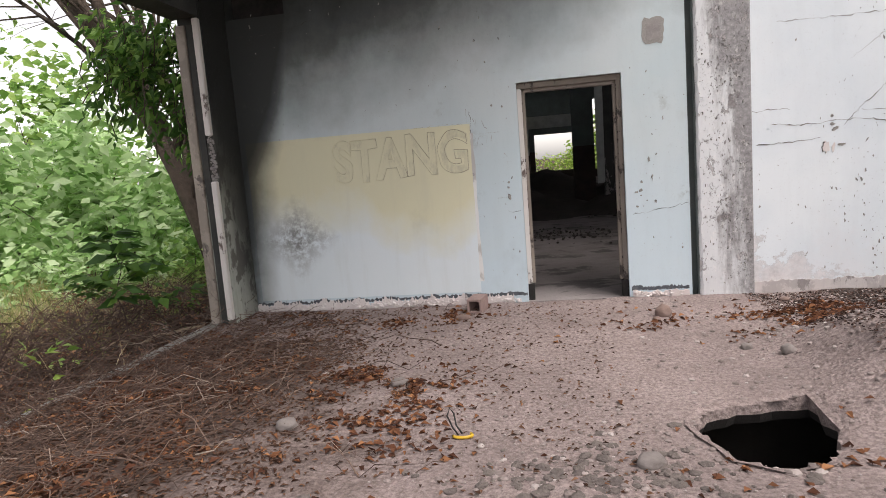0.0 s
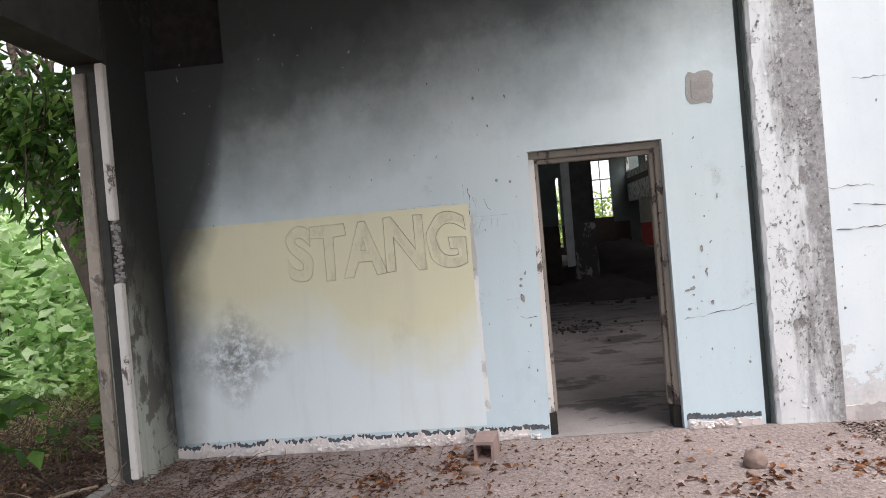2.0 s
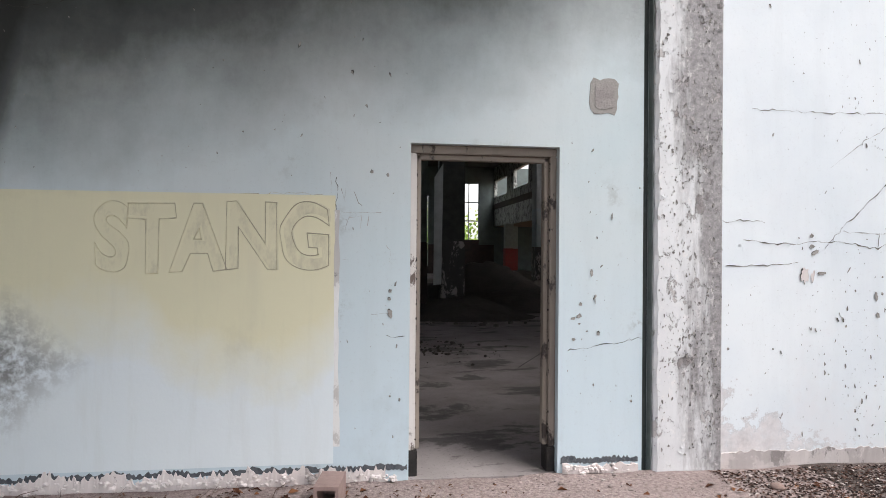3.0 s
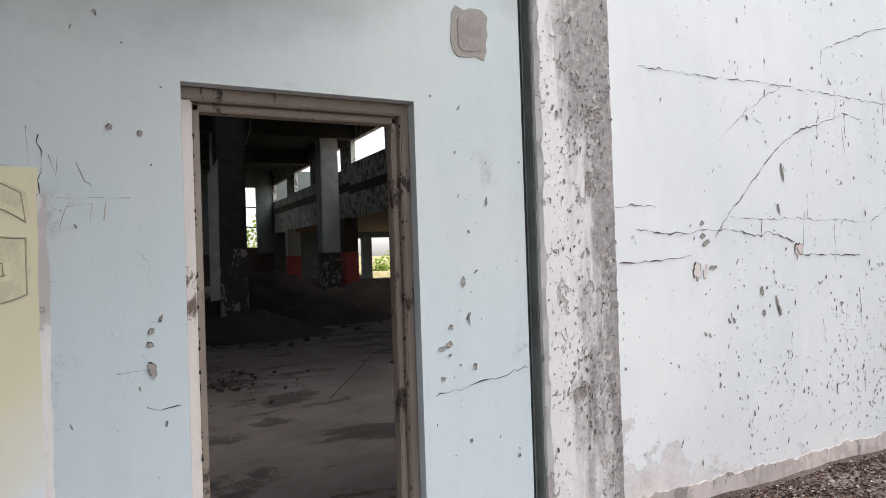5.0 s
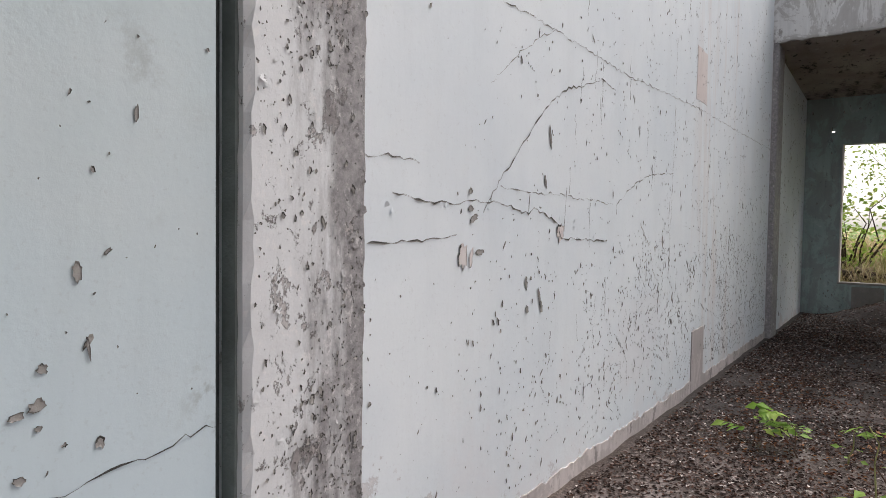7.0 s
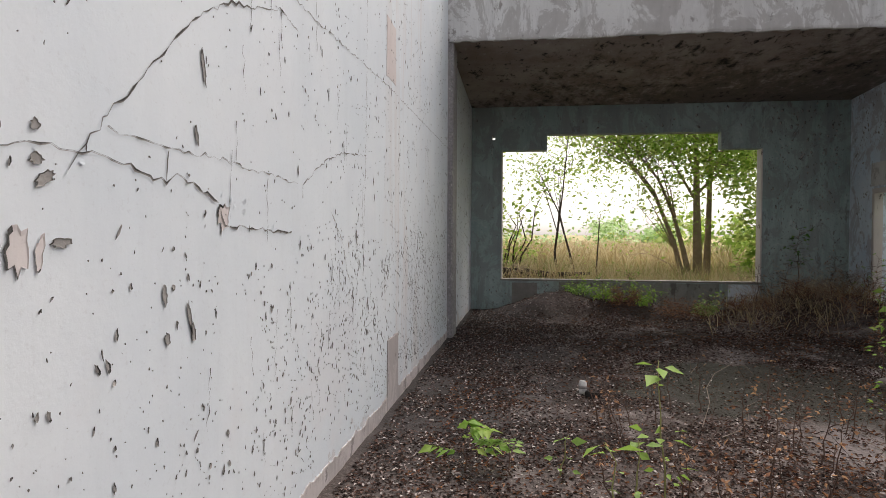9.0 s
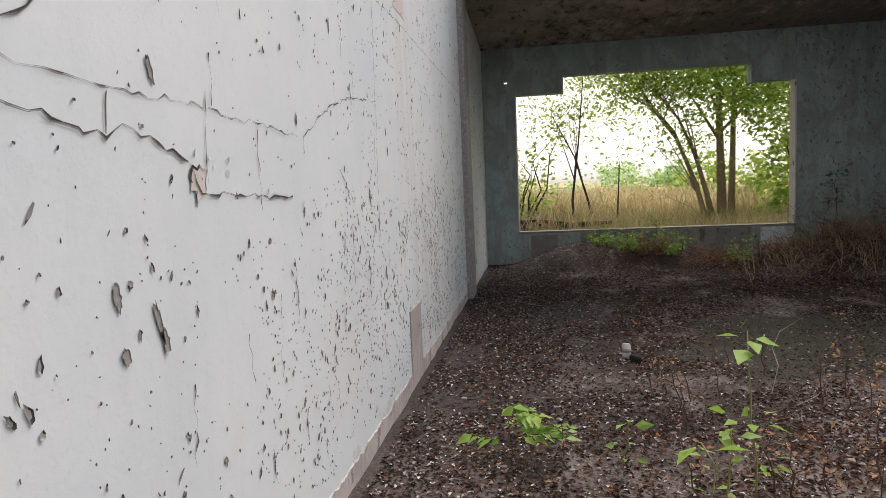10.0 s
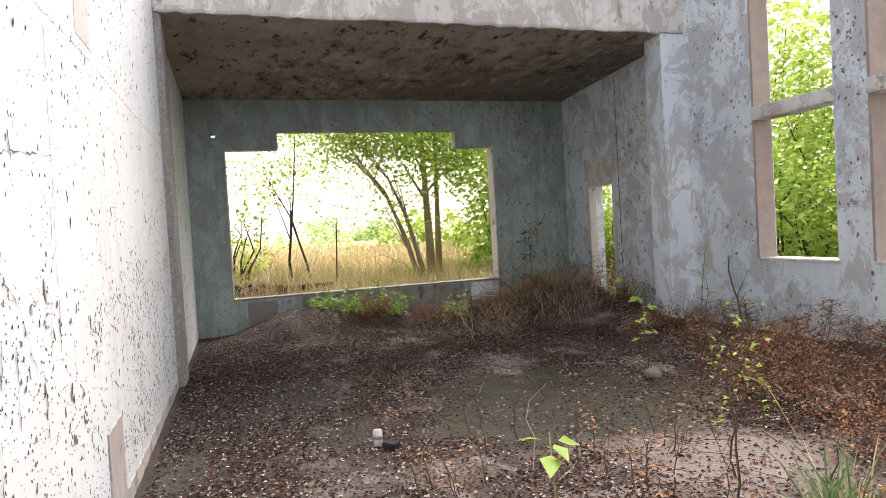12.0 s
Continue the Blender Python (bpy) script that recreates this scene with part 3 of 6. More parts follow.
def twigs(soup, spots, length, radius, rnd, lift=0.2):
    """Dry twigs strewn about the spots, each with a side shoot or two."""
    for x, y, z in spots:
        a = rnd.uniform(0, 2 * math.pi)
        ln = length * rnd.uniform(0.4, 1.5)
        end = (x + ln * math.cos(a), y + ln * math.sin(a), z + ln * rnd.uniform(0, lift) * 2)
        pts = wiggle((x, y, z), end, 4, 0.07, rnd)
        r = radius * rnd.uniform(0.5, 1.4)
        soup.tube(pts, [r, r * 0.9, r * 0.8, r * 0.6, r * 0.3], 4)
        if rnd.random() < 0.5:
            q = pts[2]
            soup.tube([q, q + Vector((rnd.uniform(-1, 1), rnd.uniform(-1, 1), rnd.uniform(0, 0.6))) * ln * 0.35], [r * 0.6, r * 0.2], 3)


def lump(soup, at, size, rnd, squash=0.7):
    """A rough stone."""
    bm = bmesh.new()
    bmesh.ops.create_icosphere(bm, subdivisions=1, radius=1.0)
    s = [size * rnd.uniform(0.7, 1.2), size * rnd.uniform(0.7, 1.2), size * squash * rnd.uniform(0.7, 1.1)]
    turn = rnd.uniform(0, 6.28)
    pts = []
    for v in bm.verts:
        k = rnd.uniform(0.78, 1.12)
        x, y, z = v.co.x * s[0] * k, v.co.y * s[1] * k, v.co.z * s[2] * k
        pts.append((at[0] + x * math.cos(turn) - y * math.sin(turn), at[1] + x * math.sin(turn) + y * math.cos(turn), at[2] + z))
    soup.add(pts, [[v.index for v in f.verts] for f in bm.faces])
    bm.free()


# ---- the ground's shape ----
MOUNDS = (  # x, y, height, reach in x, reach in y
    (1.80, 3.75, 0.42, 0.42, 0.85), (0.0, 2.25, 0.07, 0.7, 0.35), (-2.3, 2.9, 0.07, 1.0, 1.2), (1.9, 5.35, 0.05, 0.5, 0.35),
    (12.1, 4.75, 0.36, 0.55, 0.75), (12.2, 3.5, 0.25, 0.5, 0.8), (11.9, 0.75, 0.40, 1.1, 1.0), (10.6, 0.35, 0.30, 0.9, 0.5), (8.6, 0.25, 0.14, 1.2, 0.45), (6.5, 0.5, 0.22, 1.2, 0.8),
)


def floor_z(x, y):
    z = 0.018 * fbm(x, y, 0.9, 3.1) + 0.010 * fbm(x, y, 4.5, 8.7)
    for mx, my_, h, rx, ry in MOUNDS:
        d = ((x - mx) / rx) ** 2 + ((y - my_) / ry) ** 2
        if d < 6:
            z += h * math.exp(-d) * (1 + 0.25 * fbm(x, y, 2.5, 1.9))
    return z


HOLE = ((0.45, 3.09), (0.55, 3.27), (0.72, 3.39), (0.92, 3.42), (1.12, 3.46), (1.12, 3.15), (1.05, 2.87), (0.92, 2.70), (0.75, 2.62), (0.55, 2.72))


def in_hole(x, y):
    inside = False
    for (x0, y0), (x1, y1) in zip(HOLE, HOLE[1:] + HOLE[:1]):
        if (y0 > y) != (y1 > y) and x < (x1 - x0) * (y - y0) / (y1 - y0) + x0:
            inside = not inside
    return inside


def sheet(name, xs, ys, height, skip=None):
    nx = len(xs)
    v = [(x, y, height(x, y)) for y in ys for x in xs]
    f = [(j * nx + i, j * nx + i + 1, (j + 1) * nx + i + 1, (j + 1) * nx + i) for j in range(len(ys) - 1) for i in range(nx - 1)
         if not (skip and skip((xs[i] + xs[i + 1]) / 2, (ys[j] + ys[j + 1]) / 2))]
    me = bpy.data.meshes.new(name)
    me.from_pydata(v, [], f)
    me.shade_smooth()
    return me


Y_N, Y_S, X_E, X_W = 6.19, -0.17, 12.63, -3.56
floor_ys = np.linspace(-5.0, Y_N, 190)
floor_west = sheet("floor", np.linspace(X_W, 2.2, 116), floor_ys, floor_z, in_hole)
setting(part("floor", floor_west, M_soil), "dusty concrete floor buried under soil and gravel", "floor")
floor_east = sheet("floor_2", np.linspace(2.2, X_E, 170), np.linspace(Y_S - 0.05, Y_N, 108), floor_z)
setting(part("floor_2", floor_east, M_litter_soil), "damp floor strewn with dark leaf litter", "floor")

# pit under the broken floor
pit = Soup()
ring = [Vector((x, y, 0)) for x, y in HOLE]
mid = sum(ring, Vector()) / len(ring)
fine = []
for a, b in zip(ring, ring[1:] + ring[:1]):
    fine += [a.lerp(b, k / 3) for k in range(3)]
n = len(fine)
for k, (grow, z) in enumerate(((1.13, 0.012), (1.0, -0.005), (0.98, -0.06), (1.06, -0.12), (1.9, -0.14), (1.9, -2.4))):
    for p in fine:
        q = mid + (p - mid) * (grow + 0.12 * fbm(p.x, p.y, 7, 1.5 if k < 4 else k))
        pit.v.append((q.x, q.y, z + (floor_z(q.x, q.y) if k < 2 else 0)))
for k in range(5):
    pit.f += [(k * n + i, k * n + (i + 1) % n, (k + 1) * n + (i + 1) % n, (k + 1) * n + i) for i in range(n)]
pit.f.append(tuple(5 * n + i for i in range(n)))
pit.second = set(range(2 * n))
pit_ob = part("floor_pit", pit, M_pit_shade)
pit_ob.data.materials.append(M_soil)
setting(pit_ob, "broken open square pit in the floor", "pit")
rim = Soup()
for i in range(n * 2):
    rr = random.Random(i)
    if rr.random() < 0.45:
        continue
    p = fine[i % n].lerp(fine[(i + 1) % n], rr.random())
    q = mid + (p - mid) * rr.uniform(0.99, 1.16)
    lump(rim, (q.x, q.y, floor_z(q.x, q.y)), rr.choice((0.008, 0.012, 0.018, 0.035)), rr, 0.6)
tagged(part("pit_rim_rubble", rim, M_pebble), "small broken concrete bits round the pit", "rubble", "", "stuff")

# slab edge towards the garden
edge = Soup()
for k in range(24):
    y0 = -5.0 + k * 0.46
    edge.box(X_W - 0.09 + 0.008 * fbm(k, 1), y0, -0.55, X_W + 0.03, y0 + 0.46, 0.01 + 0.012 * fbm(k, 2))
setting(part("slab_edge", edge, M_concrete), "worn concrete edge of the floor slab", "slab edge")


def outdoors(x, y):
    inside = X_W - 0.05 < x < X_E + 0.3 and (y > Y_S - 0.05 or x < 2.4) and y > -5.0 and y < 46
    if inside or (8 < x < 18 and 6 < y < 47):
        return -0.6
    z = -0.32 + 0.14 * fbm(x, y, 0.25, 5)
    if x > X_E:
        z = 0.1 + min(0.25, (x - X_E) * 0.06) + 0.1 * fbm(x, y, 0.3, 5)
    if y < Y_S and x > 2.4:
        z = -0.1 + 0.08 * fbm(x, y, 0.4, 5)
    z += 0.42 * math.exp(-(((x - 13.6) / 0.5) ** 2) - ((y - 4.8) / 0.9) ** 2) if x > X_E else 0.0
    r = max(abs(x - 4), abs(y - 8))
    return z + 0.004 * max(0.0, r - 30)


gx = np.unique(np.concatenate([np.linspace(-700, -40, 12), np.linspace(-40, -12, 20), np.linspace(-12, 24, 121), np.linspace(24, 60, 20), np.linspace(60, 700, 12)]))
gy = np.unique(np.concatenate([np.linspace(-700, -30, 12), np.linspace(-30, -8, 16), np.linspace(-8, 16, 81), np.linspace(16, 60, 30), np.linspace(60, 700, 12)]))
setting(part("ground", sheet("ground", gx.tolist(), gy.tolist(), outdoors), M_ground), "leaf-covered earth round the ruin", "ground")

# ---- walls ----
TOP = 5.2


def wall_pieces(soup, span, thick, z0, z1, holes, along="x"):
    """A wall as boxes round its openings; holes: (from, to, bottom, top), sorted; several may share one span."""
    cuts = sorted({span[0], span[1], *(v for h in holes for v in h[:2])})
    for a, b in zip(cuts, cuts[1:]):
        mid_ = (a + b) / 2
        mine = sorted((h[2], h[3]) for h in holes if h[0] <= mid_ <= h[1])
        low = z0
        for lo, hi in mine + [(z1, z1)]:
            if lo > low + 1e-6:
                if along == "x":
                    soup.box(a, thick[0], low, b, thick[1], lo)
                else:
                    soup.box(thick[0], a, low, thick[1], b, lo)
            low = hi
    return soup


DL, DR, DH = -0.475, 0.50, 2.13
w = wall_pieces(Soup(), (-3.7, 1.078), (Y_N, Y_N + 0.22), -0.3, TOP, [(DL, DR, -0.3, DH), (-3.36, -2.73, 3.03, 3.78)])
wall_n = setting(part("wall_north_1", w, M_door_wall), "pale blue painted wall, top darkened by soot and painted roof shade", "wall")
# Added black board: stands in for the darkness seen through the hole.
part("hole_shade_board", Soup().box(-3.36, Y_N + 0.17, 3.03, -2.73, Y_N + 0.2, 3.78), M_char, wall_n, "black board added to keep the hole dark")
w = Soup().box(1.62, Y_N, -0.3, X_E + 0.25, Y_N + 0.22, TOP)
wall_w = setting(part("wall_north_2", w, M_white_wall), "white painted wall full of flaked pits and cracks", "wall")
w = Soup().box(1.078, Y_N + 0.085, -0.3, 1.62, Y_N + 0.22, TOP)
setting(part("wall_north_3", w, M_groove), "dark recessed joint behind the pilaster", "wall")

# pilasters: flaked render with a rough arris
def pilaster(name, x0, x1, face, label, material):
    s = Soup()
    rnd = random.Random(name)
    rows = 90
    prof = []
    for k in range(rows + 1):
        z = -0.1 + (TOP + 0.1) * k / rows
        j = rnd.uniform(-1, 1)
        prof.append([(x0, Y_N + 0.1, z), (x0 + 0.004 * j, face + 0.018 + 0.004 * j, z), (x0 + 0.02 + 0.008 * rnd.uniform(-1, 1), face, z),
                     ((x0 + x1) / 2, face - 0.003, z), (x1 - 0.012 + 0.005 * rnd.uniform(-1, 1), face, z), (x1, face + 0.012, z), (x1, Y_N + 0.1, z)])
    for row in prof:
        s.v += row
    for k in range(rows):
        for i in range(6):
            s.f.append((k * 7 + i, k * 7 + i + 1, k * 7 + i + 8, k * 7 + i + 7))
    return setting(part(name, s, material), label, "pilaster")


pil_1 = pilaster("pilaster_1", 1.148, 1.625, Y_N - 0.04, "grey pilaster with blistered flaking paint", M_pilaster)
part("joint_side", Soup().box(1.139, Y_N + 0.0, -0.1, 1.153, Y_N + 0.06, TOP), M_joint, pil_1, "dark green painted side of the joint")
pil_2 = pilaster("pilaster_2", 9.28, 9.72, Y_N - 0.07, "grey-blue pilaster at the mouth of the roofed bay", M_pilaster)

# far wall with its stepped opening
OP = [(1.23, 1.89, 0.555, 2.85), (1.89, 4.84, 0.555, 3.145), (4.84, 5.635, 0.555, 2.865), (5.765, 5.825, 3.065, 3.12)]
w = wall_pieces(Soup(), (Y_S - 0.25, Y_N), (X_E, X_E + 0.22), -0.5, TOP, OP, "y")
wall_e = setting(part("wall_east", w, M_green_wall), "dull green wall with a large stepped opening", "wall")
sill = Soup().box(X_E - 0.012, 1.20, 0.535, X_E + 0.24, 5.66, 0.565)
part("sill", sill, M_concrete, wall_e, "bare concrete sill", bevel=0.006)
for y0, y1, z0, z1 in ((1.215, 1.235, 0.56, 2.85), (5.63, 5.65, 0.56, 2.865)):
    part("reveal", Soup().box(X_E - 0.006, y0, z0, X_E + 0.23, y1, z1), M_white_frame, wall_e, "pale chipped reveal")
for x0, x1, z0, z1, mt in ((1.9, 4.25, 0.02, 0.525, M_stub_grey), (5.0, 5.45, 0.12, 0.5, M_concrete), (4.3, 4.62, 0.2, 0.53, M_concrete), (1.24, 1.75, 0.12, 0.52, M_blue_wall)):
    part("plaster_patch", Soup().box(X_E - 0.006, x0, z0, X_E + 0.01, x1, z1), mt, wall_e, "patch of other paint below the sill")

# south wall with tall windows and a door
W1, W2, W3, W4 = (7.12, 8.14), (5.72, 6.72), (4.32, 5.32), (2.92, 3.92)
DS = (11.12, 11.75)
holes = [(a, b, 0.93, 4.5) for a, b in (W4, W3, W2, W1)] + [(11.06, 11.82, -0.4, 2.06)]
w = wall_pieces(Soup(), (2.4, X_E), (Y_S - 0.25, Y_S), -0.4, TOP, holes)
wall_s = setting(part("wall_south", w, M_blue_wall), "blue-grey wall with peeling paint and tall empty windows", "wall")
for k, (a, b) in enumerate((W1, W2, W3, W4)):
    win = setting(thing("window_%d" % (k + 1), "tall empty window opening with a pale transom bar", "window"), "", "")
    part("window_transom", Soup().box(a - 0.03, Y_S - 0.2, 2.50, b + 0.03, Y_S + 0.035, 2.65), M_fascia, win, "pale concrete transom bar", bevel=0.012)
    part("window_sill", Soup().box(a - 0.02, Y_S - 0.27, 0.90, b + 0.02, Y_S + 0.015, 0.935), M_fascia, win, "worn white sill", bevel=0.008)
    part("window_reveal", Soup().box(b - 0.002, Y_S - 0.24, 0.935, b + 0.028, Y_S + 0.004, 4.5), M_reveal, win, "bare pinkish reveal")
part("wall_pier", Soup().box(9.28, Y_S - 0.01, -0.1, 9.62, 0.19, 3.82), M_blue_wall, wall_s, "pier carrying the roof slab")
for x in (10.92,):
    part("wall_seam", Soup().box(x, Y_S - 0.002, 0.1, x + 0.012, Y_S + 0.004, 3.7), M_crack_and_rim_shade, wall_s, "dark vertical seam")
door_s = setting(thing("door_2", "narrow doorway with white chipped frame in the blue wall", "doorway", (11.44, Y_S, 0)), "", "")
for x0, x1, z0, z1 in ((-0.41, -0.345, -0.1, 2.03), (0.345, 0.41, -0.1, 2.03), (-0.41, 0.41, 2.03, 2.10)):
    part("frame_bar", Soup().box(x0, -0.10, z0, x1, 0.035, z1), M_white_frame, door_s, bevel=0.008)
part("lintel_panel", Soup().box(-0.42, -0.004, 2.14, 0.50, 0.006, 2.50), M_fascia, door_s, "pale plaster panel over the door")

# roof slabs, beams
s = Soup()
s.add([(9.28, Y_S - 0.25, 3.82), (X_E + 0.22, Y_S - 0.25, 3.63), (X_E + 0.22, Y_N, 3.63), (9.28, Y_N, 3.82), (9.28, Y_S - 0.25, 4.9), (X_E + 0.22, Y_S - 0.25, 4.9), (X_E + 0.22, Y_N, 4.9), (9.28, Y_N, 4.9)],
      [(0, 3, 2, 1), (4, 5, 6, 7), (0, 1, 5, 4), (2, 3, 7, 6), (1, 2, 6, 5)])
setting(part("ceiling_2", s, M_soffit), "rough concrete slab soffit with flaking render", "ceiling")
fas = Soup()
rnd = random.Random(5)
cells = 60
for k in range(cells + 1):
    y = Y_S - 0.25 + (Y_N - Y_S + 0.25) * k / cells
    dz = rnd.uniform(-0.012, 0.012)
    fas.v += [(9.30, y, 3.82 + dz), (9.262, y, 3.822 + dz), (9.25, y, 3.85 + dz), (9.25, y, 5.0), (9.30, y, 5.0)]
for k in range(cells):
    for i in range(4):
        fas.f.append((k * 5 + i, k * 5 + i + 5, k * 5 + i + 6, k * 5 + i + 1))
setting(part("roof_fascia", fas, M_fascia), "weathered white fascia of the roof slab", "fascia")

# Unseen slab, inferred and sized to shade the top of the door wall.
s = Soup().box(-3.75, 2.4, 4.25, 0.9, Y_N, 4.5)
setting(part("ceiling_1", s, M_concrete_dark), "near-black concrete roof slab above the view", "ceiling")
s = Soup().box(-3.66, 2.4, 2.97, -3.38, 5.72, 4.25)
setting(part("beam_west", s, M_concrete_dark), "near-black concrete edge beam", "beam")
setting(part("column_south_1", Soup().box(-3.66, 2.4, -0.3, -3.38, 2.7, 2.97), M_concrete), "concrete column carrying the edge beam", "column")

# wall stub at the garden side, with trims on its front
stub = setting(part("column_west", Soup().box(-3.60, 5.68, -0.4, -3.36, Y_N, 4.25), M_stub, bevel=0.008), "stained concrete end column of the wall", "column")
part("front_render", Soup().box(-3.615, 5.655, 0.0, -3.52, 5.69, 2.9), M_tan, stub, "bare tan render strip", bevel=0.006)
rnd = random.Random(3)
for z0, z1, mt, lab in ((0.05, 1.42, M_white_frame, "pale blue-white cover strip"), (1.86, 2.95, M_white_frame, "white cover strip")):
    part("cover_strip", Soup().box(-3.425, 5.632, z0, -3.368, 5.69, z1), mt, stub, lab, bevel=0.006)
s = Soup()
for k in range(40):
    z = 1.42 + 0.44 * (k + rnd.random()) / 40
    lump(s, (rnd.uniform(-3.42, -3.37), 5.675, z), rnd.uniform(0.012, 0.026), rnd, 0.9)
part("broken_render", s, M_putty, stub, "broken pinkish render")
part("joint_strip", Soup().box(-3.50, 5.662, 0.0, -3.44, 5.69, 2.9), M_concrete_dark, stub, "dark open joint")

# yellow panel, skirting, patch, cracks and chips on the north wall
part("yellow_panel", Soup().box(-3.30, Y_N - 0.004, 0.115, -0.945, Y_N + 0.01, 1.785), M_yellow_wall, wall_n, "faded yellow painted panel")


def ragged_strip(x0, x1, zlo, zhi, depth, rnd, step=0.03, rough=0.02):
    s = Soup()
    n = int((x1 - x0) / step)
    for k in range(n + 1):
        x = x0 + (x1 - x0) * k / n
        a, b = zlo + rough * 0.3 * rnd.uniform(-1, 1), zhi + rough * (fbm(x, 0, 6, zhi) + 0.5 * rnd.uniform(-1, 1))
        s.v += [(x, Y_N + 0.01, a), (x, Y_N - depth, a), (x, Y_N - depth + 0.004 * rnd.random(), b - 0.004), (x, Y_N + 0.01, b)]
    for k in range(n):
        for i in range(3):
            s.f.append((4 * k + i, 4 * k + i + 4, 4 * k + i + 5, 4 * k + i + 1))
    return s


rnd = random.Random(11)
for a, b in ((-3.35, DL - 0.01), (DR + 0.02, 1.05)):
    part("tar_line", ragged_strip(a, b, 0.062, 0.098, 0.006, rnd, step=0.012, rough=0.022), M_tar, wall_n, "black line of the lost skirting")
part("skirting_remains", ragged_strip(-3.36, -0.62, -0.02, 0.078, 0.012, rnd, step=0.012, rough=0.05), M_skirt, wall_n, "crumbled white and pink skirting mortar")
part("skirting_remains", ragged_strip(DR + 0.03, 1.05, -0.02, 0.05, 0.014, rnd, rough=0.03), M_skirt, wall_n, "crumbled white and pink skirting mortar")


M_plinth = painted("pinkish wall foot render", (0.60, 0.545, 0.535), (0.48, 0.445, 0.445), (0.32, 0.29, 0.285), 0.58, dirty=0.6, blotch=0.5)
part("plinth_band", ragged_strip(1.63, 9.27, -0.06, 0.10, 0.007, rnd, step=0.03, rough=0.02), M_plinth, wall_w, "bare pinkish render along the wall foot")
s = Soup()
for k in range(420):
    x = rnd.uniform(-3.3, -0.55) if k % 6 else rnd.uniform(0.55, 1.04)
    lump(s, (x, Y_N - rnd.uniform(0.0, 0.035) ** 1.0, rnd.uniform(0.0, 0.055)), rnd.choice((0.005, 0.008, 0.012, 0.02)), rnd, 0.8)
tagged(part("mortar_crumb", s, M_skirt, wall_n, "crumbled white mortar along the wall foot"), kind="stuff")


def blob(x, z, rx, rz, y, rnd, n=14, rough=0.18, flat=0.0):
    """A ragged flat patch on the wall, with a low edge."""
    s = Soup()
    k = [1 + rough * rnd.uniform(-1, 1) for _ in range(n)]
    for yy, g in ((Y_N + 0.006, 1.02), (y, 1.0)):
        for i in range(n):
            a = 2 * math.pi * i / n
            c, d = math.cos(a), math.sin(a)
            q = max(abs(c), abs(d)) if flat else 1.0
            s.v.append((x + rx * c * k[i] * g / q, yy, z + rz * d * k[i] * g / q))
    s.f += [(i, (i + 1) % n, n + (i + 1) % n, n + i) for i in range(n)]
    s.f.append(tuple(range(n, 2 * n)))
    return s


part("wall_patch", blob(0.80, 2.475, 0.095, 0.115, Y_N - 0.003, rnd, 20, 0.09, 1), M_chip, wall_n, "rough grey filler patch")
part("wall_patch", blob(0.80, 2.475, 0.065, 0.085, Y_N - 0.006, rnd, 18, 0.07, 1), M_putty, wall_n, "smooth grey filler patch")
part("bare_plaster", blob(5.97, 0.24, 0.19, 0.3, Y_N - 0.0085, rnd, 16, 0.03, 1), M_plinth, wall_w, "grey cement patch at the foot of the wall")
part("bare_plaster", blob(5.9, 2.75, 0.16, 0.22, Y_N - 0.0024, rnd, 16, 0.04, 1), M_skirt, wall_w, "pale square patch")


def crack(soup, pts, width, rnd, jag=0.012, off=0.0035):
    """A jagged open crack along the points, as a ragged dark ribbon of changing width."""
    line = []
    for (x0, z0), (x1, z1) in zip(pts, pts[1:]):
        n = max(2, int(math.hypot(x1 - x0, z1 - z0) / 0.03))
        line += [(x0 + (x1 - x0) * i / n + jag * rnd.uniform(-1, 1), z0 + (z1 - z0) * i / n + jag * rnd.uniform(-1, 1)) for i in range(n)]
    line.append(pts[-1])
    base = len(soup.v)
    for i, (x, z) in enumerate(line):
        nx_, nz_ = line[min(i + 1, len(line) - 1)], line[max(i - 1, 0)]
        dx, dz = nx_[0] - nz_[0], nx_[1] - nz_[1]
        ln = math.hypot(dx, dz) + 1e-9
        wd = width * rnd.choice((0.1, 0.15, 0.3, 0.5, 0.9)) * 0.5
        soup.v += [(x - dz / ln * wd, Y_N - off, z + dx / ln * wd), (x + dz / ln * wd, Y_N - off, z - dx / ln * wd)]
    for i in range(len(line) - 1):
        b = base + 2 * i
        soup.f.append((b, b + 2, b + 3, b + 1))


FLAKES_WEST = (
    (2.25, 1.30, 0.036, 0.055, 0.0, 1), (2.312, 1.29, 0.013, 0.042, -0.2, 1), (2.377, 1.311, 0.032, 0.013, 0.1, 0),
    (2.302, 1.572, 0.014, 0.014, 0.5, 0), (2.305, 1.496, 0.022, 0.014, 0.0, 0), (2.332, 1.458, 0.035, 0.014, 0.5, 0),
    (3.03, 1.88, 0.011, 0.062, 0.2, 0), (2.985, 1.653, 0.010, 0.035, 0.3, 0), (2.80, 1.15, 0.013, 0.03, 0.1, 0), (2.813, 1.02, 0.014, 0.022, 0.3, 0),
    (2.94, 1.07, 0.010, 0.06, 0.25, 0), (2.96, 1.02, 0.016, 0.03, 0.3, 0), (3.165, 1.40, 0.05, 0.048, 0.2, 1))
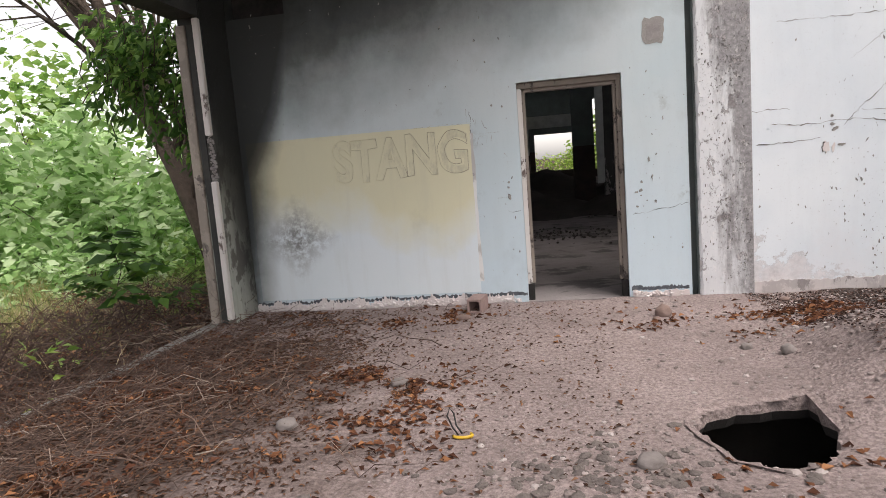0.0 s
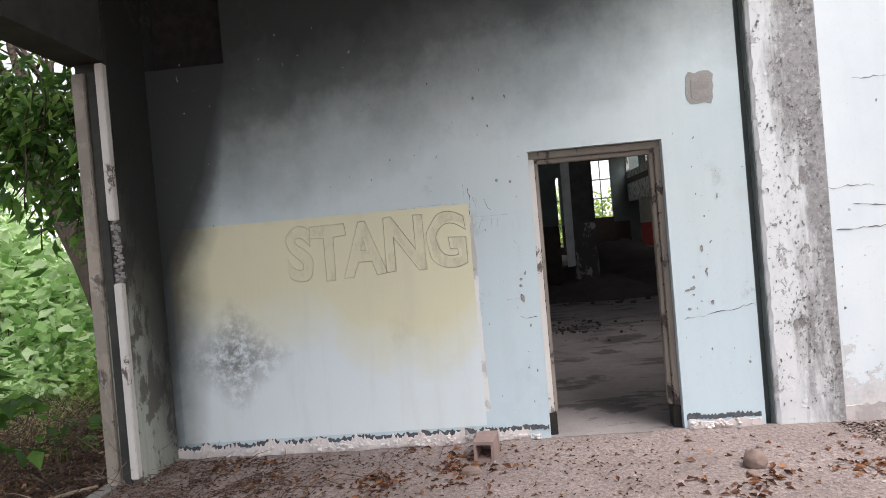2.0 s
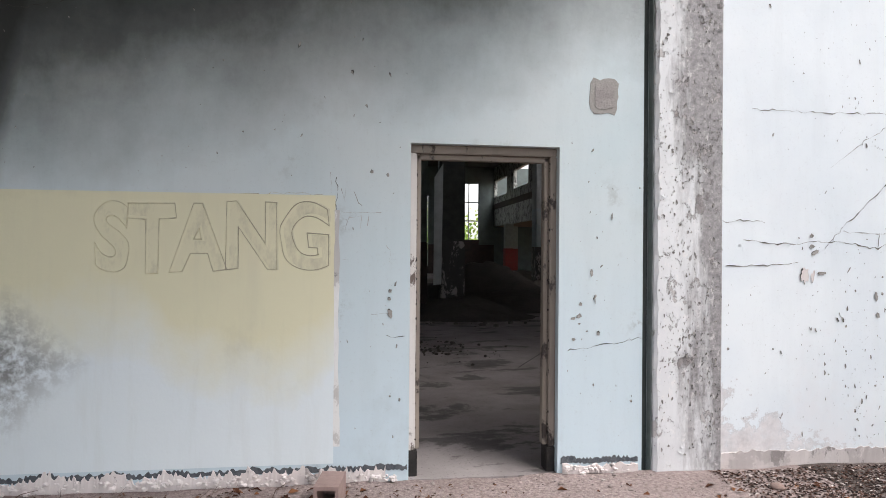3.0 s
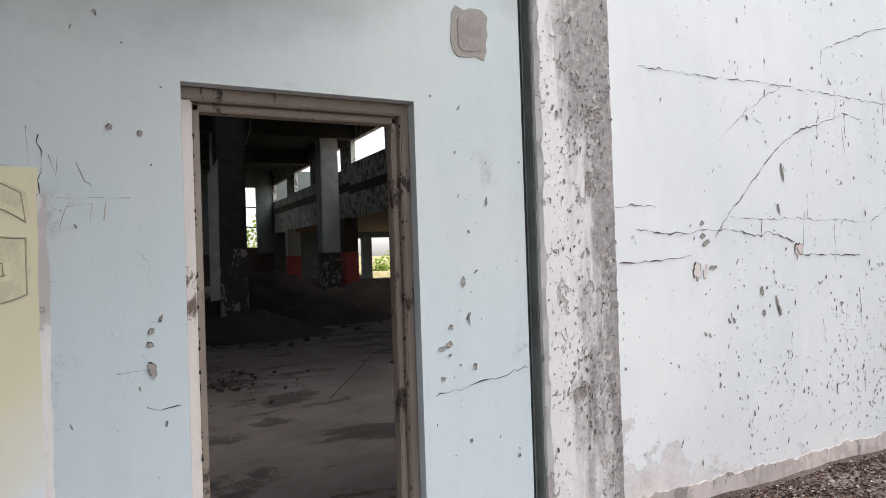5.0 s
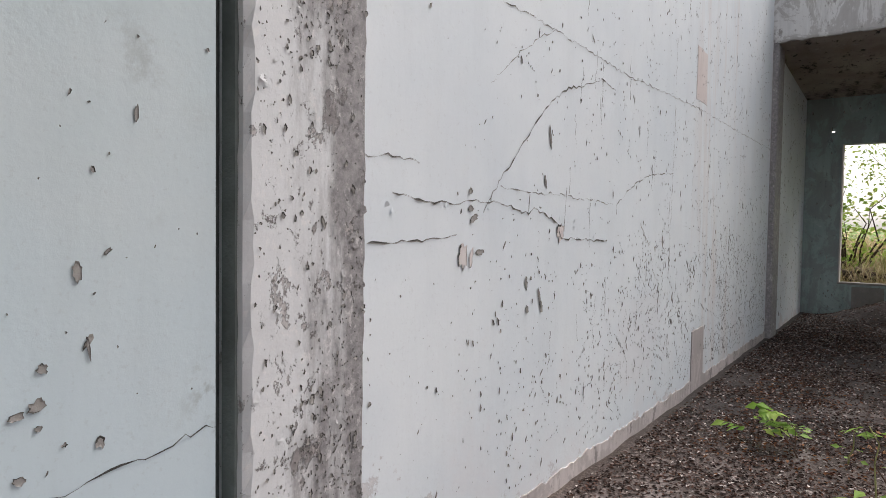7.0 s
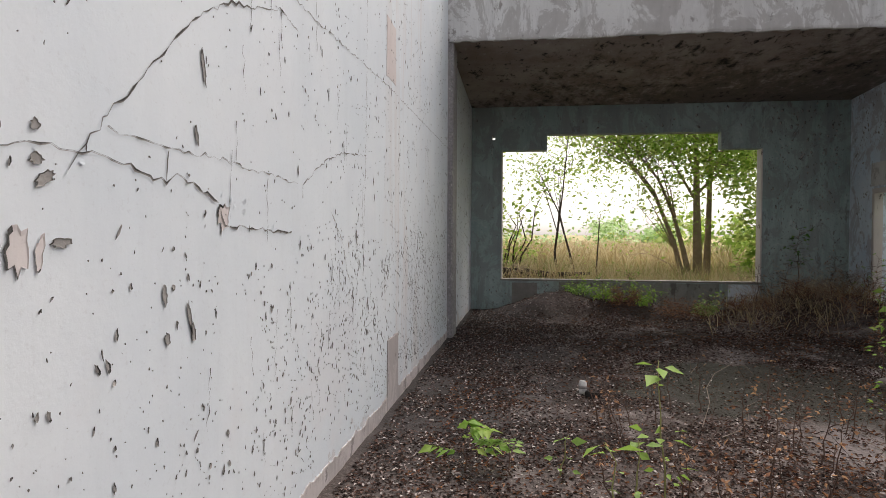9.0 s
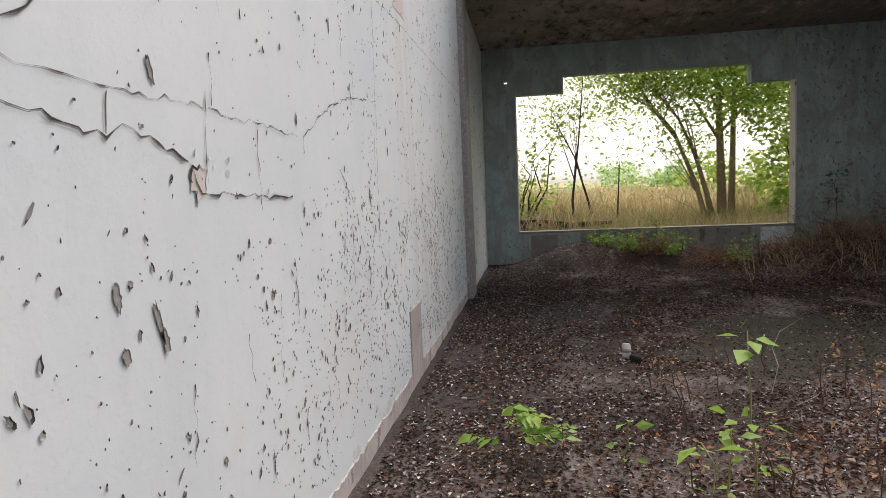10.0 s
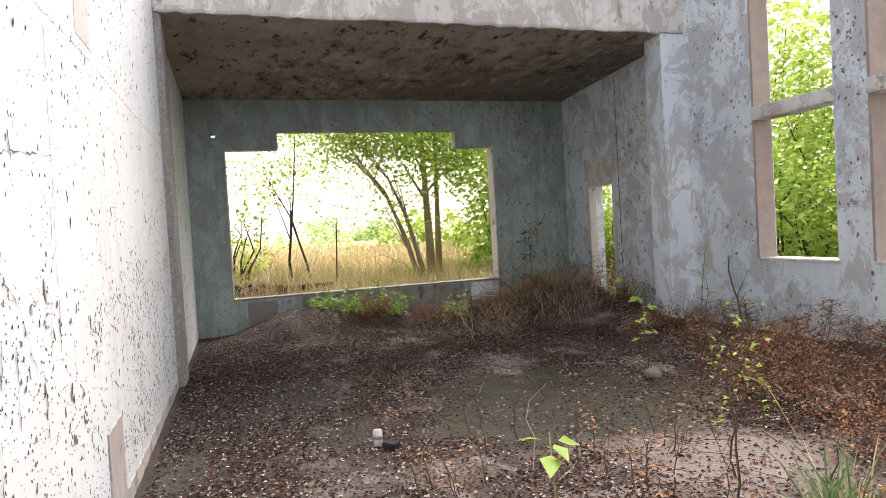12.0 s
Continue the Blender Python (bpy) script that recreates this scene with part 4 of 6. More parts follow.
FLAKES_NORTH = ((-0.60, 1.045, 0.016, 0.03, 0.2), (-0.605, 1.14, 0.012, 0.011, 0.0), (-0.60, 1.19, 0.012, 0.012, 0.0), (-0.72, 1.94, 0.01, 0.012, 0.0), (-0.62, 1.92, 0.008, 0.014, 0.3), (0.722, 1.31, 0.012, 0.026, 0.0), (0.648, 1.102, 0.011, 0.013, 0.0), (0.636, 1.024, 0.022, 0.014, 0.5), (0.598, 1.01, 0.018, 0.008, 0.1), (0.60, 0.873, 0.013, 0.011, 0.0), (0.859, 1.683, 0.006, 0.02, 0.0), (0.746, 1.131, 0.004, 0.03, 0.15), (0.64, 0.975, 0.010, 0.008, 0.4))
CRACKS = (
    (((1.80, 1.535), (2.05, 1.515), (2.25, 1.515), (2.35, 1.535), (2.60, 1.52), (2.81, 1.482), (2.87, 1.514), (3.06, 1.466), (3.12, 1.44), (3.17, 1.36), (3.23, 1.362), (3.40, 1.36), (3.55, 1.345), (3.81, 1.345)), 0.016),
    (((2.40, 1.48), (2.55, 1.64), (2.75, 1.82), (2.95, 2.0), (3.17, 2.145), (3.45, 2.22), (3.68, 2.295), (3.90, 2.27)), 0.014),
    (((1.86, 2.43), (2.4, 2.425), (3.06, 2.43), (3.6, 2.415), (4.1, 2.40), (5.0, 2.43), (6.0, 2.455), (7.5, 2.45), (9.2, 2.46)), 0.009),
    (((1.66, 1.365), (1.85, 1.36), (2.1, 1.37), (2.20, 1.385)), 0.013),
    (((2.45, 2.05), (2.65, 2.2), (2.9, 2.36), (3.06, 2.43)), 0.007),
    (((3.46, 2.60), (3.47, 2.70), (3.75, 2.81), (4.2, 2.95), (4.55, 3.0)), 0.010),
    (((1.64, 1.66), (1.80, 1.67), (1.95, 1.655)), 0.009),
    (((2.55, 1.60), (2.68, 1.595), (2.84, 1.589), (3.13, 1.595), (3.9, 1.566)), 0.008), (((2.82, 1.58), (2.81, 1.49)), 0.006),
    (((3.95, 1.5), (3.955, 1.57), (4.26, 1.707), (4.64, 1.81), (5.12, 1.848)), 0.010),
    (((5.06, 1.07), (5.1, 1.6), (5.14, 2.2), (5.15, 2.9)), 0.009),
    (((4.4, 1.45), (4.6, 1.3), (4.75, 1.05)), 0.010),
)
s = Soup()
rnd = random.Random(21)
for pts, wd in CRACKS:
    crack(s, pts, wd * 0.75, rnd, jag=0.009)
part("crack_bed", s, M_chip, wall_w, "grey bared plaster along the cracks")
s = Soup()
rnd = random.Random(21)
for pts, wd in CRACKS:
    crack(s, [(x + 0.001, z + 0.0025) for x, z in pts], wd * 0.42, rnd, jag=0.009, off=0.0048)
for k in range(70):
    x, z = rnd.uniform(2.9, 9.0), rnd.uniform(0.35, 2.3)
    crack(s, [(x, z), (x + rnd.uniform(-0.03, 0.03), z + rnd.uniform(0.06, 0.28))], rnd.uniform(0.004, 0.010), rnd)
part("crack", s, M_crack_and_rim_shade, wall_w, "branching dark cracks in the paint")
s = Soup()
for pts, wd in ((((0.56, 0.80), (0.75, 0.83), (0.95, 0.86), (1.1, 0.88)), 0.007), (((-0.62, 0.9), (-0.5, 0.905)), 0.006), (((-3.3, 2.84), (-2.75, 2.86), (-2.45, 2.93), (-2.42, 3.3)), 0.008), (((-0.945, 1.2), (-0.94, 1.9)), 0.006)):
    crack(s, pts, wd, rnd)
part("crack", s, M_crack_and_rim_shade, wall_n, "thin cracks in the paint")


def chips(count, ur, zr, size, rnd, dens, place, tall=4.0):
    """Ragged flaked spots on a wall: each a small shallow bowl of bare plaster with an uneven outline, half its rim
    dark as a painted edge shadow; place(u, z, d) gives the point d metres off the wall.
    """
    s = Soup()
    made = 0
    while made < count:
        x, z = rnd.uniform(*ur), rnd.uniform(*zr)
        if rnd.random() > dens(x, z):
            continue
        made += 1
        r = size * rnd.choice((0.3, 0.4, 0.5, 0.6, 0.9, 1.6)) * rnd.uniform(0.7, 1.3)
        st = 1 + (tall - 1) * rnd.random() ** 2
        n = rnd.choice((6, 8, 10))
        base = len(s.v)
        turn = rnd.gauss(0, 0.35)
        ks = [rnd.uniform(0.45, 1.3) for _ in range(n)]
        for d, g in ((0.0035, 1.0), (0.0015, 0.6)):
            for i in range(n):
                a = 2 * math.pi * i / n
                k = ks[i] * g
                px, pz = r * (1.15 - 0.1 * st) * math.cos(a) * k, r * st * math.sin(a) * k
                s.v.append(place(x + px * math.cos(turn) - pz * math.sin(turn), z + px * math.sin(turn) + pz * math.cos(turn), d))
        lit = rnd.randrange(n)
        for i in range(n):
            # Half of the rim takes the dark material: painted shadow of the paint edge.
            if (i - lit) % n < n * 0.5:
                s.second.add(len(s.f))
            s.f.append((base + i, base + (i + 1) % n, base + n + (i + 1) % n, base + n + i))
        s.f.append(tuple(base + n + i for i in range(n)))
    return s


def on_north(u, z, d):
    return (u, Y_N - d, z)


def on_pil(u, z, d):
    return (u, Y_N - 0.0425 - d, z)


def on_south(u, z, d):
    return (u, Y_S + d, z)


def on_east(u, z, d):
    return (X_E - d, u, z)


def spots(parent, label, *args, **more):
    ob = part("flaked_spot", chips(*args, **more), M_chip, parent, label)
    ob.data.materials.append(M_crack_and_rim_shade)
    tagged(ob, kind="stuff")


def curled(count, ur, zr, size, rnd, dens, place):
    """Paint flakes that stand off the wall: bent four-cornered scales, fast at one edge."""
    s = Soup()
    made = 0
    while made < count:
        x, z = rnd.uniform(*ur), rnd.uniform(*zr)
        if rnd.random() > dens(x, z):
            continue
        made += 1
        a, r = rnd.uniform(0, 6.283), size * rnd.uniform(0.4, 1.6)
        lift = rnd.uniform(0.003, 0.008)
        b = len(s.v)
        for u, v, d in ((-0.8, -0.5, 0.001), (0.7, -0.6, 0.001), (-0.6, 0.1, lift * 0.4), (0.9, 0.0, lift * 0.5), (-0.4, 0.8, lift), (0.3, 0.6, lift * 0.9)):
            u, v = (u + rnd.uniform(-0.2, 0.2)) * r, (v + rnd.uniform(-0.2, 0.2)) * r
            s.v.append(place(x + u * math.cos(a) - v * math.sin(a), z + u * math.sin(a) + v * math.cos(a), d + 0.001))
        s.f += [(b, b + 1, b + 3, b + 2), (b + 2, b + 3, b + 5, b + 4)]
    return s


rnd = random.Random(31)
thick = lambda x, z: (1.0 if z < 1.3 + 0.25 * fbm(x, 0, 0.8, 3) else 0.16) * (0.12 + 0.88 * min(1, max(0, (x - 1.8) / 3.0))) * (0.25 + 0.75 * (fbm(x, z, 1.6, 4) > -0.05))
spots(wall_w, "grey flaked spots", 4500, (1.66, 9.25), (0.16, 4.2), 0.0046, rnd, thick, on_north, tall=3.0)
spots(wall_w, "larger grey flaked spots", 80, (3.3, 8.5), (0.3, 1.45), 0.009, rnd, lambda x, z: 0.25 + 0.75 * (fbm(x, z, 1.3, 7) > 0), on_north, tall=3.4)
spots(wall_w, "scattered small flaked spots", 900, (2.2, 9.2), (0.2, 3.2), 0.0045, rnd, lambda x, z: 0.3 + 0.7 * (fbm(x, z, 3.0, 12) > 0.1), on_north, tall=5.0)
spots(wall_w, "grey flaked spots", 700, (9.75, 12.6), (0.2, 3.6), 0.007, rnd, lambda x, z: 0.6, on_north)
spots(wall_n, "grey flaked spots", 42, (0.55, 1.08), (0.1, 2.2), 0.0055, rnd, lambda x, z: 1.0 if x < 0.8 else 0.3, on_north, tall=3.0)
spots(wall_n, "grey flaked spots", 150, (-3.2, -0.5), (0.15, 3.3), 0.006, rnd, lambda x, z: 0.5 if x < -0.95 else 1.0, on_north, tall=3.0)
spots(pil_1, "blistered flakes", 1300, (1.17, 1.61), (0.1, 3.9), 0.0046, rnd, lambda x, z: (1.0 if x > 1.33 else 0.35) * (0.2 + 0.8 * (fbm(x, z, 2.5, 2) > 0)), on_pil, tall=2.5)
tagged(part("curled_flake", curled(60, (1.17, 1.61), (0.1, 3.9), 0.015, rnd, lambda x, z: 0.2 + 0.8 * (fbm(x, z, 2.2, 5) > 0), on_pil), M_pilaster, pil_1, "curled paint scales"), kind="stuff")
tagged(part("curled_flake", curled(18, (1.75, 4.2), (1.28, 1.58), 0.010, rnd, lambda x, z: 1.0 if abs(z - 1.5 + 0.16 * max(0, x - 2.9)) < 0.025 else 0.01, on_north), M_white_wall, wall_w, "curled paint scales along the cracks"), kind="stuff")
def on_soffit(u, v, d):
    return (u, v, 3.82 - 0.0531 * (u - 9.28) - d)


spots(bpy.data.objects["ceiling_2"], "black holes in the peeling render", 900, (9.4, 12.55), (0.0, 6.1), 0.013, rnd, lambda x, y: 0.1 + 0.9 * (fbm(x, y, 0.9, 11) > 0.02), on_soffit, tall=2.0)
tagged(part("curled_flake", curled(420, (9.35, 12.5), (0.0, 6.1), 0.05, rnd, lambda x, y: 0.1 + 0.9 * (fbm(x, y, 0.9, 11) > 0.02), on_soffit), M_soffit, bpy.data.objects["ceiling_2"], "hanging scales of render"), kind="stuff")
clear_s = lambda x, z: 0.0 if any(a - 0.03 < x < b + 0.03 and z > 0.88 for a, b in (W1, W2, W3, W4)) or (DS[0] - 0.1 < x < DS[1] + 0.1 and z < 2.5) or 9.2 < x < 9.7 else (0.15 + 0.85 * (fbm(x, z, 1.1, 9) > 0.05))
spots(wall_s, "dark flaked spots", 2600, (5.3, 12.5), (0.1, 4.4), 0.0105, rnd, clear_s, on_south, tall=2.2)
clear_e = lambda y, z: 0.0 if (1.15 < y < 5.7 and 0.5 < z < 3.2) or z > 3.6 else (1.0 if y < 1.2 else 0.25)
tagged(part("curled_flake", curled(1000, (5.3, 12.5), (0.1, 4.2), 0.036, rnd, clear_s, on_south), M_blue_wall, wall_s, "curled paint scales"), kind="stuff")
spots(wall_e, "dark flaked spots", 1000, (-0.1, 6.1), (0.1, 3.6), 0.011, rnd, clear_e, on_east, tall=2.5)

# single larger flaked places: x, z, half width, half height, tilt
def flake(x, z, rx, rz, tilt, rnd):
    s = Soup()
    n = 16
    turn = rnd.choice((9, 11, 13))
    ks = [rnd.uniform(0.66, 1.25) for _ in range(n)]
    for g, d in ((1.0, 0.0046), (0.84, 0.0022)):
        for i in range(n):
            a = 6.2832 * i / n
            u, v = rx * math.cos(a) * ks[i] * g, rz * math.sin(a) * ks[i] * g
            if g < 1:
                u, v = u + 0.1 * rx, v - 0.1 * rz
            s.v.append((x + u * math.cos(tilt) - v * math.sin(tilt), Y_N - d, z + u * math.sin(tilt) + v * math.cos(tilt)))
    for i in range(n):
        s.f.append((i, (i + 1) % n, n + (i + 1) % n, n + i))
        # Dark faces on one side of the rim paint the flake's edge shadow.
        if (i + turn) % n < 7 and rnd.random() < 0.85:
            s.second.add(len(s.f) - 1)
    s.f.append(tuple(range(n, 2 * n)))
    return s


rnd = random.Random(77)
for x, z, rx, rz, tilt, bed in FLAKES_WEST:
    ob = part("flaked_place", flake(x, z, rx, rz, tilt, rnd), M_skirt if bed else M_chip, wall_w, "bare plaster with a painted edge shadow")
    ob.data.materials.append(M_crack_and_rim_shade)
for x, z, rx, rz, tilt in FLAKES_NORTH:
    ob = part("flaked_place", flake(x, z, rx, rz, tilt, rnd), M_chip, wall_n, "grey chip in the blue paint")
    ob.data.materials.append(M_crack_and_rim_shade)

# graffiti letters drawn in outline
def letters(fill, bevel, grow, off, shift=0.0):
    """The word as a mesh on the wall: the filled letters or their outline."""
    txt = bpy.data.curves.new("letters", "FONT")
    txt.body, txt.size, txt.fill_mode, txt.bevel_depth, txt.bevel_resolution, txt.offset = "STANG", 0.6, fill, bevel, 0, grow
    tmp = new("letters_tmp", txt)
    bpy.context.view_layer.update()
    me = bpy.data.meshes.new_from_object(tmp.evaluated_get(bpy.context.evaluated_depsgraph_get()))
    bpy.data.objects.remove(tmp)
    co = np.empty(len(me.vertices) * 3)
    me.vertices.foreach_get("co", co)
    co = co.reshape(-1, 3)
    lo, hi = co.min(0), co.max(0)
    u = (co - lo) / np.maximum(hi - lo, 1e-6)
    wave = 0.008 * np.sin(9.0 * u[:, 0] + 2.0) + 0.005 * np.sin(23.0 * u[:, 0])
    out = np.stack([-2.36 + shift + 1.38 * u[:, 0] + 0.006 * np.sin(14.0 * u[:, 1] + 11.0 * u[:, 0]), Y_N - off + 0.002 * (u[:, 2] - 0.5), 1.29 + 0.43 * u[:, 1] + 0.03 * u[:, 0] + wave], 1)
    me.vertices.foreach_set("co", out.ravel())
    me.materials.clear()
    return me


part("graffiti_fill", letters("FRONT", 0.0, 0.012, 0.0055, 0.012), M_smudge, wall_n, "smudged grey filling of the graffiti letters")
part("graffiti_letters", letters("NONE", 0.0032, 0.022, 0.0068), M_graffiti, wall_n, "faint outlined graffiti letters reading STANG")
s = Soup()
rnd = random.Random(18)
for pts in (((-0.98, 1.685), (-0.82, 1.68), (-0.66, 1.682)), ((-0.975, 1.93), (-0.972, 1.80)), ((-0.91, 1.83), (-0.89, 1.76), (-0.885, 1.83)), ((-0.83, 1.81), (-0.80, 1.74), (-0.78, 1.72)), ((-0.86, 1.66), (-0.885, 1.57)), ((-0.86, 1.65), (-0.78, 1.66), (-0.79, 1.58)), ((-0.74, 1.67), (-0.745, 1.60)), ((-0.63, 1.48), (-0.60, 1.44), (-0.605, 1.37)), ((-1.02, 1.40), (-0.86, 1.385)), ((-0.72, 1.043), (-0.60, 1.05)), ((-1.2, 0.83), (-1.12, 0.86))):
    crack(s, pts, 0.0045, rnd, jag=0.003)
part("scratch", s, M_chip, wall_n, "thin pencil scratches beside the door")
s = Soup()
for k in range(60):
    z0 = 0.22 + 1.5 * k / 60
    wd = 0.018 + 0.010 * fbm(z0, 0, 5, 2)
    s.v += [(-0.938 - wd * 0.6, Y_N - 0.0046, z0), (-0.938 + wd + 0.02 * max(0.0, 1.0 - z0), Y_N - 0.0046, z0)]
s.f += [(2 * k, 2 * k + 1, 2 * k + 3, 2 * k + 2) for k in range(59)]
part("filler_strip", s, M_fascia, wall_n, "pale worn strip along the edge of the yellow panel")
s = Soup()
rnd = random.Random(8)
crack(s, [(-1.9, 1.765), (-1.3, 1.79), (-1.02, 1.79)], 0.01, rnd)
part("graffiti_shade", s, M_graffiti, wall_n, "smudged graffiti strokes")

# ---- the doorway ----
door_1 = setting(thing("door_1", "open doorway with chipped cream wooden frame", "doorway", (0.0125, Y_N, 0)), "", "")
hw = (DR - DL) / 2
for sgn in (-1, 1):
    a, b = sorted((sgn * hw, sgn * (hw - 0.045)))
    jamb = part("jamb", Soup().box(a, 0.06, 0.16, b, 0.17, DH - 0.055), M_frame if sgn > 0 else M_white_frame, door_1, bevel=0.006)
    a, b = sorted((sgn * (hw - 0.044), sgn * (hw - 0.075)))
    part("door_stop", Soup().box(a, 0.095, 0.16, b, 0.165, DH - 0.06), M_frame, jamb, bevel=0.005)
    a, b = sorted((sgn * hw, sgn * (hw - 0.06)))
    part("jamb_foot", Soup().box(a, 0.055, -0.05, b, 0.175, 0.16), M_char, jamb, "charred rotten foot of the jamb", bevel=0.008)
part("head", Soup().box(-hw, 0.06, DH - 0.055, hw, 0.17, DH), M_frame, door_1, bevel=0.006)
part("head_stop", Soup().box(-hw + 0.045, 0.095, DH - 0.09, hw - 0.045, 0.165, DH - 0.056), M_frame, door_1, bevel=0.005)
s = Soup()
rnd = random.Random(2)
for sgn in (-1, 1):
    for k in range(60):
        z = rnd.uniform(0.1, 2.05)
        lump(s, (sgn * (hw - 0.047), rnd.choice((0.061, 0.075, 0.1)), z), rnd.uniform(0.002, 0.006), rnd, 2.0)
tagged(part("paint_chip", s, M_char, door_1, "dark chipped spots along the frame"), kind="stuff")

# ---- the hall beyond ----
HX0, HX1, HY1, HZ = -3.4, 8.4, 45.0, 7.2
AX1 = 17.5
s = Soup().box(HX0 - 0.3, Y_N + 0.22, -0.4, AX1 + 0.3, HY1 + 0.3, -0.005).box(DL, Y_N, -0.4, DR, Y_N + 0.22, -0.005)
setting(part("floor_3", s, M_hall_floor), "dusty concrete hall floor with damp stains", "floor")
for pts in (((1.2, 10.0), (2.6, 12.5)), ((0.6, 12.5), (3.8, 11.8))):
    (x0, y0), (x1, y1) = pts
    part("floor_joint", Soup().add([(x0, y0, -0.003), (x0 + 0.02, y0, -0.003), (x1 + 0.02, y1, -0.003), (x1, y1, -0.003)], [(0, 1, 2, 3)]), M_stain, bpy.data.objects["floor_3"], "dark floor joint")

holes = [(-1.3, 1.35, 0.6, 3.1), (2.7, 3.9, 0.5, 5.2), (6.0, 7.35, 2.3, 6.1), (13.55, 14.3, 0.3, 2.75), (15.0, 17.3, 0.0, 2.8)]
w = wall_pieces(Soup(), (HX0, AX1), (HY1, HY1 + 0.3), 0, HZ, holes)
wall_hall = setting(part("wall_hall_north", w, M_hall_wall), "smoke-stained end wall of the hall with openings", "wall")
w = wall_pieces(Soup(), (HX0, HX1), (HY1 - 0.02, HY1 - 0.001), 0, 1.95, [h for h in holes if h[0] < 8])
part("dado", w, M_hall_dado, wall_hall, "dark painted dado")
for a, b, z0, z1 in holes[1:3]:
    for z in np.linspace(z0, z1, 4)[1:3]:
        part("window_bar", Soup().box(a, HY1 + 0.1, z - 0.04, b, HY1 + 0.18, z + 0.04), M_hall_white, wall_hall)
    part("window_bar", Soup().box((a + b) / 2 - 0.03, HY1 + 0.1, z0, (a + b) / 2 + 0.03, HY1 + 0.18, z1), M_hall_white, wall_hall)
# The high openings are unseen, added to let light into the hall.
setting(part("wall_hall_west", wall_pieces(Soup(), (Y_N + 0.22, HY1), (HX0 - 0.3, HX0), -0.5, HZ, [(y, y + 4.5, 5.3, 6.4) for y in (26.0, 33.0, 39.5)], "y"), M_hall_wall), "smoke-stained side wall of the hall, high openings added for light", "wall")
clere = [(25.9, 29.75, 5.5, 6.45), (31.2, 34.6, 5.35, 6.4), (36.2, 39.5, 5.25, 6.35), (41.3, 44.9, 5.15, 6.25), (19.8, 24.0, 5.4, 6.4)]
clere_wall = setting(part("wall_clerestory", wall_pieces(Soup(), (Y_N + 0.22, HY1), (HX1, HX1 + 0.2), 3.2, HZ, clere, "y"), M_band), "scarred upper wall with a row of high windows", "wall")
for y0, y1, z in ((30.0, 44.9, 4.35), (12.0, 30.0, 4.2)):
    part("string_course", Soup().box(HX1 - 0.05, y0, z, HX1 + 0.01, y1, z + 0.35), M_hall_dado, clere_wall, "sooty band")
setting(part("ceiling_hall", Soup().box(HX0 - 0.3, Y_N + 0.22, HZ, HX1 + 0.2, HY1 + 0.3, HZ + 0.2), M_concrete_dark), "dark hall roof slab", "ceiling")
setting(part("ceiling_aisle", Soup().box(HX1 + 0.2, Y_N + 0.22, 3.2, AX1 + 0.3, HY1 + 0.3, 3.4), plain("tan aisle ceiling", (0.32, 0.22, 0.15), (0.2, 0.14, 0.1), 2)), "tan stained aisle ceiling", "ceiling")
# Row of openings added on the aisle side to brighten the hall.
setting(part("wall_aisle", wall_pieces(Soup(), (Y_N + 0.22, HY1), (AX1, AX1 + 0.3), 0, 3.2, [(y, y + 4.5, 0.4, 2.8) for y in (10.0, 17.0, 24.0, 31.0, 38.0)], "y"), M_hall_wall), "side wall of the hall aisle, openings added for light", "wall")
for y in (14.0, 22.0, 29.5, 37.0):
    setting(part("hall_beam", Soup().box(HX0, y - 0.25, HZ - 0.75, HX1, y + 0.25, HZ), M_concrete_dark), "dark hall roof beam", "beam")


def hall_column(x, y, w, top, shaft, dado, label):
    ob = thing("hall_column", label, "column", (x, y, 0), "columns of the hall")
    part("shaft", Soup().box(-w / 2, -w / 2, 1.7, w / 2, w / 2, top), shaft, ob, bevel=0.02)
    part("dado_band", Soup().box(-w / 2 - 0.004, -w / 2 - 0.004, -0.02, w / 2 + 0.004, w / 2 + 0.004, 1.7), dado, ob, bevel=0.02)
    return ob


hall_column(1.45, 17.5, 0.56, HZ, M_concrete_dark, M_dado_burnt, "soot-black concrete column standing in rubble")
hall_column(0.75, 19.5, 0.6, HZ, M_hall_wall, M_hall_dado, "blue-grey column with a black lower part")
blue_col = hall_column(7.32, 29.78, 0.75, HZ, M_hall_white, M_dado_burnt, "white and blue column with a burnt dark lower part")
part("blue_band", Soup().box(-0.378, -0.378, 1.68, 0.378, 0.378, 3.4), M_hall_blue, blue_col, "faded blue painted band", bevel=0.02)
hall_column(8.5, 30.6, 0.6, 3.2, M_hall_dado, M_red_dado, "dark column with a red lower part")
hall_column(9.6, 44.2, 0.45, 3.2, M_hall_white, M_red_dado, "white column with a red lower part")
hall_column(8.35, 40.5, 0.5, 3.2, M_hall_white, M_red_dado, "white column with a red lower part and bare patches")
hall_column(1.75, 40.0, 0.5, 4.0, M_hall_white, M_red_dado, "white column with a red lower part")
hall_column(-1.75, 40.0, 0.5, 4.0, M_hall_white, M_hall_dado, "white column with a dark lower part")
hall_column(3.2, 31.0, 0.7, HZ, M_hall_blue, M_hall_dado, "faded blue column with a dark lower part")
setting(part("hall_lintel", Soup().box(-2.0, 39.75, 3.3, 2.0, 40.25, 4.0), M_hall_white), "pale cross beam over the far exit", "beam")
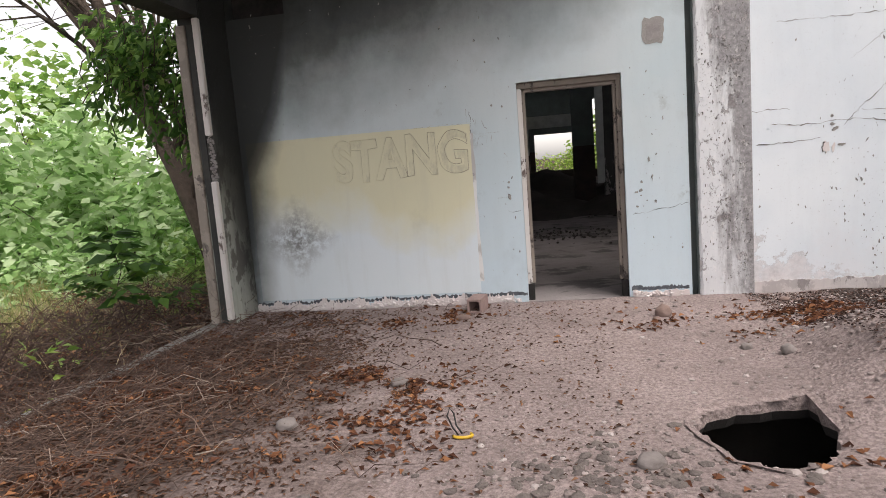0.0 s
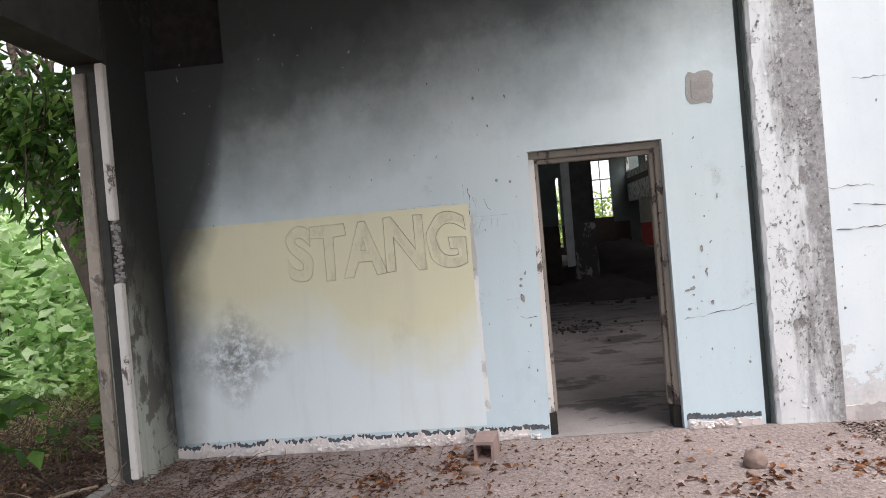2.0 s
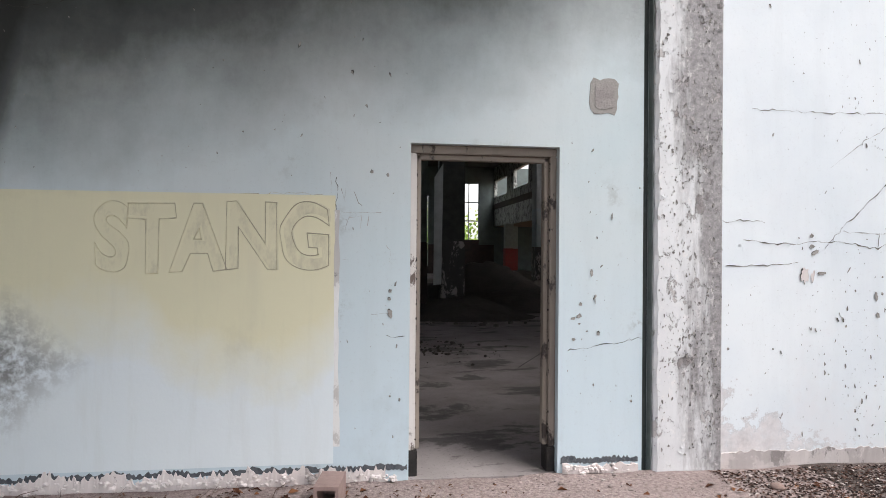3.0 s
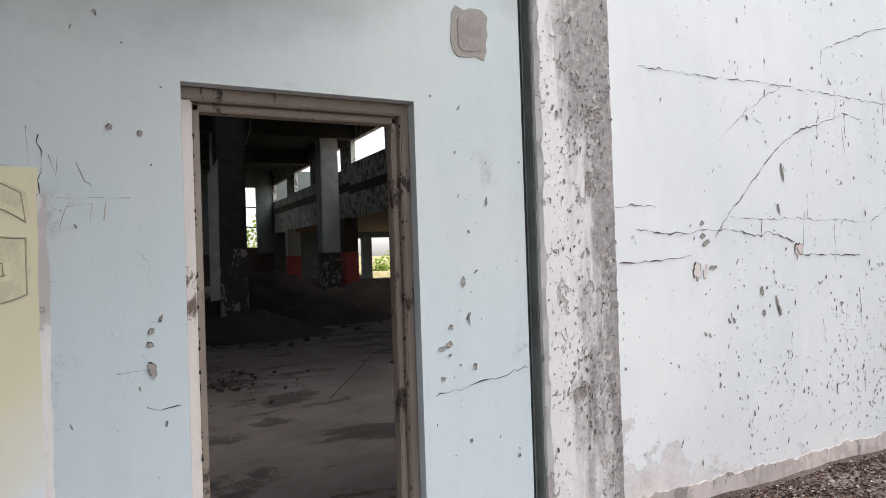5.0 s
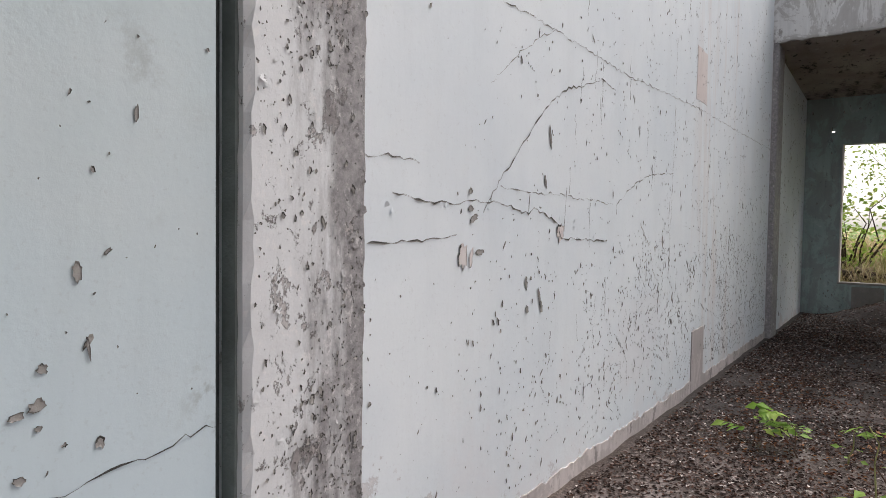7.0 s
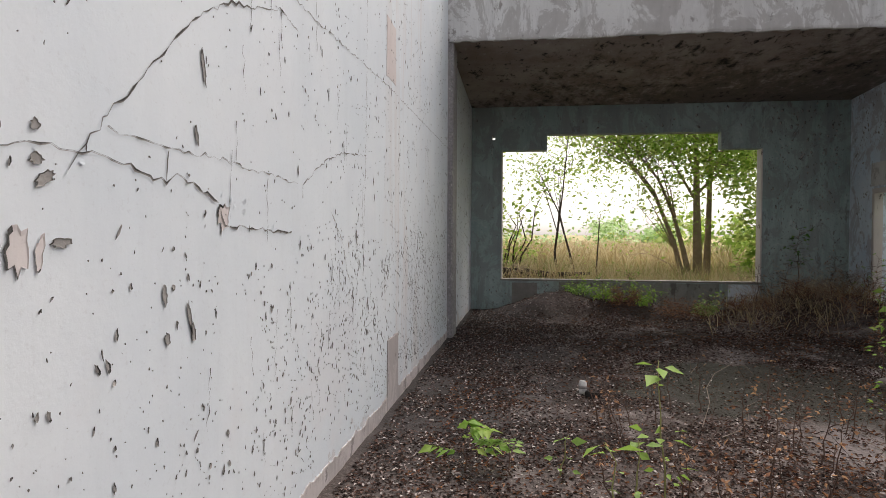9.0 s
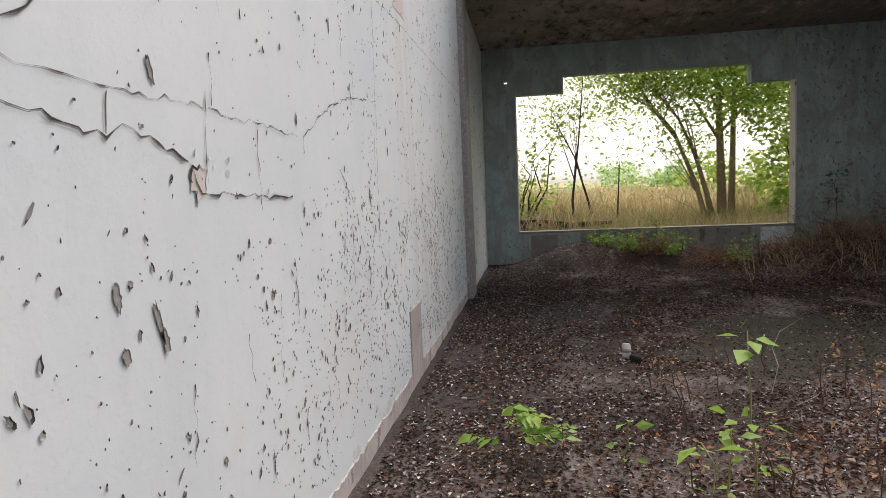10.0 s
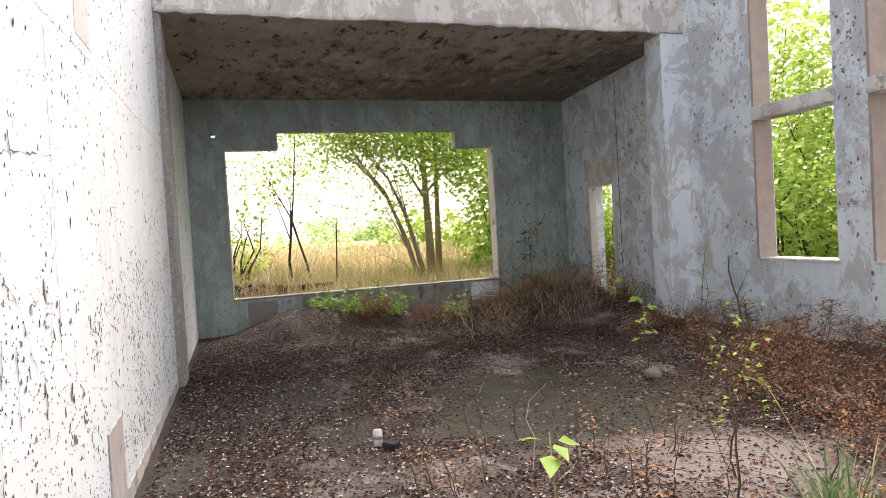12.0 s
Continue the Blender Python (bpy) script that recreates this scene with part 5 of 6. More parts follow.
# Pale slab in place of the lit edge of the column behind.
board = part("lit_edge_strip", Soup().add([(-0.1, 0, 0.66), (0.09, 0.02, 0.68), (0.13, 0.12, 3.55), (-0.08, 0.1, 3.2), (-0.1, 0.03, 0.66), (0.09, 0.05, 0.68), (0.13, 0.15, 3.55), (-0.08, 0.13, 3.2)],
     [(0, 1, 2, 3), (7, 6, 5, 4), (0, 4, 5, 1), (1, 5, 6, 2), (2, 6, 7, 3), (3, 7, 4, 0)]), M_hall_white)
board.location = (1.07, 17.1, 0)
tagged(board, "tall pale strip standing in for the lit edge of a column", "board")


def heap(name, x, y, rx, ry, h, material, label, seed):
    xs, ys = np.linspace(-1.6, 1.6, 40), np.linspace(-1.6, 1.6, 40)
    me = sheet(name, xs.tolist(), ys.tolist(), lambda u, v: h * (math.exp(-1.6 * (u * u + v * v)) - 0.03) * (1 + 0.5 * fbm(u, v, 1.6, seed)) + 0.03 * h * fbm(u, v, 7, seed) - 0.02)
    ob = part(name, me, material)
    ob.location, ob.scale = (x, y, 0), (rx, ry, 1)
    return tagged(ob, label, "rubble heap", "", "stuff")


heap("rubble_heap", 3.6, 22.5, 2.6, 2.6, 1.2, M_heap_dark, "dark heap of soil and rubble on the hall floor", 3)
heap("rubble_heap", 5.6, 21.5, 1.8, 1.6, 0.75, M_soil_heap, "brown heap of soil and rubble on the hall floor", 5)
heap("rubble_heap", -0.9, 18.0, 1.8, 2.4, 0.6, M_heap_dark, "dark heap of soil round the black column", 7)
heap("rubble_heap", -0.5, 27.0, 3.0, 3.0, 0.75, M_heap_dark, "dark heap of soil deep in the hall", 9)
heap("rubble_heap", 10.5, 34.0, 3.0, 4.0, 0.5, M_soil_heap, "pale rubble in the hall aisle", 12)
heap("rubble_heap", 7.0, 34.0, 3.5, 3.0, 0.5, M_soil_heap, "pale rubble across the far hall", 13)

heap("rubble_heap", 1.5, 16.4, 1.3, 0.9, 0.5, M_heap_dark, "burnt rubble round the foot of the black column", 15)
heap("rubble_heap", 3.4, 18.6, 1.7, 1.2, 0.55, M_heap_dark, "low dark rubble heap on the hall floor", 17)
rnd = random.Random(61)
s = Soup()
for cx, cy, sp, n, big in ((1.6, 16.0, 0.9, 160, 1.0), (3.4, 18.2, 1.2, 140, 1.0), (-0.2, 11.6, 0.7, 420, 0.4), (5.4, 20.5, 1.2, 90, 1.0)):
    for k in range(n):
        lump(s, (rnd.gauss(cx, sp), rnd.gauss(cy, sp * 0.8), 0.01), big * rnd.choice((0.015, 0.02, 0.03, 0.05, 0.08)), rnd, 0.7)
tagged(part("rubble", s, M_heap_dark), "scattered burnt rubble on the hall floor", "rubble", "", "stuff")
wire = Soup()
wire.tube([(1.78, 17.3, 5.5), (1.88, 17.05, 4.8), (1.8, 16.95, 4.1), (1.66, 17.0, 3.7)], [0.02] * 4, 5)
tagged(part("steel_rod", wire, M_crack_and_rim_shade), "bent rusty steel rod hanging by the black column", "rod")
M_brown_leaf = leafy("brown dead leaf", (0.0, (0.04, 0.022, 0.016)), (0.6, (0.11, 0.06, 0.04)), (1.0, (0.22, 0.12, 0.075)), through=0.1)

# ---- litter on the floors ----
def scatter(count, xr, yr, dens, rnd):
    out = []
    while len(out) < count:
        x, y = rnd.uniform(*xr), rnd.uniform(*yr)
        if rnd.random() < dens(x, y) and not in_hole(x, y):
            out.append((x, y, floor_z(x, y) + 0.006))
    return out


def near(x, y, cx, cy, r):
    return math.exp(-((x - cx) ** 2 + (y - cy) ** 2) / (r * r))


rnd = random.Random(41)
clump = lambda x, y: max(0.0, min(1.0, 0.35 + 2.2 * fbm(x, y, 2.6, 2)))
dens = lambda x, y: min(1.0, 0.002 + clump(x, y) * (0.55 * max(0, -1.7 - x) * (0.8 if y < 4.4 else 0.2) + 1.6 * near(x, y, -1.37, 3.7, 0.36) + 0.5 * near(x, y, -1.5, 5.65, 0.45) + 0.35 * near(x, y, 0.55, 5.2, 0.25) + 1.5 * near(x, y, 1.75, 5.0, 0.42) + 0.3 * near(x, y, -1.2, 2.9, 0.4) + 0.15 * near(x, y, 0.8, 2.45, 0.4)))
tagged(part("leaf_litter", leaves(scatter(5200, (-3.5, 2.2), (0.2, 6.1), dens, rnd), 0.06, 0.5, 0.66, 0, 0.8), M_dry_leaf), "dry red-brown leaves strewn over the soil", "leaf litter", "", "stuff")
tagged(part("leaf_mould", leaves(scatter(26000, (-3.5, 0.2), (0.6, 6.1), lambda x, y: min(1.0, 0.04 + 0.75 * max(0.0, -1.3 - x) * (0.4 + 0.6 * clump(x, y)) * (1.0 if y < 4.9 else 0.3)), rnd), 0.034, 0.45, 0.8, 0, 0.7), M_brown_leaf), "fine brown leaf crumbs over the soil", "leaf litter", "", "stuff")
dens2 = lambda x, y: min(1.0, 0.25 + 0.75 * max(0.0, min(1.0, 0.6 + 2.6 * fbm(x, y, 1.1, 6) + 0.25 * fbm(x, y, 4.0, 2) + 0.9 * max(0.0, y - 4.7)))) * (0.25 if ((x - 7.0) / 1.1) ** 2 + ((y - 3.05) / 1.2) ** 2 < 1 + 0.6 * fbm(x, y, 2.0, 5) else 1.0) * (0.3 if ((x - 5.35) / 0.7) ** 2 + ((y - 2.8) / 0.65) ** 2 < 1 + 0.6 * fbm(x, y, 2.2, 8) else 1)
tagged(part("dark_litter", leaves(scatter(125000, (1.5, 12.5), (-0.1, 6.12), dens2, rnd), 0.028, 0.5, 0.78, 0, 0.6), M_flake), "dark rotting leaf litter on the damp floor", "leaf litter", "", "stuff")
dens3 = lambda x, y: 0.02 + 0.35 * max(0.0, min(1.0, 3.0 * fbm(x, y, 0.8, 14))) + 0.9 * near(x, y, 12.0, 1.0, 1.3) + 0.6 * max(0, 1.4 - y) + 0.8 * near(x, y, 6.0, 1.2, 1.2) + 0.5 * near(x, y, 11.8, 3.6, 0.8) + 0.7 * near(x, y, 4.4, 3.2, 0.9)
tagged(part("leaf_litter", leaves(scatter(22000, (2.6, 12.5), (-0.1, 5.8), dens3, rnd), 0.038, 0.4, 0.6, 0, 0.8), M_dry_leaf), "dry red-brown leaves on the damp floor", "leaf litter", "", "stuff")

s = Soup()
for x, y, z in scatter(2200, (-3.3, 2.2), (0.6, 6.12), lambda x, y: 0.02 + 0.8 * near(x, y, 0.0, 2.4, 0.6) + 0.8 * near(x, y, 2.0, 4.2, 0.9) + 0.5 * max(0, y - 5.7) + 0.35 * near(x, y, 1.2, 5.2, 0.8) + 0.2 * near(x, y, 0.7, 3, 0.8), rnd):
    lump(s, (x, y, z - 0.004), rnd.choice((0.004, 0.005, 0.006, 0.008, 0.011, 0.02)), rnd)
tagged(part("gravel", s, M_pebble), "loose gravel and stones on the soil", "gravel", "", "stuff")
s = Soup()
for k in range(260):
    x, y = rnd.gauss(0.0, 0.38), rnd.gauss(2.35, 0.25)
    if not in_hole(x, y):
        lump(s, (x, y, floor_z(x, y)), rnd.choice((0.012, 0.018, 0.025, 0.04)), rnd, 0.55)
tagged(part("soil_clod", s, M_soil_heap), "loose clods of dry soil", "soil", "", "stuff")
s = Soup()
for x, y, z in scatter(1500, (2.0, 12.4), (0.1, 6.1), lambda x, y: 0.3 + 0.7 * near(x, y, 12.0, 4.8, 0.8) + 0.5 * near(x, y, 8.2, 0.6, 0.8), rnd):
    lump(s, (x, y, z - 0.002), rnd.choice((0.006, 0.009, 0.013, 0.02)), rnd)
tagged(part("gravel", s, M_pebble), "pale stone bits among the litter", "gravel", "", "stuff")

s = Soup()
twigs(s, scatter(2000, (-3.6, -0.9), (1.0, 5.9), lambda x, y: min(1, max(0.0, -1.5 - x) * 0.6 + 0.04) * (1 if y < 4.9 else 0.35), rnd), 0.36, 0.0035, rnd, 0.16)
tagged(part("dry_twigs", s, M_twig), "tangle of dry vine twigs along the slab edge", "twigs", "", "stuff")
s = Soup()
twigs(s, [(rnd.uniform(-6.5, -3.7), rnd.uniform(2.0, 8.5), rnd.uniform(-0.3, 0.0)) for _ in range(2600)], 0.6, 0.0045, rnd, 0.3)
tagged(part("dry_twigs", s, M_twig), "brown tangle of dead stems beside the slab", "twigs", "", "stuff")
s = Soup()
twigs(s, scatter(800, (5.0, 12.4), (-0.05, 5.5), lambda x, y: 0.03 + 0.9 * near(x, y, 11.7, 0.9, 1.0) + 0.5 * max(0, 0.9 - y) + 0.4 * near(x, y, 6.2, 1.0, 0.8) + 0.4 * near(x, y, 12, 3.6, 0.8), rnd), 0.4, 0.003, rnd, 0.5)
twigs(s, scatter(60, (2.8, 6.0), (2.2, 5.0), lambda x, y: 1.0, rnd), 0.35, 0.0025, rnd, 0.4)
tagged(part("dry_twigs", s, M_twig), "dry stems and twigs over the damp floor", "twigs", "", "stuff")


s = Soup()
twigs(s, scatter(520, (9.8, 12.5), (-0.1, 2.6), lambda x, y: 0.02 + near(x, y, 11.7, 0.8, 0.9), rnd), 0.45, 0.003, rnd, 0.5)
tagged(part("dry_twigs", s, M_bark_pale), "bleached dry stems over the rubble mound", "twigs", "", "stuff")
pts = scatter(420, (9.8, 12.5), (-0.1, 2.8), lambda x, y: 0.02 + near(x, y, 11.6, 0.9, 1.0), rnd)
tagged(part("dry_grass", blades(pts, 0.3, 0.008, 0.8), M_dry_grass), "dry grass on the rubble mound", "grass", "", "stuff")


# ---- loose things ----
def stone(name, at, size, material, label, seed, squash=0.7):
    bm = bmesh.new()
    bmesh.ops.create_icosphere(bm, subdivisions=3, radius=1.0)
    for v in bm.verts:
        k = 1 + 0.22 * noise.noise(v.co * 1.7 + Vector((seed, 0, 0))) + 0.06 * noise.noise(v.co * 6)
        v.co = Vector((v.co.x * k, v.co.y * k * 0.85, max(-0.6, v.co.z * k) * squash)) * size
    ob = part(name, bm, material, None, "", True)
    ob.location = (*at, floor_z(*at) + size * squash * 0.45)
    ob.rotation_euler = (0, 0, seed)
    return tagged(ob, label, "stone", "loose stones")


stone("stone", (0.68, 5.37), 0.075, M_rock, "rounded brown stone on the soil", 1.0, 0.9)
stone("stone", (0.60, 5.22), 0.035, M_rock, "small brown stone beside the larger one", 2.0)
stone("stone", (-1.67, 3.0), 0.065, M_grey_rock, "grey stone half sunk in dusty soil", 3.0, 0.6)
stone("stone", (-1.22, 3.75), 0.06, M_grey_rock, "flat grey stone among dry leaves", 4.0, 0.5)
stone("stone", (1.23, 4.1), 0.05, M_grey_rock, "pale stone at the foot of the soil mound", 5.0)
stone("stone", (1.05, 4.35), 0.04, M_grey_rock, "small pale stone on the soil", 6.0)
stone("stone", (0.18, 2.62), 0.065, M_grey_rock, "broken lump of concrete near the pit", 7.0, 0.6)
stone("stone", (8.1, 0.62), 0.13, M_grey_rock, "pale lump of rubble near the window wall", 8.0, 0.6)
stone("stone", (7.25, 1.95), 0.09, M_grey_rock, "dark wet stone at the edge of the puddle", 9.0, 0.6)
stone("stone", (6.35, 2.35), 0.04, M_grey_rock, "small dark stone on the bare floor", 10.0, 0.5)
stone("stone", (1.75, 5.75), 0.05, M_rock, "flat stone at the foot of the wall", 11.0, 0.4)
stone("stone", (-1.05, 5.55), 0.075, M_rock, "flat brick fragment on the soil", 12.0, 0.35)

blk = thing("hollow_block", "small hollow red clay block lying on the floor", "brick", (-0.95, 5.86, floor_z(-0.95, 5.86)))
blk.rotation_euler = (0, 0, radians(-8))
s = Soup()
for x0, x1, z0, z1 in ((-0.07, 0.07, 0.0, 0.022), (-0.07, 0.07, 0.118, 0.14), (-0.07, -0.05, 0.022, 0.118), (0.05, 0.07, 0.022, 0.118)):
    s.box(x0, -0.13, z0, x1, 0.13, z1)
part("shell", s, M_brick, blk)
part("back_web", Soup().box(-0.05, 0.09, 0.022, 0.05, 0.12, 0.118), M_brick, blk)

bs = Soup()
rr = random.Random(71)
bs.tube(wiggle((-4.6, 5.3, -0.12), (-3.75, 5.75, -0.02), 6, 0.015, rr), [0.022, 0.02, 0.02, 0.018, 0.016, 0.014, 0.01], 7)
tagged(part("dead_branch", bs, M_bark_pale), "bleached dead branch lying in the weeds", "branch")
stone("stone", (-4.35, 3.55), 0.16, M_char, "black burnt lump beside the slab edge", 13.0, 0.45).location.z = -0.28
ring_thing = thing("plastic_strap", "yellow plastic ring with a black strap on the soil", "strap", (-0.70, 2.95, floor_z(-0.7, 2.95)))
s = Soup()
s.tube([(0.05 * math.cos(a), 0.03 * math.sin(a), 0.012) for a in np.linspace(-2.8, 0.6, 14)], [0.009] * 14, 8)
part("yellow_ring", s, M_yellow_plastic, ring_thing, "bright yellow ring", True)
s = Soup()
s.tube([(-0.02, 0.0, 0.012), (-0.05, 0.01, 0.05), (-0.075, 0.015, 0.11), (-0.06, 0.02, 0.15), (-0.04, 0.02, 0.12), (-0.03, 0.01, 0.06), (0.0, 0.0, 0.02)], [0.005] * 7, 6)
part("black_loop", s, M_black_plastic, ring_thing, "black rubber loop", True)

can = thing("tin_can", "white drinks can leaning on a dark brick piece", "can", (6.57, 4.67, floor_z(6.57, 4.67)))
s = Soup()
s.tube([(0, 0, 0.0), (0, 0, 0.006), (0.0, 0, 0.012), (0.012, 0, 0.10), (0.013, 0, 0.108), (0.0135, 0, 0.112)], [0.024, 0.03, 0.033, 0.033, 0.028, 0.026], 20)
body = part("can_body", s, M_can, can, "", True)
part("can_band", Soup().tube([(0.004, 0, 0.045), (0.008, 0, 0.07)], [0.0335, 0.0335], 20), M_putty, body, "grey printed band", True)
bit = part("brick_piece", Soup().box(-0.06, -0.04, 0.0, 0.06, 0.04, 0.05), M_char, None, "", False, 0.008)
bit.location, bit.rotation_euler = (6.46, 4.60, floor_z(6.46, 4.6)), (0, 0, 0.5)
tagged(bit, "dark broken brick piece beside the can", "brick")

# fallen beam-like roots outside the far opening
log = thing("fallen_log", "dark weathered log with roots outside the opening", "log", (13.5, 4.9, 0.6))
s = Soup()
rr = random.Random(4)
s.tube([(0, 0.75, 0.02), (0.02, 0.4, 0.04), (0, -0.2, 0.0), (0.05, -0.9, 0.03)], [0.10, 0.09, 0.05, 0.03], 9)
part("stem", s, M_bark, log, "", True)
s = Soup()
for k in range(14):
    s.tube(wiggle((0, 0.6, 0.05), (rr.uniform(-0.3, 0.2), 0.6 + rr.uniform(-0.5, 0.3), rr.uniform(-0.1, 0.22)), 4, 0.1, rr), [0.03, 0.025, 0.02, 0.014, 0.006], 5)
part("root_ball", s, M_bark_pale, log, "", True)


# ---- plants ----
def sapling(name, at, height, crown, n_leaf, size, material, label, seed, bend=0.1, compound=False, bark=None):
    """A thin stem with side shoots and leaves set along them."""
    rr = random.Random(seed)
    z0 = at[2] if len(at) > 2 else floor_z(at[0], at[1])
    ob = thing(name, label, "plant", (at[0], at[1], z0))
    s = Soup()
    top = (bend * height * rr.uniform(-1, 1), bend * height * rr.uniform(-1, 1), height)
    stem = wiggle((0, 0, -0.03), top, 7, 0.02, rr)
    r = 0.004 + 0.004 * height
    s.tube(stem, [r * (1 - 0.11 * i) for i in range(8)], 5)
    pts, lean = [], []
    for k in range(n_leaf):
        u = rr.uniform(0.3, 1.0) ** 0.8
        i = min(6, int(u * 7))
        p = stem[i].lerp(stem[i + 1], u * 7 - i)
        a = rr.uniform(0, 6.283)
        ln = crown * rr.uniform(0.3, 1.0) * (1.15 - 0.6 * u)
        q = p + Vector((math.cos(a) * ln, math.sin(a) * ln, ln * rr.uniform(-0.2, 0.6)))
        s.tube([p, p.lerp(q, 0.5) + Vector((0, 0, ln * 0.1)), q], [r * 0.4, r * 0.3, r * 0.15], 3)
        d = q - p
        if compound:
            for j in range(9):
                f = 0.25 + 0.75 * j / 8
                side = d.cross(Vector((0, 0, 1))).normalized() * (1 if j % 2 else -1)
                pts.append(p.lerp(q, f))
                lean.append(side * 0.8 + d.normalized() * 0.5 + Vector((0, 0, -0.25)))
        else:
            for j in range(2):
                pts.append(q)
                lean.append(d.normalized() + Vector((rr.uniform(-0.7, 0.7), rr.uniform(-0.7, 0.7), rr.uniform(-0.6, 0.3))))
    tagged(part("stem", s, bark or M_twig, ob), kind="stuff")
    part("foliage", leaves([tuple(p) for p in pts], size, 0.5, 0.6, lean=np.array([tuple(v) for v in lean])), material, ob)
    return ob


LOW = []
def broad_weed(at, height, top, low, size, material, label, seed):
    """A single stem with a whorl of broad leaves at its top and smaller ones low down, each leaf a part."""
    rr = random.Random(seed)
    ob = thing("weed", label, "plant", (at[0], at[1], floor_z(*at)))
    stem = wiggle((0, 0, -0.03), (rr.uniform(-0.06, 0.06), rr.uniform(-0.06, 0.06), height), 6, 0.02, rr)
    part("stem", Soup().tube(stem, [0.006 - 0.0006 * i for i in range(7)], 5), M_green_stem, ob, "", True)
    for k in range(top + low):
        q = stem[6].lerp(stem[5], rr.random()) if k < top else stem[rr.choice((1, 2, 3))]
        a = k * 2.4 + rr.uniform(-0.3, 0.3)
        out_ = Vector((math.cos(a), math.sin(a), rr.uniform(-0.25, 0.25)))
        foot_ = q + out_ * (0.03 if k < top else rr.uniform(0.03, 0.12))
        part("leaf", leaves([tuple(foot_)], size * (1.0 if k < top else 0.62), 0.55, 0.4, lean=np.array([tuple(out_)])), material, ob)
    return ob


M_green_stem = plain("yellow-green stem", (0.34, 0.36, 0.14), (0.24, 0.22, 0.09), 20)
broad_weed((4.28, 4.46), 0.74, 5, 16, 0.13, M_leaf_lime, "tall green weed with a whorl of broad leaves", 1)
broad_weed((3.62, 4.76), 0.50, 4, 6, 0.15, M_leaf_lime, "young weed with bright broad leaves", 2)
broad_weed((4.05, 4.62), 0.40, 3, 9, 0.10, M_leaf, "green weed among dry stems", 3)
broad_weed((4.62, 4.95), 0.24, 3, 6, 0.09, M_leaf, "low green weed among dark litter", 4)
sapling("weed", (4.62, 5.47), 0.28, 0.30, 5, 0.085, M_leaf_lime, "creeping fern-like green weed near the wall", 6, compound=True)
sapling("weed", (4.55, 5.22), 0.22, 0.26, 4, 0.07, M_leaf, "creeping fern-like green weed near the wall", 5, compound=True)
for k, (x, y) in enumerate(((5.04, 3.6), (5.15, 3.5), (4.95, 3.72), (5.3, 3.65), (4.4, 3.85), (4.2, 4.2))):
    sapling("dry_weed", (x, y), 0.34, 0.14, 12, 0.035, M_red_weed, "withered red weed clump on the damp floor", 940 + k, 0.3)
sapling("weed", (4.86, 3.17), 1.0, 0.2, 34, 0.036, M_leaf_lime, "tall thin sapling with small pale leaves", 7)
sapling("weed", (5.1, 2.95), 0.8, 0.18, 22, 0.034, M_leaf_lime, "tall thin sapling with small pale leaves", 8)
sapling("weed", (6.9, 1.7), 0.9, 0.2, 18, 0.045, M_leaf_lime, "thin sapling with small pale leaves", 9, 0.3)
sapling("weed", (7.33, 1.96), 0.75, 0.12, 7, 0.10, M_leaf_lime, "drooping stem with a few broad leaves", 10, 0.5)
for k, (x, y, r, h, m) in enumerate(((12.05, 3.85, 0.34, 0.30, M_leaf_lime), (12.0, 3.3, 0.3, 0.34, M_leaf_lime), (12.25, 4.3, 0.22, 0.22, M_leaf), (11.95, 2.3, 0.25, 0.3, M_leaf), (11.9, 3.6, 0.3, 0.3, M_red_weed), (11.8, 2.7, 0.5, 0.3, M_red_weed), (11.7, 1.6, 0.6, 0.25, M_red_weed), (11.5, 0.6, 0.8, 0.3, M_red_weed), (10.3, 0.35, 0.7, 0.35, M_red_weed),
        (7.6, 0.6, 0.9, 0.28, M_red_weed), (6.6, 0.8, 0.8, 0.34, M_red_weed), (5.8, 1.2, 0.8, 0.38, M_red_weed), (5.2, 1.7, 0.6, 0.3, M_red_weed), (6.4, 1.5, 0.5, 0.3, M_red_weed), (8.7, 0.4, 0.6, 0.3, M_red_weed))):
    LOW.append((x, y, r, h, m, 160 + k))
for k, (x, y, h) in enumerate(((12.1, 3.9, 0.5), (12.2, 3.45, 0.55), (12.05, 3.1, 0.45), (12.3, 4.3, 0.4), (12.0, 2.2, 0.35), (12.2, 1.9, 0.4))):
    sapling("weed", (x, y), h * 0.8, 0.26, 26, 0.06, M_leaf_lime if k % 2 else M_leaf, "leafy green weed on the rubble below the opening", 20 + k)
sapling("weed", (12.35, 0.75), 1.15, 0.3, 40, 0.08, M_leaf_dark, "dark leafy shrub against the far wall", 30)
sapling("weed", (10.7, 0.4), 0.7, 0.3, 24, 0.06, M_leaf, "weed by the narrow doorway", 31)
for k in range(34):
    x, y = random.Random(200 + k).uniform(5.2, 9.0), random.Random(300 + k).uniform(0.0, 1.7)
    sapling("dry_weed", (x, y), random.Random(k).uniform(0.2, 0.5), 0.2, 34, 0.032, M_red_weed, "withered reddish weed by the window wall", 40 + k, 0.3)
for k in range(9):
    x, y = random.Random(500 + k).uniform(10.2, 12.3), random.Random(600 + k).uniform(0.1, 1.6)
    sapling("dry_weed", (x, y), random.Random(k).uniform(0.3, 0.7), 0.25, 22, 0.032, M_red_weed, "withered reddish weed on the rubble mound", 60 + k, 0.4)
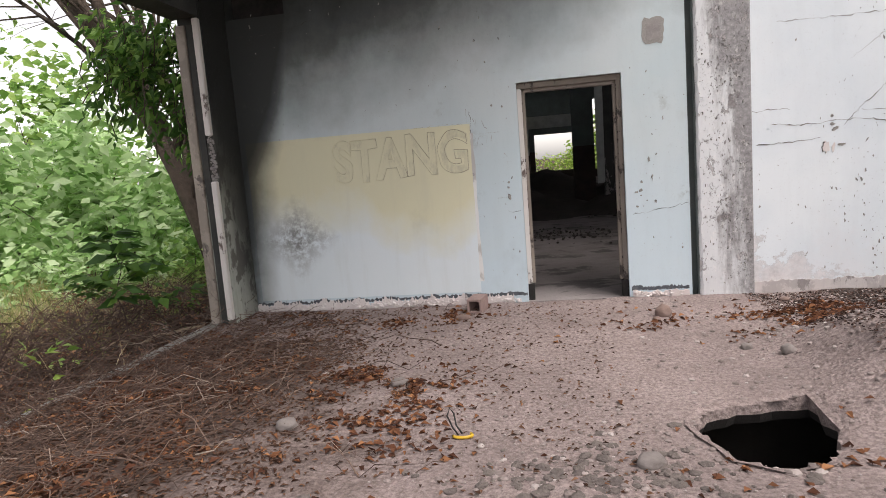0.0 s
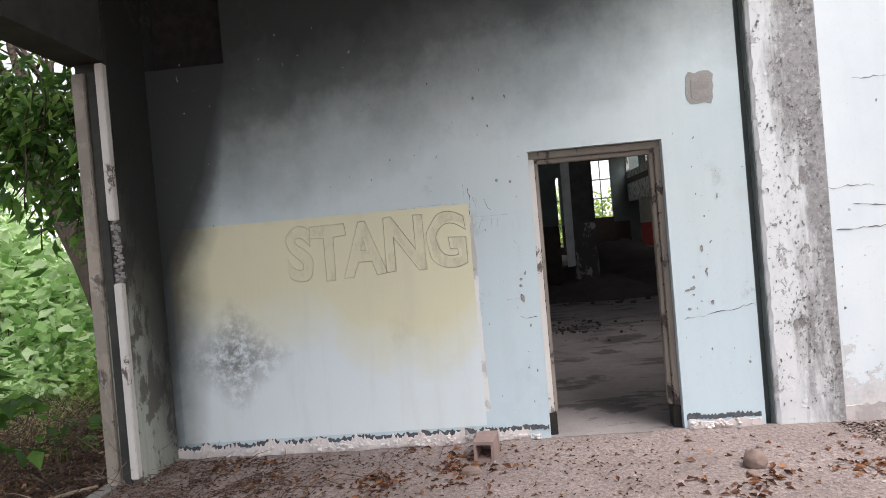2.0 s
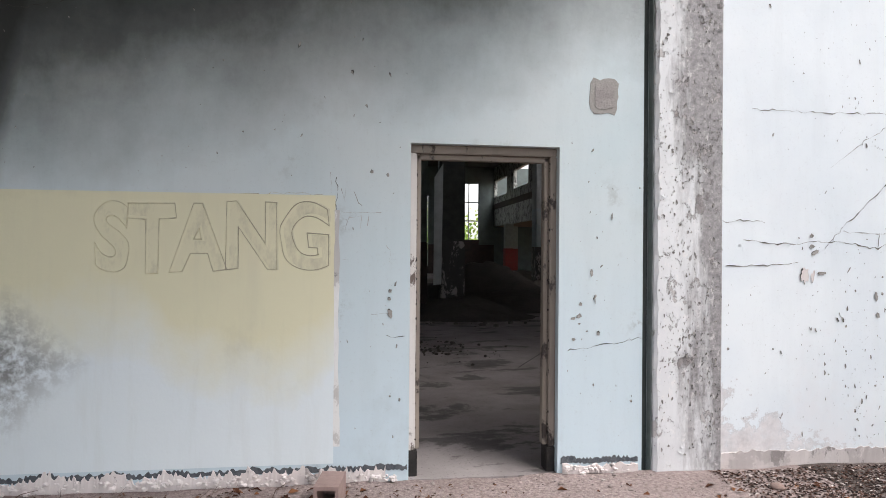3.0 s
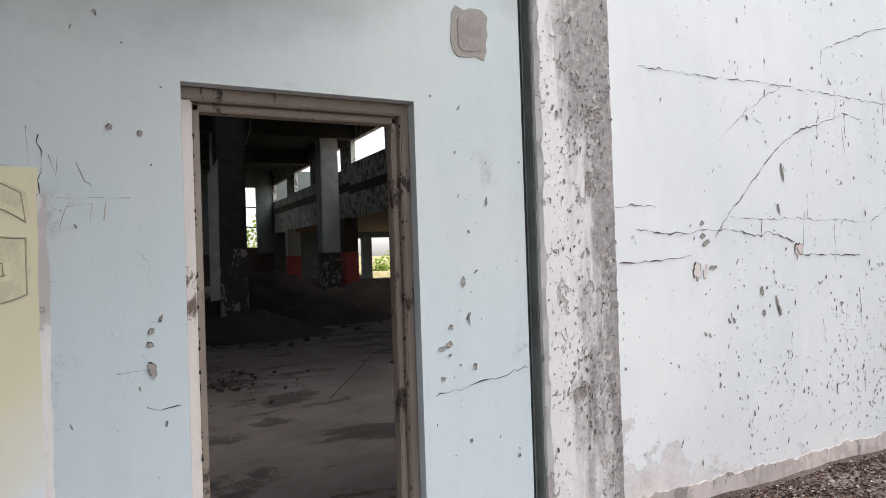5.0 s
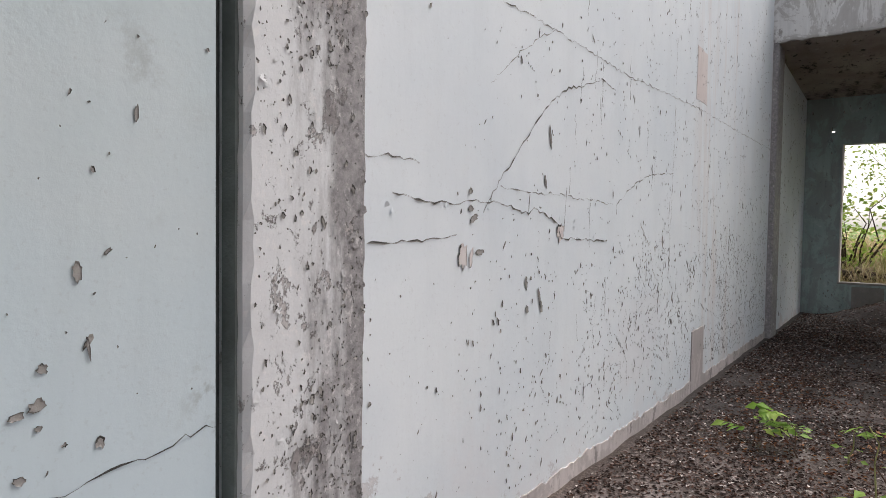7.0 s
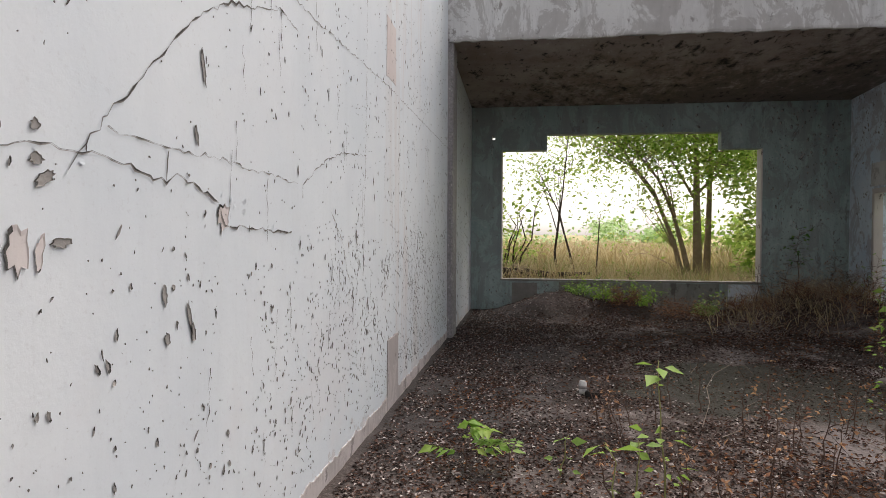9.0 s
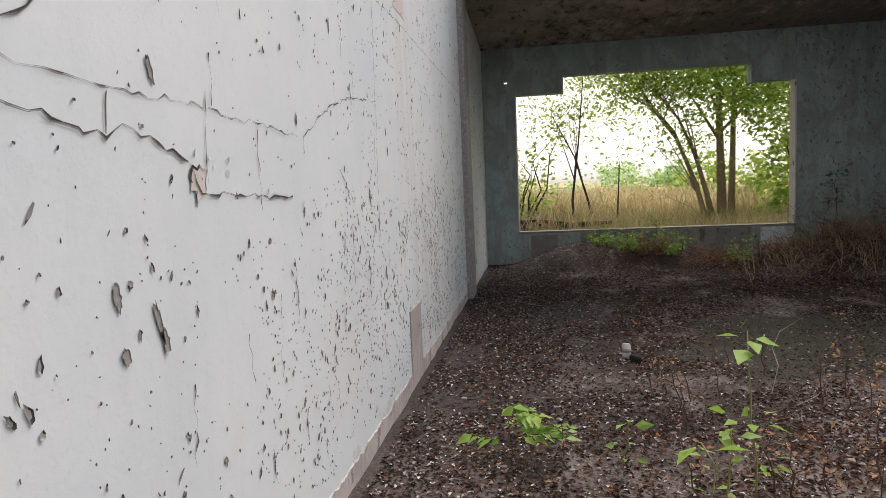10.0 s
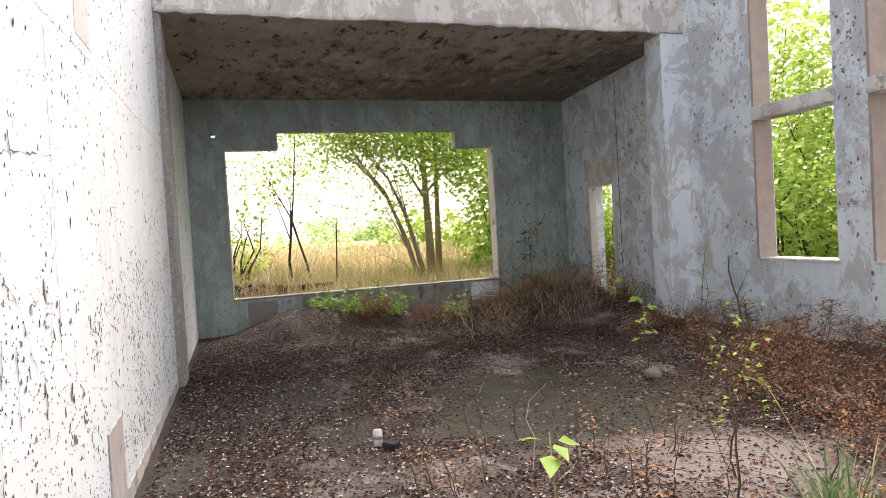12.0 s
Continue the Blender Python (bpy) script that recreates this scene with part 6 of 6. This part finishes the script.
for k, (x, y) in enumerate(((4.5, 3.9), (4.1, 3.2), (5.6, 3.0), (3.6, 3.8), (5.9, 2.9), (4.8, 2.6), (3.2, 3.6))):
    sapling("dry_weed", (x, y), 0.4, 0.15, 8, 0.035, M_red_weed, "withered thin weed on the damp floor", 80 + k, 0.3)

for k in range(20):
    rr = random.Random(900 + k)
    sapling("dry_weed", (rr.uniform(4.0, 6.4), rr.uniform(2.9, 4.7)), rr.uniform(0.22, 0.48), 0.12, 9, 0.03, M_red_weed, "thin withered red stem on the damp floor", 900 + k, 0.35)


def arching_stem(points, leaf_at, size, material, label, seed):
    """A long thin stem bent over in an arc, with a few broad leaves."""
    rr = random.Random(seed)
    x0, y0 = points[0][:2]
    ob = thing("creeper", label, "plant", (x0, y0, floor_z(x0, y0)))
    p = [Vector((x - x0, y - y0, z)) for x, y, z in points]
    path = []
    for i in range(len(p) - 1):
        path += [p[i].lerp(p[i + 1], k / 4) + Vector((rr.gauss(0, 0.006), rr.gauss(0, 0.006), 0.02 * math.sin(math.pi * k / 4))) for k in range(4)]
    path.append(p[-1])
    n = len(path)
    part("stem", Soup().tube(path, [0.006 * (1 - 0.6 * i / n) for i in range(n)], 5), M_green_stem, ob, "", True)
    for u in leaf_at:
        q = path[min(n - 1, int(u * (n - 1)))]
        for _ in range(2):
            part("leaf", leaves([tuple(q)], size, 0.6, 0.5, lean=np.array([(rr.gauss(0, 1), rr.gauss(0, 1), rr.uniform(-0.4, 0.3))])), material, ob)


arching_stem(((9.9, 0.7, 0.1), (9.3, 1.0, 0.62), (8.4, 1.35, 0.55), (7.5, 1.75, 0.22)), (0.5, 0.75, 1.0), 0.12, M_leaf_lime, "long arching creeper with a few bright leaves", 1)
arching_stem(((8.6, 0.3, 0.1), (8.4, 0.4, 0.75), (8.15, 0.55, 1.0), (7.9, 0.75, 0.9)), (0.4, 0.6, 0.8, 1.0), 0.09, M_leaf_lime, "arching creeper beside the window wall", 2)
arching_stem(((6.3, 2.0, 0.02), (5.9, 2.2, 0.3), (5.5, 2.35, 0.34), (5.1, 2.5, 0.1)), (0.7,), 0.05, M_leaf_lime, "bleached bent stem on the bare floor", 3)
tuft = thing("grass_tuft", "grey-green grass tuft with dry tips", "grass", (4.34, 3.10, floor_z(4.34, 3.10)))
rr = random.Random(5)
part("green_blade", blades([(rr.gauss(0, 0.05), rr.gauss(0, 0.05), 0) for _ in range(80)], 0.46, 0.013, 0.42), M_blade, tuft, "green arching blades")
part("dry_blade", blades([(rr.gauss(0, 0.07), rr.gauss(0, 0.07), 0) for _ in range(26)], 0.42, 0.011, 0.8), M_dry_grass, tuft, "bleached dry blades")
bs = Soup()
bs.tube(wiggle((8.1, 0.15, 0.05), (8.55, -0.1, 0.95), 5, 0.02, rr), [0.012, 0.011, 0.01, 0.009, 0.008, 0.006], 6)
bs.tube(wiggle((8.3, 0.03, 0.5), (8.2, -0.05, 0.8), 3, 0.02, rr), [0.006, 0.005, 0.004, 0.003], 5)
tagged(part("dead_branch", bs, M_bark), "dark dead branch leaning on the blue wall", "branch")
bs = Soup()
bs.tube(wiggle((6.6, 0.9, 0.12), (8.0, 0.75, 0.16), 6, 0.015, rr), [0.03, 0.028, 0.027, 0.025, 0.022, 0.018, 0.012], 7)
tagged(part("dead_branch", bs, M_bark), "fallen branch among withered weeds", "branch")


def tree(name, at, path, radius, limbs, crown, n_leaf, size, leaf_m, bark_m, label, seed, droop=0.3):
    """Trunk along a path, forked limbs, and leaf clumps round the limb ends."""
    rr = random.Random(seed)
    ob = thing(name, label, "tree", at)
    s = Soup()
    pts = [Vector(p) for p in path]
    n = len(pts)
    s.tube(pts, [radius * (1 - 0.75 * i / (n - 1)) for i in range(n)], 10)
    ends = []
    for k in range(limbs):
        u = rr.uniform(0.35, 1.0)
        i = min(n - 2, int(u * (n - 1)))
        p = pts[i].lerp(pts[i + 1], u * (n - 1) - i)
        r = radius * (1 - 0.75 * u) * 0.55
        c = Vector(crown[:3]) + Vector([rr.gauss(0, 0.5) * v for v in crown[3:]])
        mid_ = p.lerp(c, 0.5) + Vector((rr.gauss(0, 0.2), rr.gauss(0, 0.2), rr.uniform(0, 0.4)))
        s.tube([p, p.lerp(mid_, 0.5), mid_, mid_.lerp(c, 0.6), c], [r, r * 0.8, r * 0.55, r * 0.35, r * 0.12], 6)
        ends += [c, mid_.lerp(c, 0.5)]
        for _ in range(4):
            q = c + Vector((rr.gauss(0, 0.5), rr.gauss(0, 0.5), rr.gauss(0.1, 0.4)))
            b = mid_.lerp(c, rr.uniform(0.2, 0.9))
            s.tube([b, b.lerp(q, 0.5) + Vector((0, 0, 0.05)), q], [r * 0.3, r * 0.2, r * 0.07], 4)
            ends.append(q)
    part("trunk", s, bark_m, ob, "", True)
    if n_leaf:
        g = np.array([tuple(e) for e in ends])
        idx = rng.integers(0, len(g), n_leaf)
        p = g[idx] + rng.normal(0, 1, (n_leaf, 3)) * np.array([0.34, 0.34, 0.22])
        part("crown", leaves(p, size, 0.42, 0.2, droop), leaf_m, ob)
    return ob


def bush(name, at, rx, ry, rz, count, size, material, label, seed, twig=10):
    """A shrub: stems from the ground, leaf clumps on them, ragged outline."""
    rr = random.Random(seed)
    ob = thing(name, label, "bush", at)
    s = Soup()
    ends = []
    for k in range(twig):
        a, rad = rr.uniform(0, 6.283), rr.uniform(0.2, 1.0) ** 0.6
        e = Vector((rx * rad * math.cos(a), ry * rad * math.sin(a), rz * rr.uniform(0.25, 1.0) * (1.15 - 0.5 * rad)))
        s.tube(wiggle((e.x * 0.15, e.y * 0.15, -0.1), e, 4, 0.06, rr), [g * min(1.0, 0.12 + 0.3 * rz) for g in (0.03, 0.024, 0.018, 0.012, 0.005)], 5)
        ends += [e] * 2 + [Vector((e.x * rr.uniform(0.6, 1), e.y * rr.uniform(0.6, 1), e.z * rr.uniform(0.1, 0.9))) for _ in range(3)]
    tagged(part("wood", s, M_twig if rz < 0.7 else M_bark, ob, "", True), kind="stuff")
    g = np.array([tuple(e) for e in ends])
    p = g[rng.integers(0, len(g), count)] + rng.normal(0, 1, (count, 3)) * np.array([rx, ry, rz * 0.8]) * 0.13
    p[:, 2] = np.abs(p[:, 2])
    part("foliage", leaves(p, size, 0.6, 0.35, 0.35), material, ob)
    return ob



for x, y, r, h, m, seed in LOW:
    withered = m is M_red_weed
    bush("dry_weed" if withered else "weed", (x, y, floor_z(x, y)), r, r, h, 1700 if withered else 330, 0.026 if withered else 0.055, m, "low withered red-brown weed patch on the floor" if withered else "leafy green weed clump below the far opening", seed, 26 if withered else 12)
for k, (x, y, r, h) in enumerate(((-4.5, 4.5, 0.7, 0.5), (-5.2, 5.4, 0.8, 0.6), (-4.5, 6.2, 0.6, 0.55), (-4.3, 3.5, 0.6, 0.4), (-5.8, 6.8, 0.8, 0.7))):
    bush("dry_weed", (x, y, -0.4), r, r, h, 900, 0.045, M_red_weed, "rust-brown withered weeds beside the slab", 700 + k, 40)
# garden to the west
tree("leaning_tree", (-5.2, 9.0, -0.35), [(0, 0, 0), (-0.35, 0, 1.2), (-0.65, 0.02, 2.0), (-1.1, 0.03, 3.0), (-1.5, 0.05, 3.95), (-2.4, 0.1, 5.3), (-3.4, 0.2, 6.3)], 0.2, 20, (-2.2, 0.4, 5.6, 2.6, 1.6, 1.0), 700, 0.15, M_leaf, M_bark, "leaning tree trunk with bare thin branches", 3)
tree("leaning_tree", (-6.55, 9.02, 3.3), [(0, 0, 0), (-0.25, -0.05, 1.0), (-0.55, -0.1, 2.2), (-0.8, -0.1, 3.4)], 0.11, 14, (-0.9, 0.2, 2.6, 1.8, 1.4, 0.9), 350, 0.14, M_leaf, M_bark, "second limb of the leaning tree", 4)
tree("bare_tree", (-6.6, 11.0, -0.3), [(0, 0, 0), (-0.2, 0, 2.0), (-0.6, 0.1, 4.0), (-1.5, 0.2, 5.6)], 0.14, 22, (-1.8, 0.0, 6.2, 3.2, 2.0, 1.0), 350, 0.14, M_leaf, M_bark, "tall tree with thin spreading branches", 9)
v = thing("climbing_vine", "dark vine leaves hanging beside the end column", "vine", (-3.95, 6.25, 0))
rr = random.Random(6)
s = Soup()
lp, ld = [], []
for k in range(56):
    x, y = rr.uniform(-0.85, 0.25), rr.uniform(-0.3, 0.5)
    z1 = rr.uniform(2.6, 3.25)
    z0 = z1 - rr.uniform(0.3, 1.0) - (0.9 if x > -0.25 else 0.0) * rr.random()
    pts = wiggle((x, y, z1), (x + rr.uniform(-0.25, 0.2), y + rr.uniform(-0.2, 0.2), z0), 6, 0.05, rr)
    s.tube(pts, [0.006] * 7, 4)
    for _ in range(26):
        q = rr.choice(pts)
        lp.append((q.x + rr.gauss(0, 0.06), q.y + rr.gauss(0, 0.06), q.z + rr.gauss(0, 0.07)))
        ld.append((rr.gauss(-0.2, 0.6), rr.gauss(-0.2, 0.6), rr.uniform(-1.2, 0.15)))
s.tube(wiggle((0.25, -0.1, -0.4), (0.2, 0.0, 3.1), 8, 0.02, rr), [0.02] * 9, 6)
part("wood", s, M_bark, v, "", True)
part("foliage", leaves(lp, 0.16, 0.34, 0.1, lean=np.array(ld)), M_leaf_dark, v)
# Upper leaves doubled in a brighter green that paints the light on them.
lit = [i for i, q in enumerate(lp) if q[2] > 2.35 and i % 3 == 0]
part("lit_foliage", leaves([(lp[i][0] + 0.03, lp[i][1] - 0.04, lp[i][2] + 0.03) for i in lit], 0.15, 0.34, 0.1, lean=np.array([ld[i] for i in lit])), M_leaf, v, "bright green leaves, light put into their colour")
sapling("young_tree", (-4.4, 5.5, -0.35), 1.35, 0.6, 20, 0.2, M_leaf_dark, "young tree with feathered dark green leaves", 91, 0.05, True, M_bark)
sapling("young_tree", (-4.25, 4.3, -0.35), 0.6, 0.25, 9, 0.10, M_leaf, "low green seedling by the slab edge", 92)
sapling("young_tree", (-3.85, 3.7, -0.35), 0.65, 0.2, 7, 0.09, M_leaf_lime, "low green seedling by the slab edge", 93)
sapling("young_tree", (-4.7, 6.9, -0.35), 0.5, 0.4, 30, 0.16, M_leaf_dark, "dark low shrub behind the column", 94)
k = 0
for x, y, rx, rz, cnt, m, sz in (
    (-8.5, 11.0, 1.9, 2.6, 1900, M_leaf_pale, 0.28), (-6.2, 12.6, 1.8, 2.4, 1800, M_leaf_pale, 0.28), (-11.5, 10.0, 2.2, 3.4, 3200, M_leaf_pale, 0.30),
    (-9.8, 14.5, 2.6, 4.6, 4200, M_leaf_pale, 0.35), (-6.5, 16.5, 2.6, 3.8, 3000, M_leaf, 0.26), (-14.0, 13.5, 3.0, 5.0, 6000, M_leaf_pale, 0.28),
    (-7.2, 8.6, 1.2, 1.2, 1300, M_leaf_pale, 0.17), (-9.0, 7.2, 1.5, 1.3, 1400, M_leaf_pale, 0.18), (-5.7, 9.8, 1.2, 1.3, 1500, M_leaf, 0.13),
    (-12.0, 6.0, 2.0, 2.4, 2000, M_leaf_pale, 0.2), (-16.0, 9.0, 3.0, 4.0, 2600, M_leaf, 0.3), (-12.0, 20.0, 4.0, 6.5, 3200, M_leaf, 0.36), (-18.0, 18.0, 4.0, 6.5, 3000, M_leaf, 0.4),
    (-6.0, 22.0, 3.5, 6.0, 2800, M_leaf, 0.36)):
    k += 1
    bush("bush", (x, y, -0.35), rx, rx, rz, cnt, sz, m, "dense pale green bush in the overgrown garden", k, 14)
pts = [(x, y, outdoors(x, y)) for x, y in ((rng.uniform(-9, -3.75), rng.uniform(1.5, 9)) for _ in range(6000)) if x < -5.4 + 0.8 * fbm(x, y, 0.8, 3) or rng.random() < 0.04]
tagged(part("dry_grass", blades(pts, 0.46, 0.012, 0.5), M_dry_grass), "dry yellow grass in the overgrown garden", "grass", "", "stuff")
pts = [(x, y, outdoors(x, y)) for x, y in ((rng.uniform(-12, -5), rng.uniform(5.5, 14)) for _ in range(6000))]
tagged(part("green_grass", blades(pts, 0.5, 0.016, 0.5), M_grass), "green undergrowth in the garden", "grass", "", "stuff")
pts = [(x, y, outdoors(x, y) + 0.02) for x, y in ((rng.uniform(-7.5, -3.66), rng.uniform(-1, 7.5)) for _ in range(15000))]
tagged(part("leaf_litter", leaves(pts, 0.075, 0.5, 0.45, 0, 0.7), M_brown_leaf), "fallen brown leaves on the garden earth", "leaf litter", "", "stuff")

# field to the east
pts = []
while len(pts) < 26000:
    x = X_E + 0.4 + rng.random() ** 1.7 * 30
    y = rng.uniform(-8, 14) * (0.5 + (x - X_E) / 30)
    pts.append((x, y + 2.0, outdoors(x, y + 2.0)))
near_pts = [p for p in pts if p[0] < 17]
far_pts = [p for p in pts if p[0] >= 17]
tagged(part("dry_grass", blades(near_pts, 0.62, 0.012, 0.45), M_dry_grass), "tall dry grass outside the opening", "grass", "", "stuff")
tagged(part("dry_grass", blades(far_pts, 0.85, 0.04, 0.45), M_dry_grass), "dry grass field", "grass", "", "stuff")
pts = [(x, y, outdoors(x, y)) for x, y in ((rng.uniform(13.2, 20), rng.uniform(-3, 7)) for _ in range(5000))]
tagged(part("green_grass", blades(pts, 0.5, 0.014, 0.5), M_grass), "green grass outside the opening", "grass", "", "stuff")

tree("field_tree", (16.6, 1.27, 0.2), [(0, 0, 0), (0.05, 0.02, 1.5), (0.1, 0.05, 3.2), (0.2, 0.1, 5.5)], 0.115, 13, (0.2, -0.4, 3.6, 1.6, 1.7, 1.2), 8000, 0.14, M_leaf_sun, M_bark_pale, "slender tree with bright green leaves", 21)
tree("field_tree", (16.8, 1.52, 0.2), [(0, 0, 0), (0.0, 0.25, 1.0), (0.1, 0.7, 2.2), (0.1, 1.5, 3.3), (0.2, 2.6, 3.9)], 0.065, 14, (0.2, 1.6, 3.9, 1.4, 1.5, 0.7), 4800, 0.13, M_leaf_sun, M_bark_pale, "leaning tree beside the straight one", 22)
tree("field_tree", (17.0, 0.98, 0.2), [(0, 0, 0), (0.05, -0.05, 1.5), (0.1, -0.1, 3.2), (0.2, -0.3, 5.5)], 0.09, 10, (0.2, -0.8, 3.2, 1.4, 1.2, 1.2), 3600, 0.15, M_leaf_sun, M_bark_pale, "slender tree with bright green leaves", 23)
tree("field_tree", (15.2, 4.55, 0.2), [(0, 0, 0), (0, 0.05, 0.8), (0.05, -0.1, 2.0), (0.1, -0.25, 3.6)], 0.035, 6, (0, -0.1, 3.0, 0.8, 1.0, 0.8), 650, 0.11, M_leaf_sun, M_bark, "thin young tree with few leaves", 24)
tree("field_tree", (15.0, 4.1, 0.2), [(0, 0, 0), (0, 0.2, 0.8), (0.05, 0.45, 1.7), (0.1, 0.9, 2.6)], 0.03, 5, (0, 0.9, 2.6, 0.8, 0.9, 0.6), 520, 0.10, M_leaf_sun, M_bark, "thin young tree with few leaves", 25)
tree("field_tree", (14.6, 3.75, 0.2), [(0, 0, 0), (0, 0.02, 0.5), (0.0, -0.02, 1.2), (0.02, -0.05, 1.6)], 0.022, 2, (0, 0, 1.5, 0.3, 0.3, 0.3), 20, 0.1, M_leaf_sun, M_bark, "thin bare stem standing in dry grass", 26)
for k, (x, y, r, h, c, m, sz) in enumerate(((16.2, -0.9, 1.2, 3.4, 2600, M_leaf_sun, 0.18), (19.5, -2.2, 1.8, 4.0, 2200, M_leaf_sun, 0.24), (17.5, 5.9, 0.9, 1.0, 700, M_leaf_sun, 0.15), (26, -1.0, 2.0, 2.4, 1500, M_leaf_sun, 0.28), (16.4, 5.7, 1.1, 3.4, 900, M_leaf_sun, 0.13), (15.6, 6.6, 0.8, 2.2, 600, M_leaf_sun, 0.12), (30, 3.6, 2.4, 1.6, 900, M_leaf_pale, 0.2), (34, 9.0, 3.0, 2.4, 1200, M_leaf_pale, 0.26), (120, 30.0, 9, 4.0, 1500, M_leaf_pale, 0.9), (120, -14.0, 10, 5.0, 1500, M_leaf_pale, 0.9))):
    bush("bush", (x, y, 0.2), r, r, h, c, sz, m, "sunlit green bush beyond the far opening", 100 + k, 14)

bush("dry_weed", (11.6, -1.5, -0.1), 0.5, 0.5, 2.2, 900, 0.07, M_brown_leaf, "withered brown shrub outside the narrow door", 190, 14)
bush("dry_weed", (13.0, -1.05, -0.1), 0.5, 0.4, 1.3, 1400, 0.06, M_brown_leaf, "withered brown shrub outside the narrow door", 191, 16)
bush("bush", (14.9, -2.4, -0.1), 1.1, 0.9, 3.4, 3000, 0.12, M_leaf_sun, "sunlit green bush outside the narrow door", 192, 14)
bush("bush", (19.0, -5.2, -0.1), 2.0, 1.6, 5.0, 3000, 0.2, M_leaf_sun, "sunlit green bush outside the narrow door", 193, 14)
tree("leaning_tree", (13.5, -1.45, -0.1), [(0, 0, 0), (0.05, 0.1, 1.0), (0.0, 0.05, 2.0), (0.1, -0.1, 3.0)], 0.07, 6, (0.1, 0.0, 2.6, 0.6, 0.6, 0.5), 300, 0.09, M_leaf_sun, M_bark, "crooked dead stem outside the narrow door", 194)
for k, path in enumerate(([(0, 0, 0), (0, 0.18, 0.8), (0.05, 0.42, 1.7), (0.1, 0.75, 2.5), (0.15, 1.3, 3.2)], [(0, 0.05, 0), (0.05, 0.3, 0.7), (0.05, 0.7, 1.5), (0.1, 1.0, 2.1)], [(0, 0.1, 0), (0.0, 0.5, 0.5), (0.0, 1.0, 0.75), (0.0, 1.5, 0.7)])):
    tree("field_tree", (16.75, 1.38, 0.2), path, (0.07, 0.03, 0.018)[k], (9, 6, 2)[k], (path[-1][0], path[-1][1] + 0.1, path[-1][2] + 0.1, 0.8, 1.1, 0.5), (1500, 900, 60)[k], 0.12, M_leaf_sun, M_bark_pale, "stem fanned out from the foot of the field tree", 195 + k)
# greenery outside the south windows and by the narrow door
for k, (x, y, r, h, c, m, sz) in enumerate(((10.0, -3.0, 1.4, 3.6, 4200, M_leaf_sun, 0.13), (9.4, -4.4, 1.7, 6.0, 4600, M_leaf_sun, 0.15), (12.4, -4.6, 1.9, 6.6, 7000, M_leaf_sun, 0.15), (8.0, -3.4, 1.4, 2.6, 2000, M_leaf_sun, 0.16), (14.5, -6.2, 2.4, 7.5, 6000, M_leaf_sun, 0.2), (11.0, -7.0, 2.4, 6.5, 3000, M_leaf, 0.25), (6.0, -6.0, 2.0, 3.5, 1600, M_leaf, 0.25), (17.5, -7.0, 3.0, 7.0, 2600, M_leaf, 0.3))):
    bush("bush", (x, y, -0.15), r, r, h, c, sz, m, "sunlit green bush outside the tall windows", 130 + k, 14)
pts = [(x, y, outdoors(x, y)) for x, y in ((rng.uniform(6, 14), rng.uniform(-5, -0.6)) for _ in range(3000))]
tagged(part("dry_grass", blades(pts, 0.8, 0.014, 0.45), M_dry_grass), "tall dry grass outside the tall windows", "grass", "", "stuff")
bush("bush", (0.0, 49.5, -0.3), 2.5, 1.5, 2.6, 2000, 0.25, M_leaf_sun, "sunlit bush beyond the far exit of the hall", 150)
bush("bush", (5.0, 51.0, -0.3), 4.0, 2.0, 6.5, 2600, 0.4, M_leaf_sun, "sunlit trees beyond the hall windows", 151)
bush("bush", (15.5, 50.0, -0.3), 3.0, 1.5, 3.0, 1800, 0.3, M_leaf_sun, "sunlit bush beyond the hall aisle", 152)
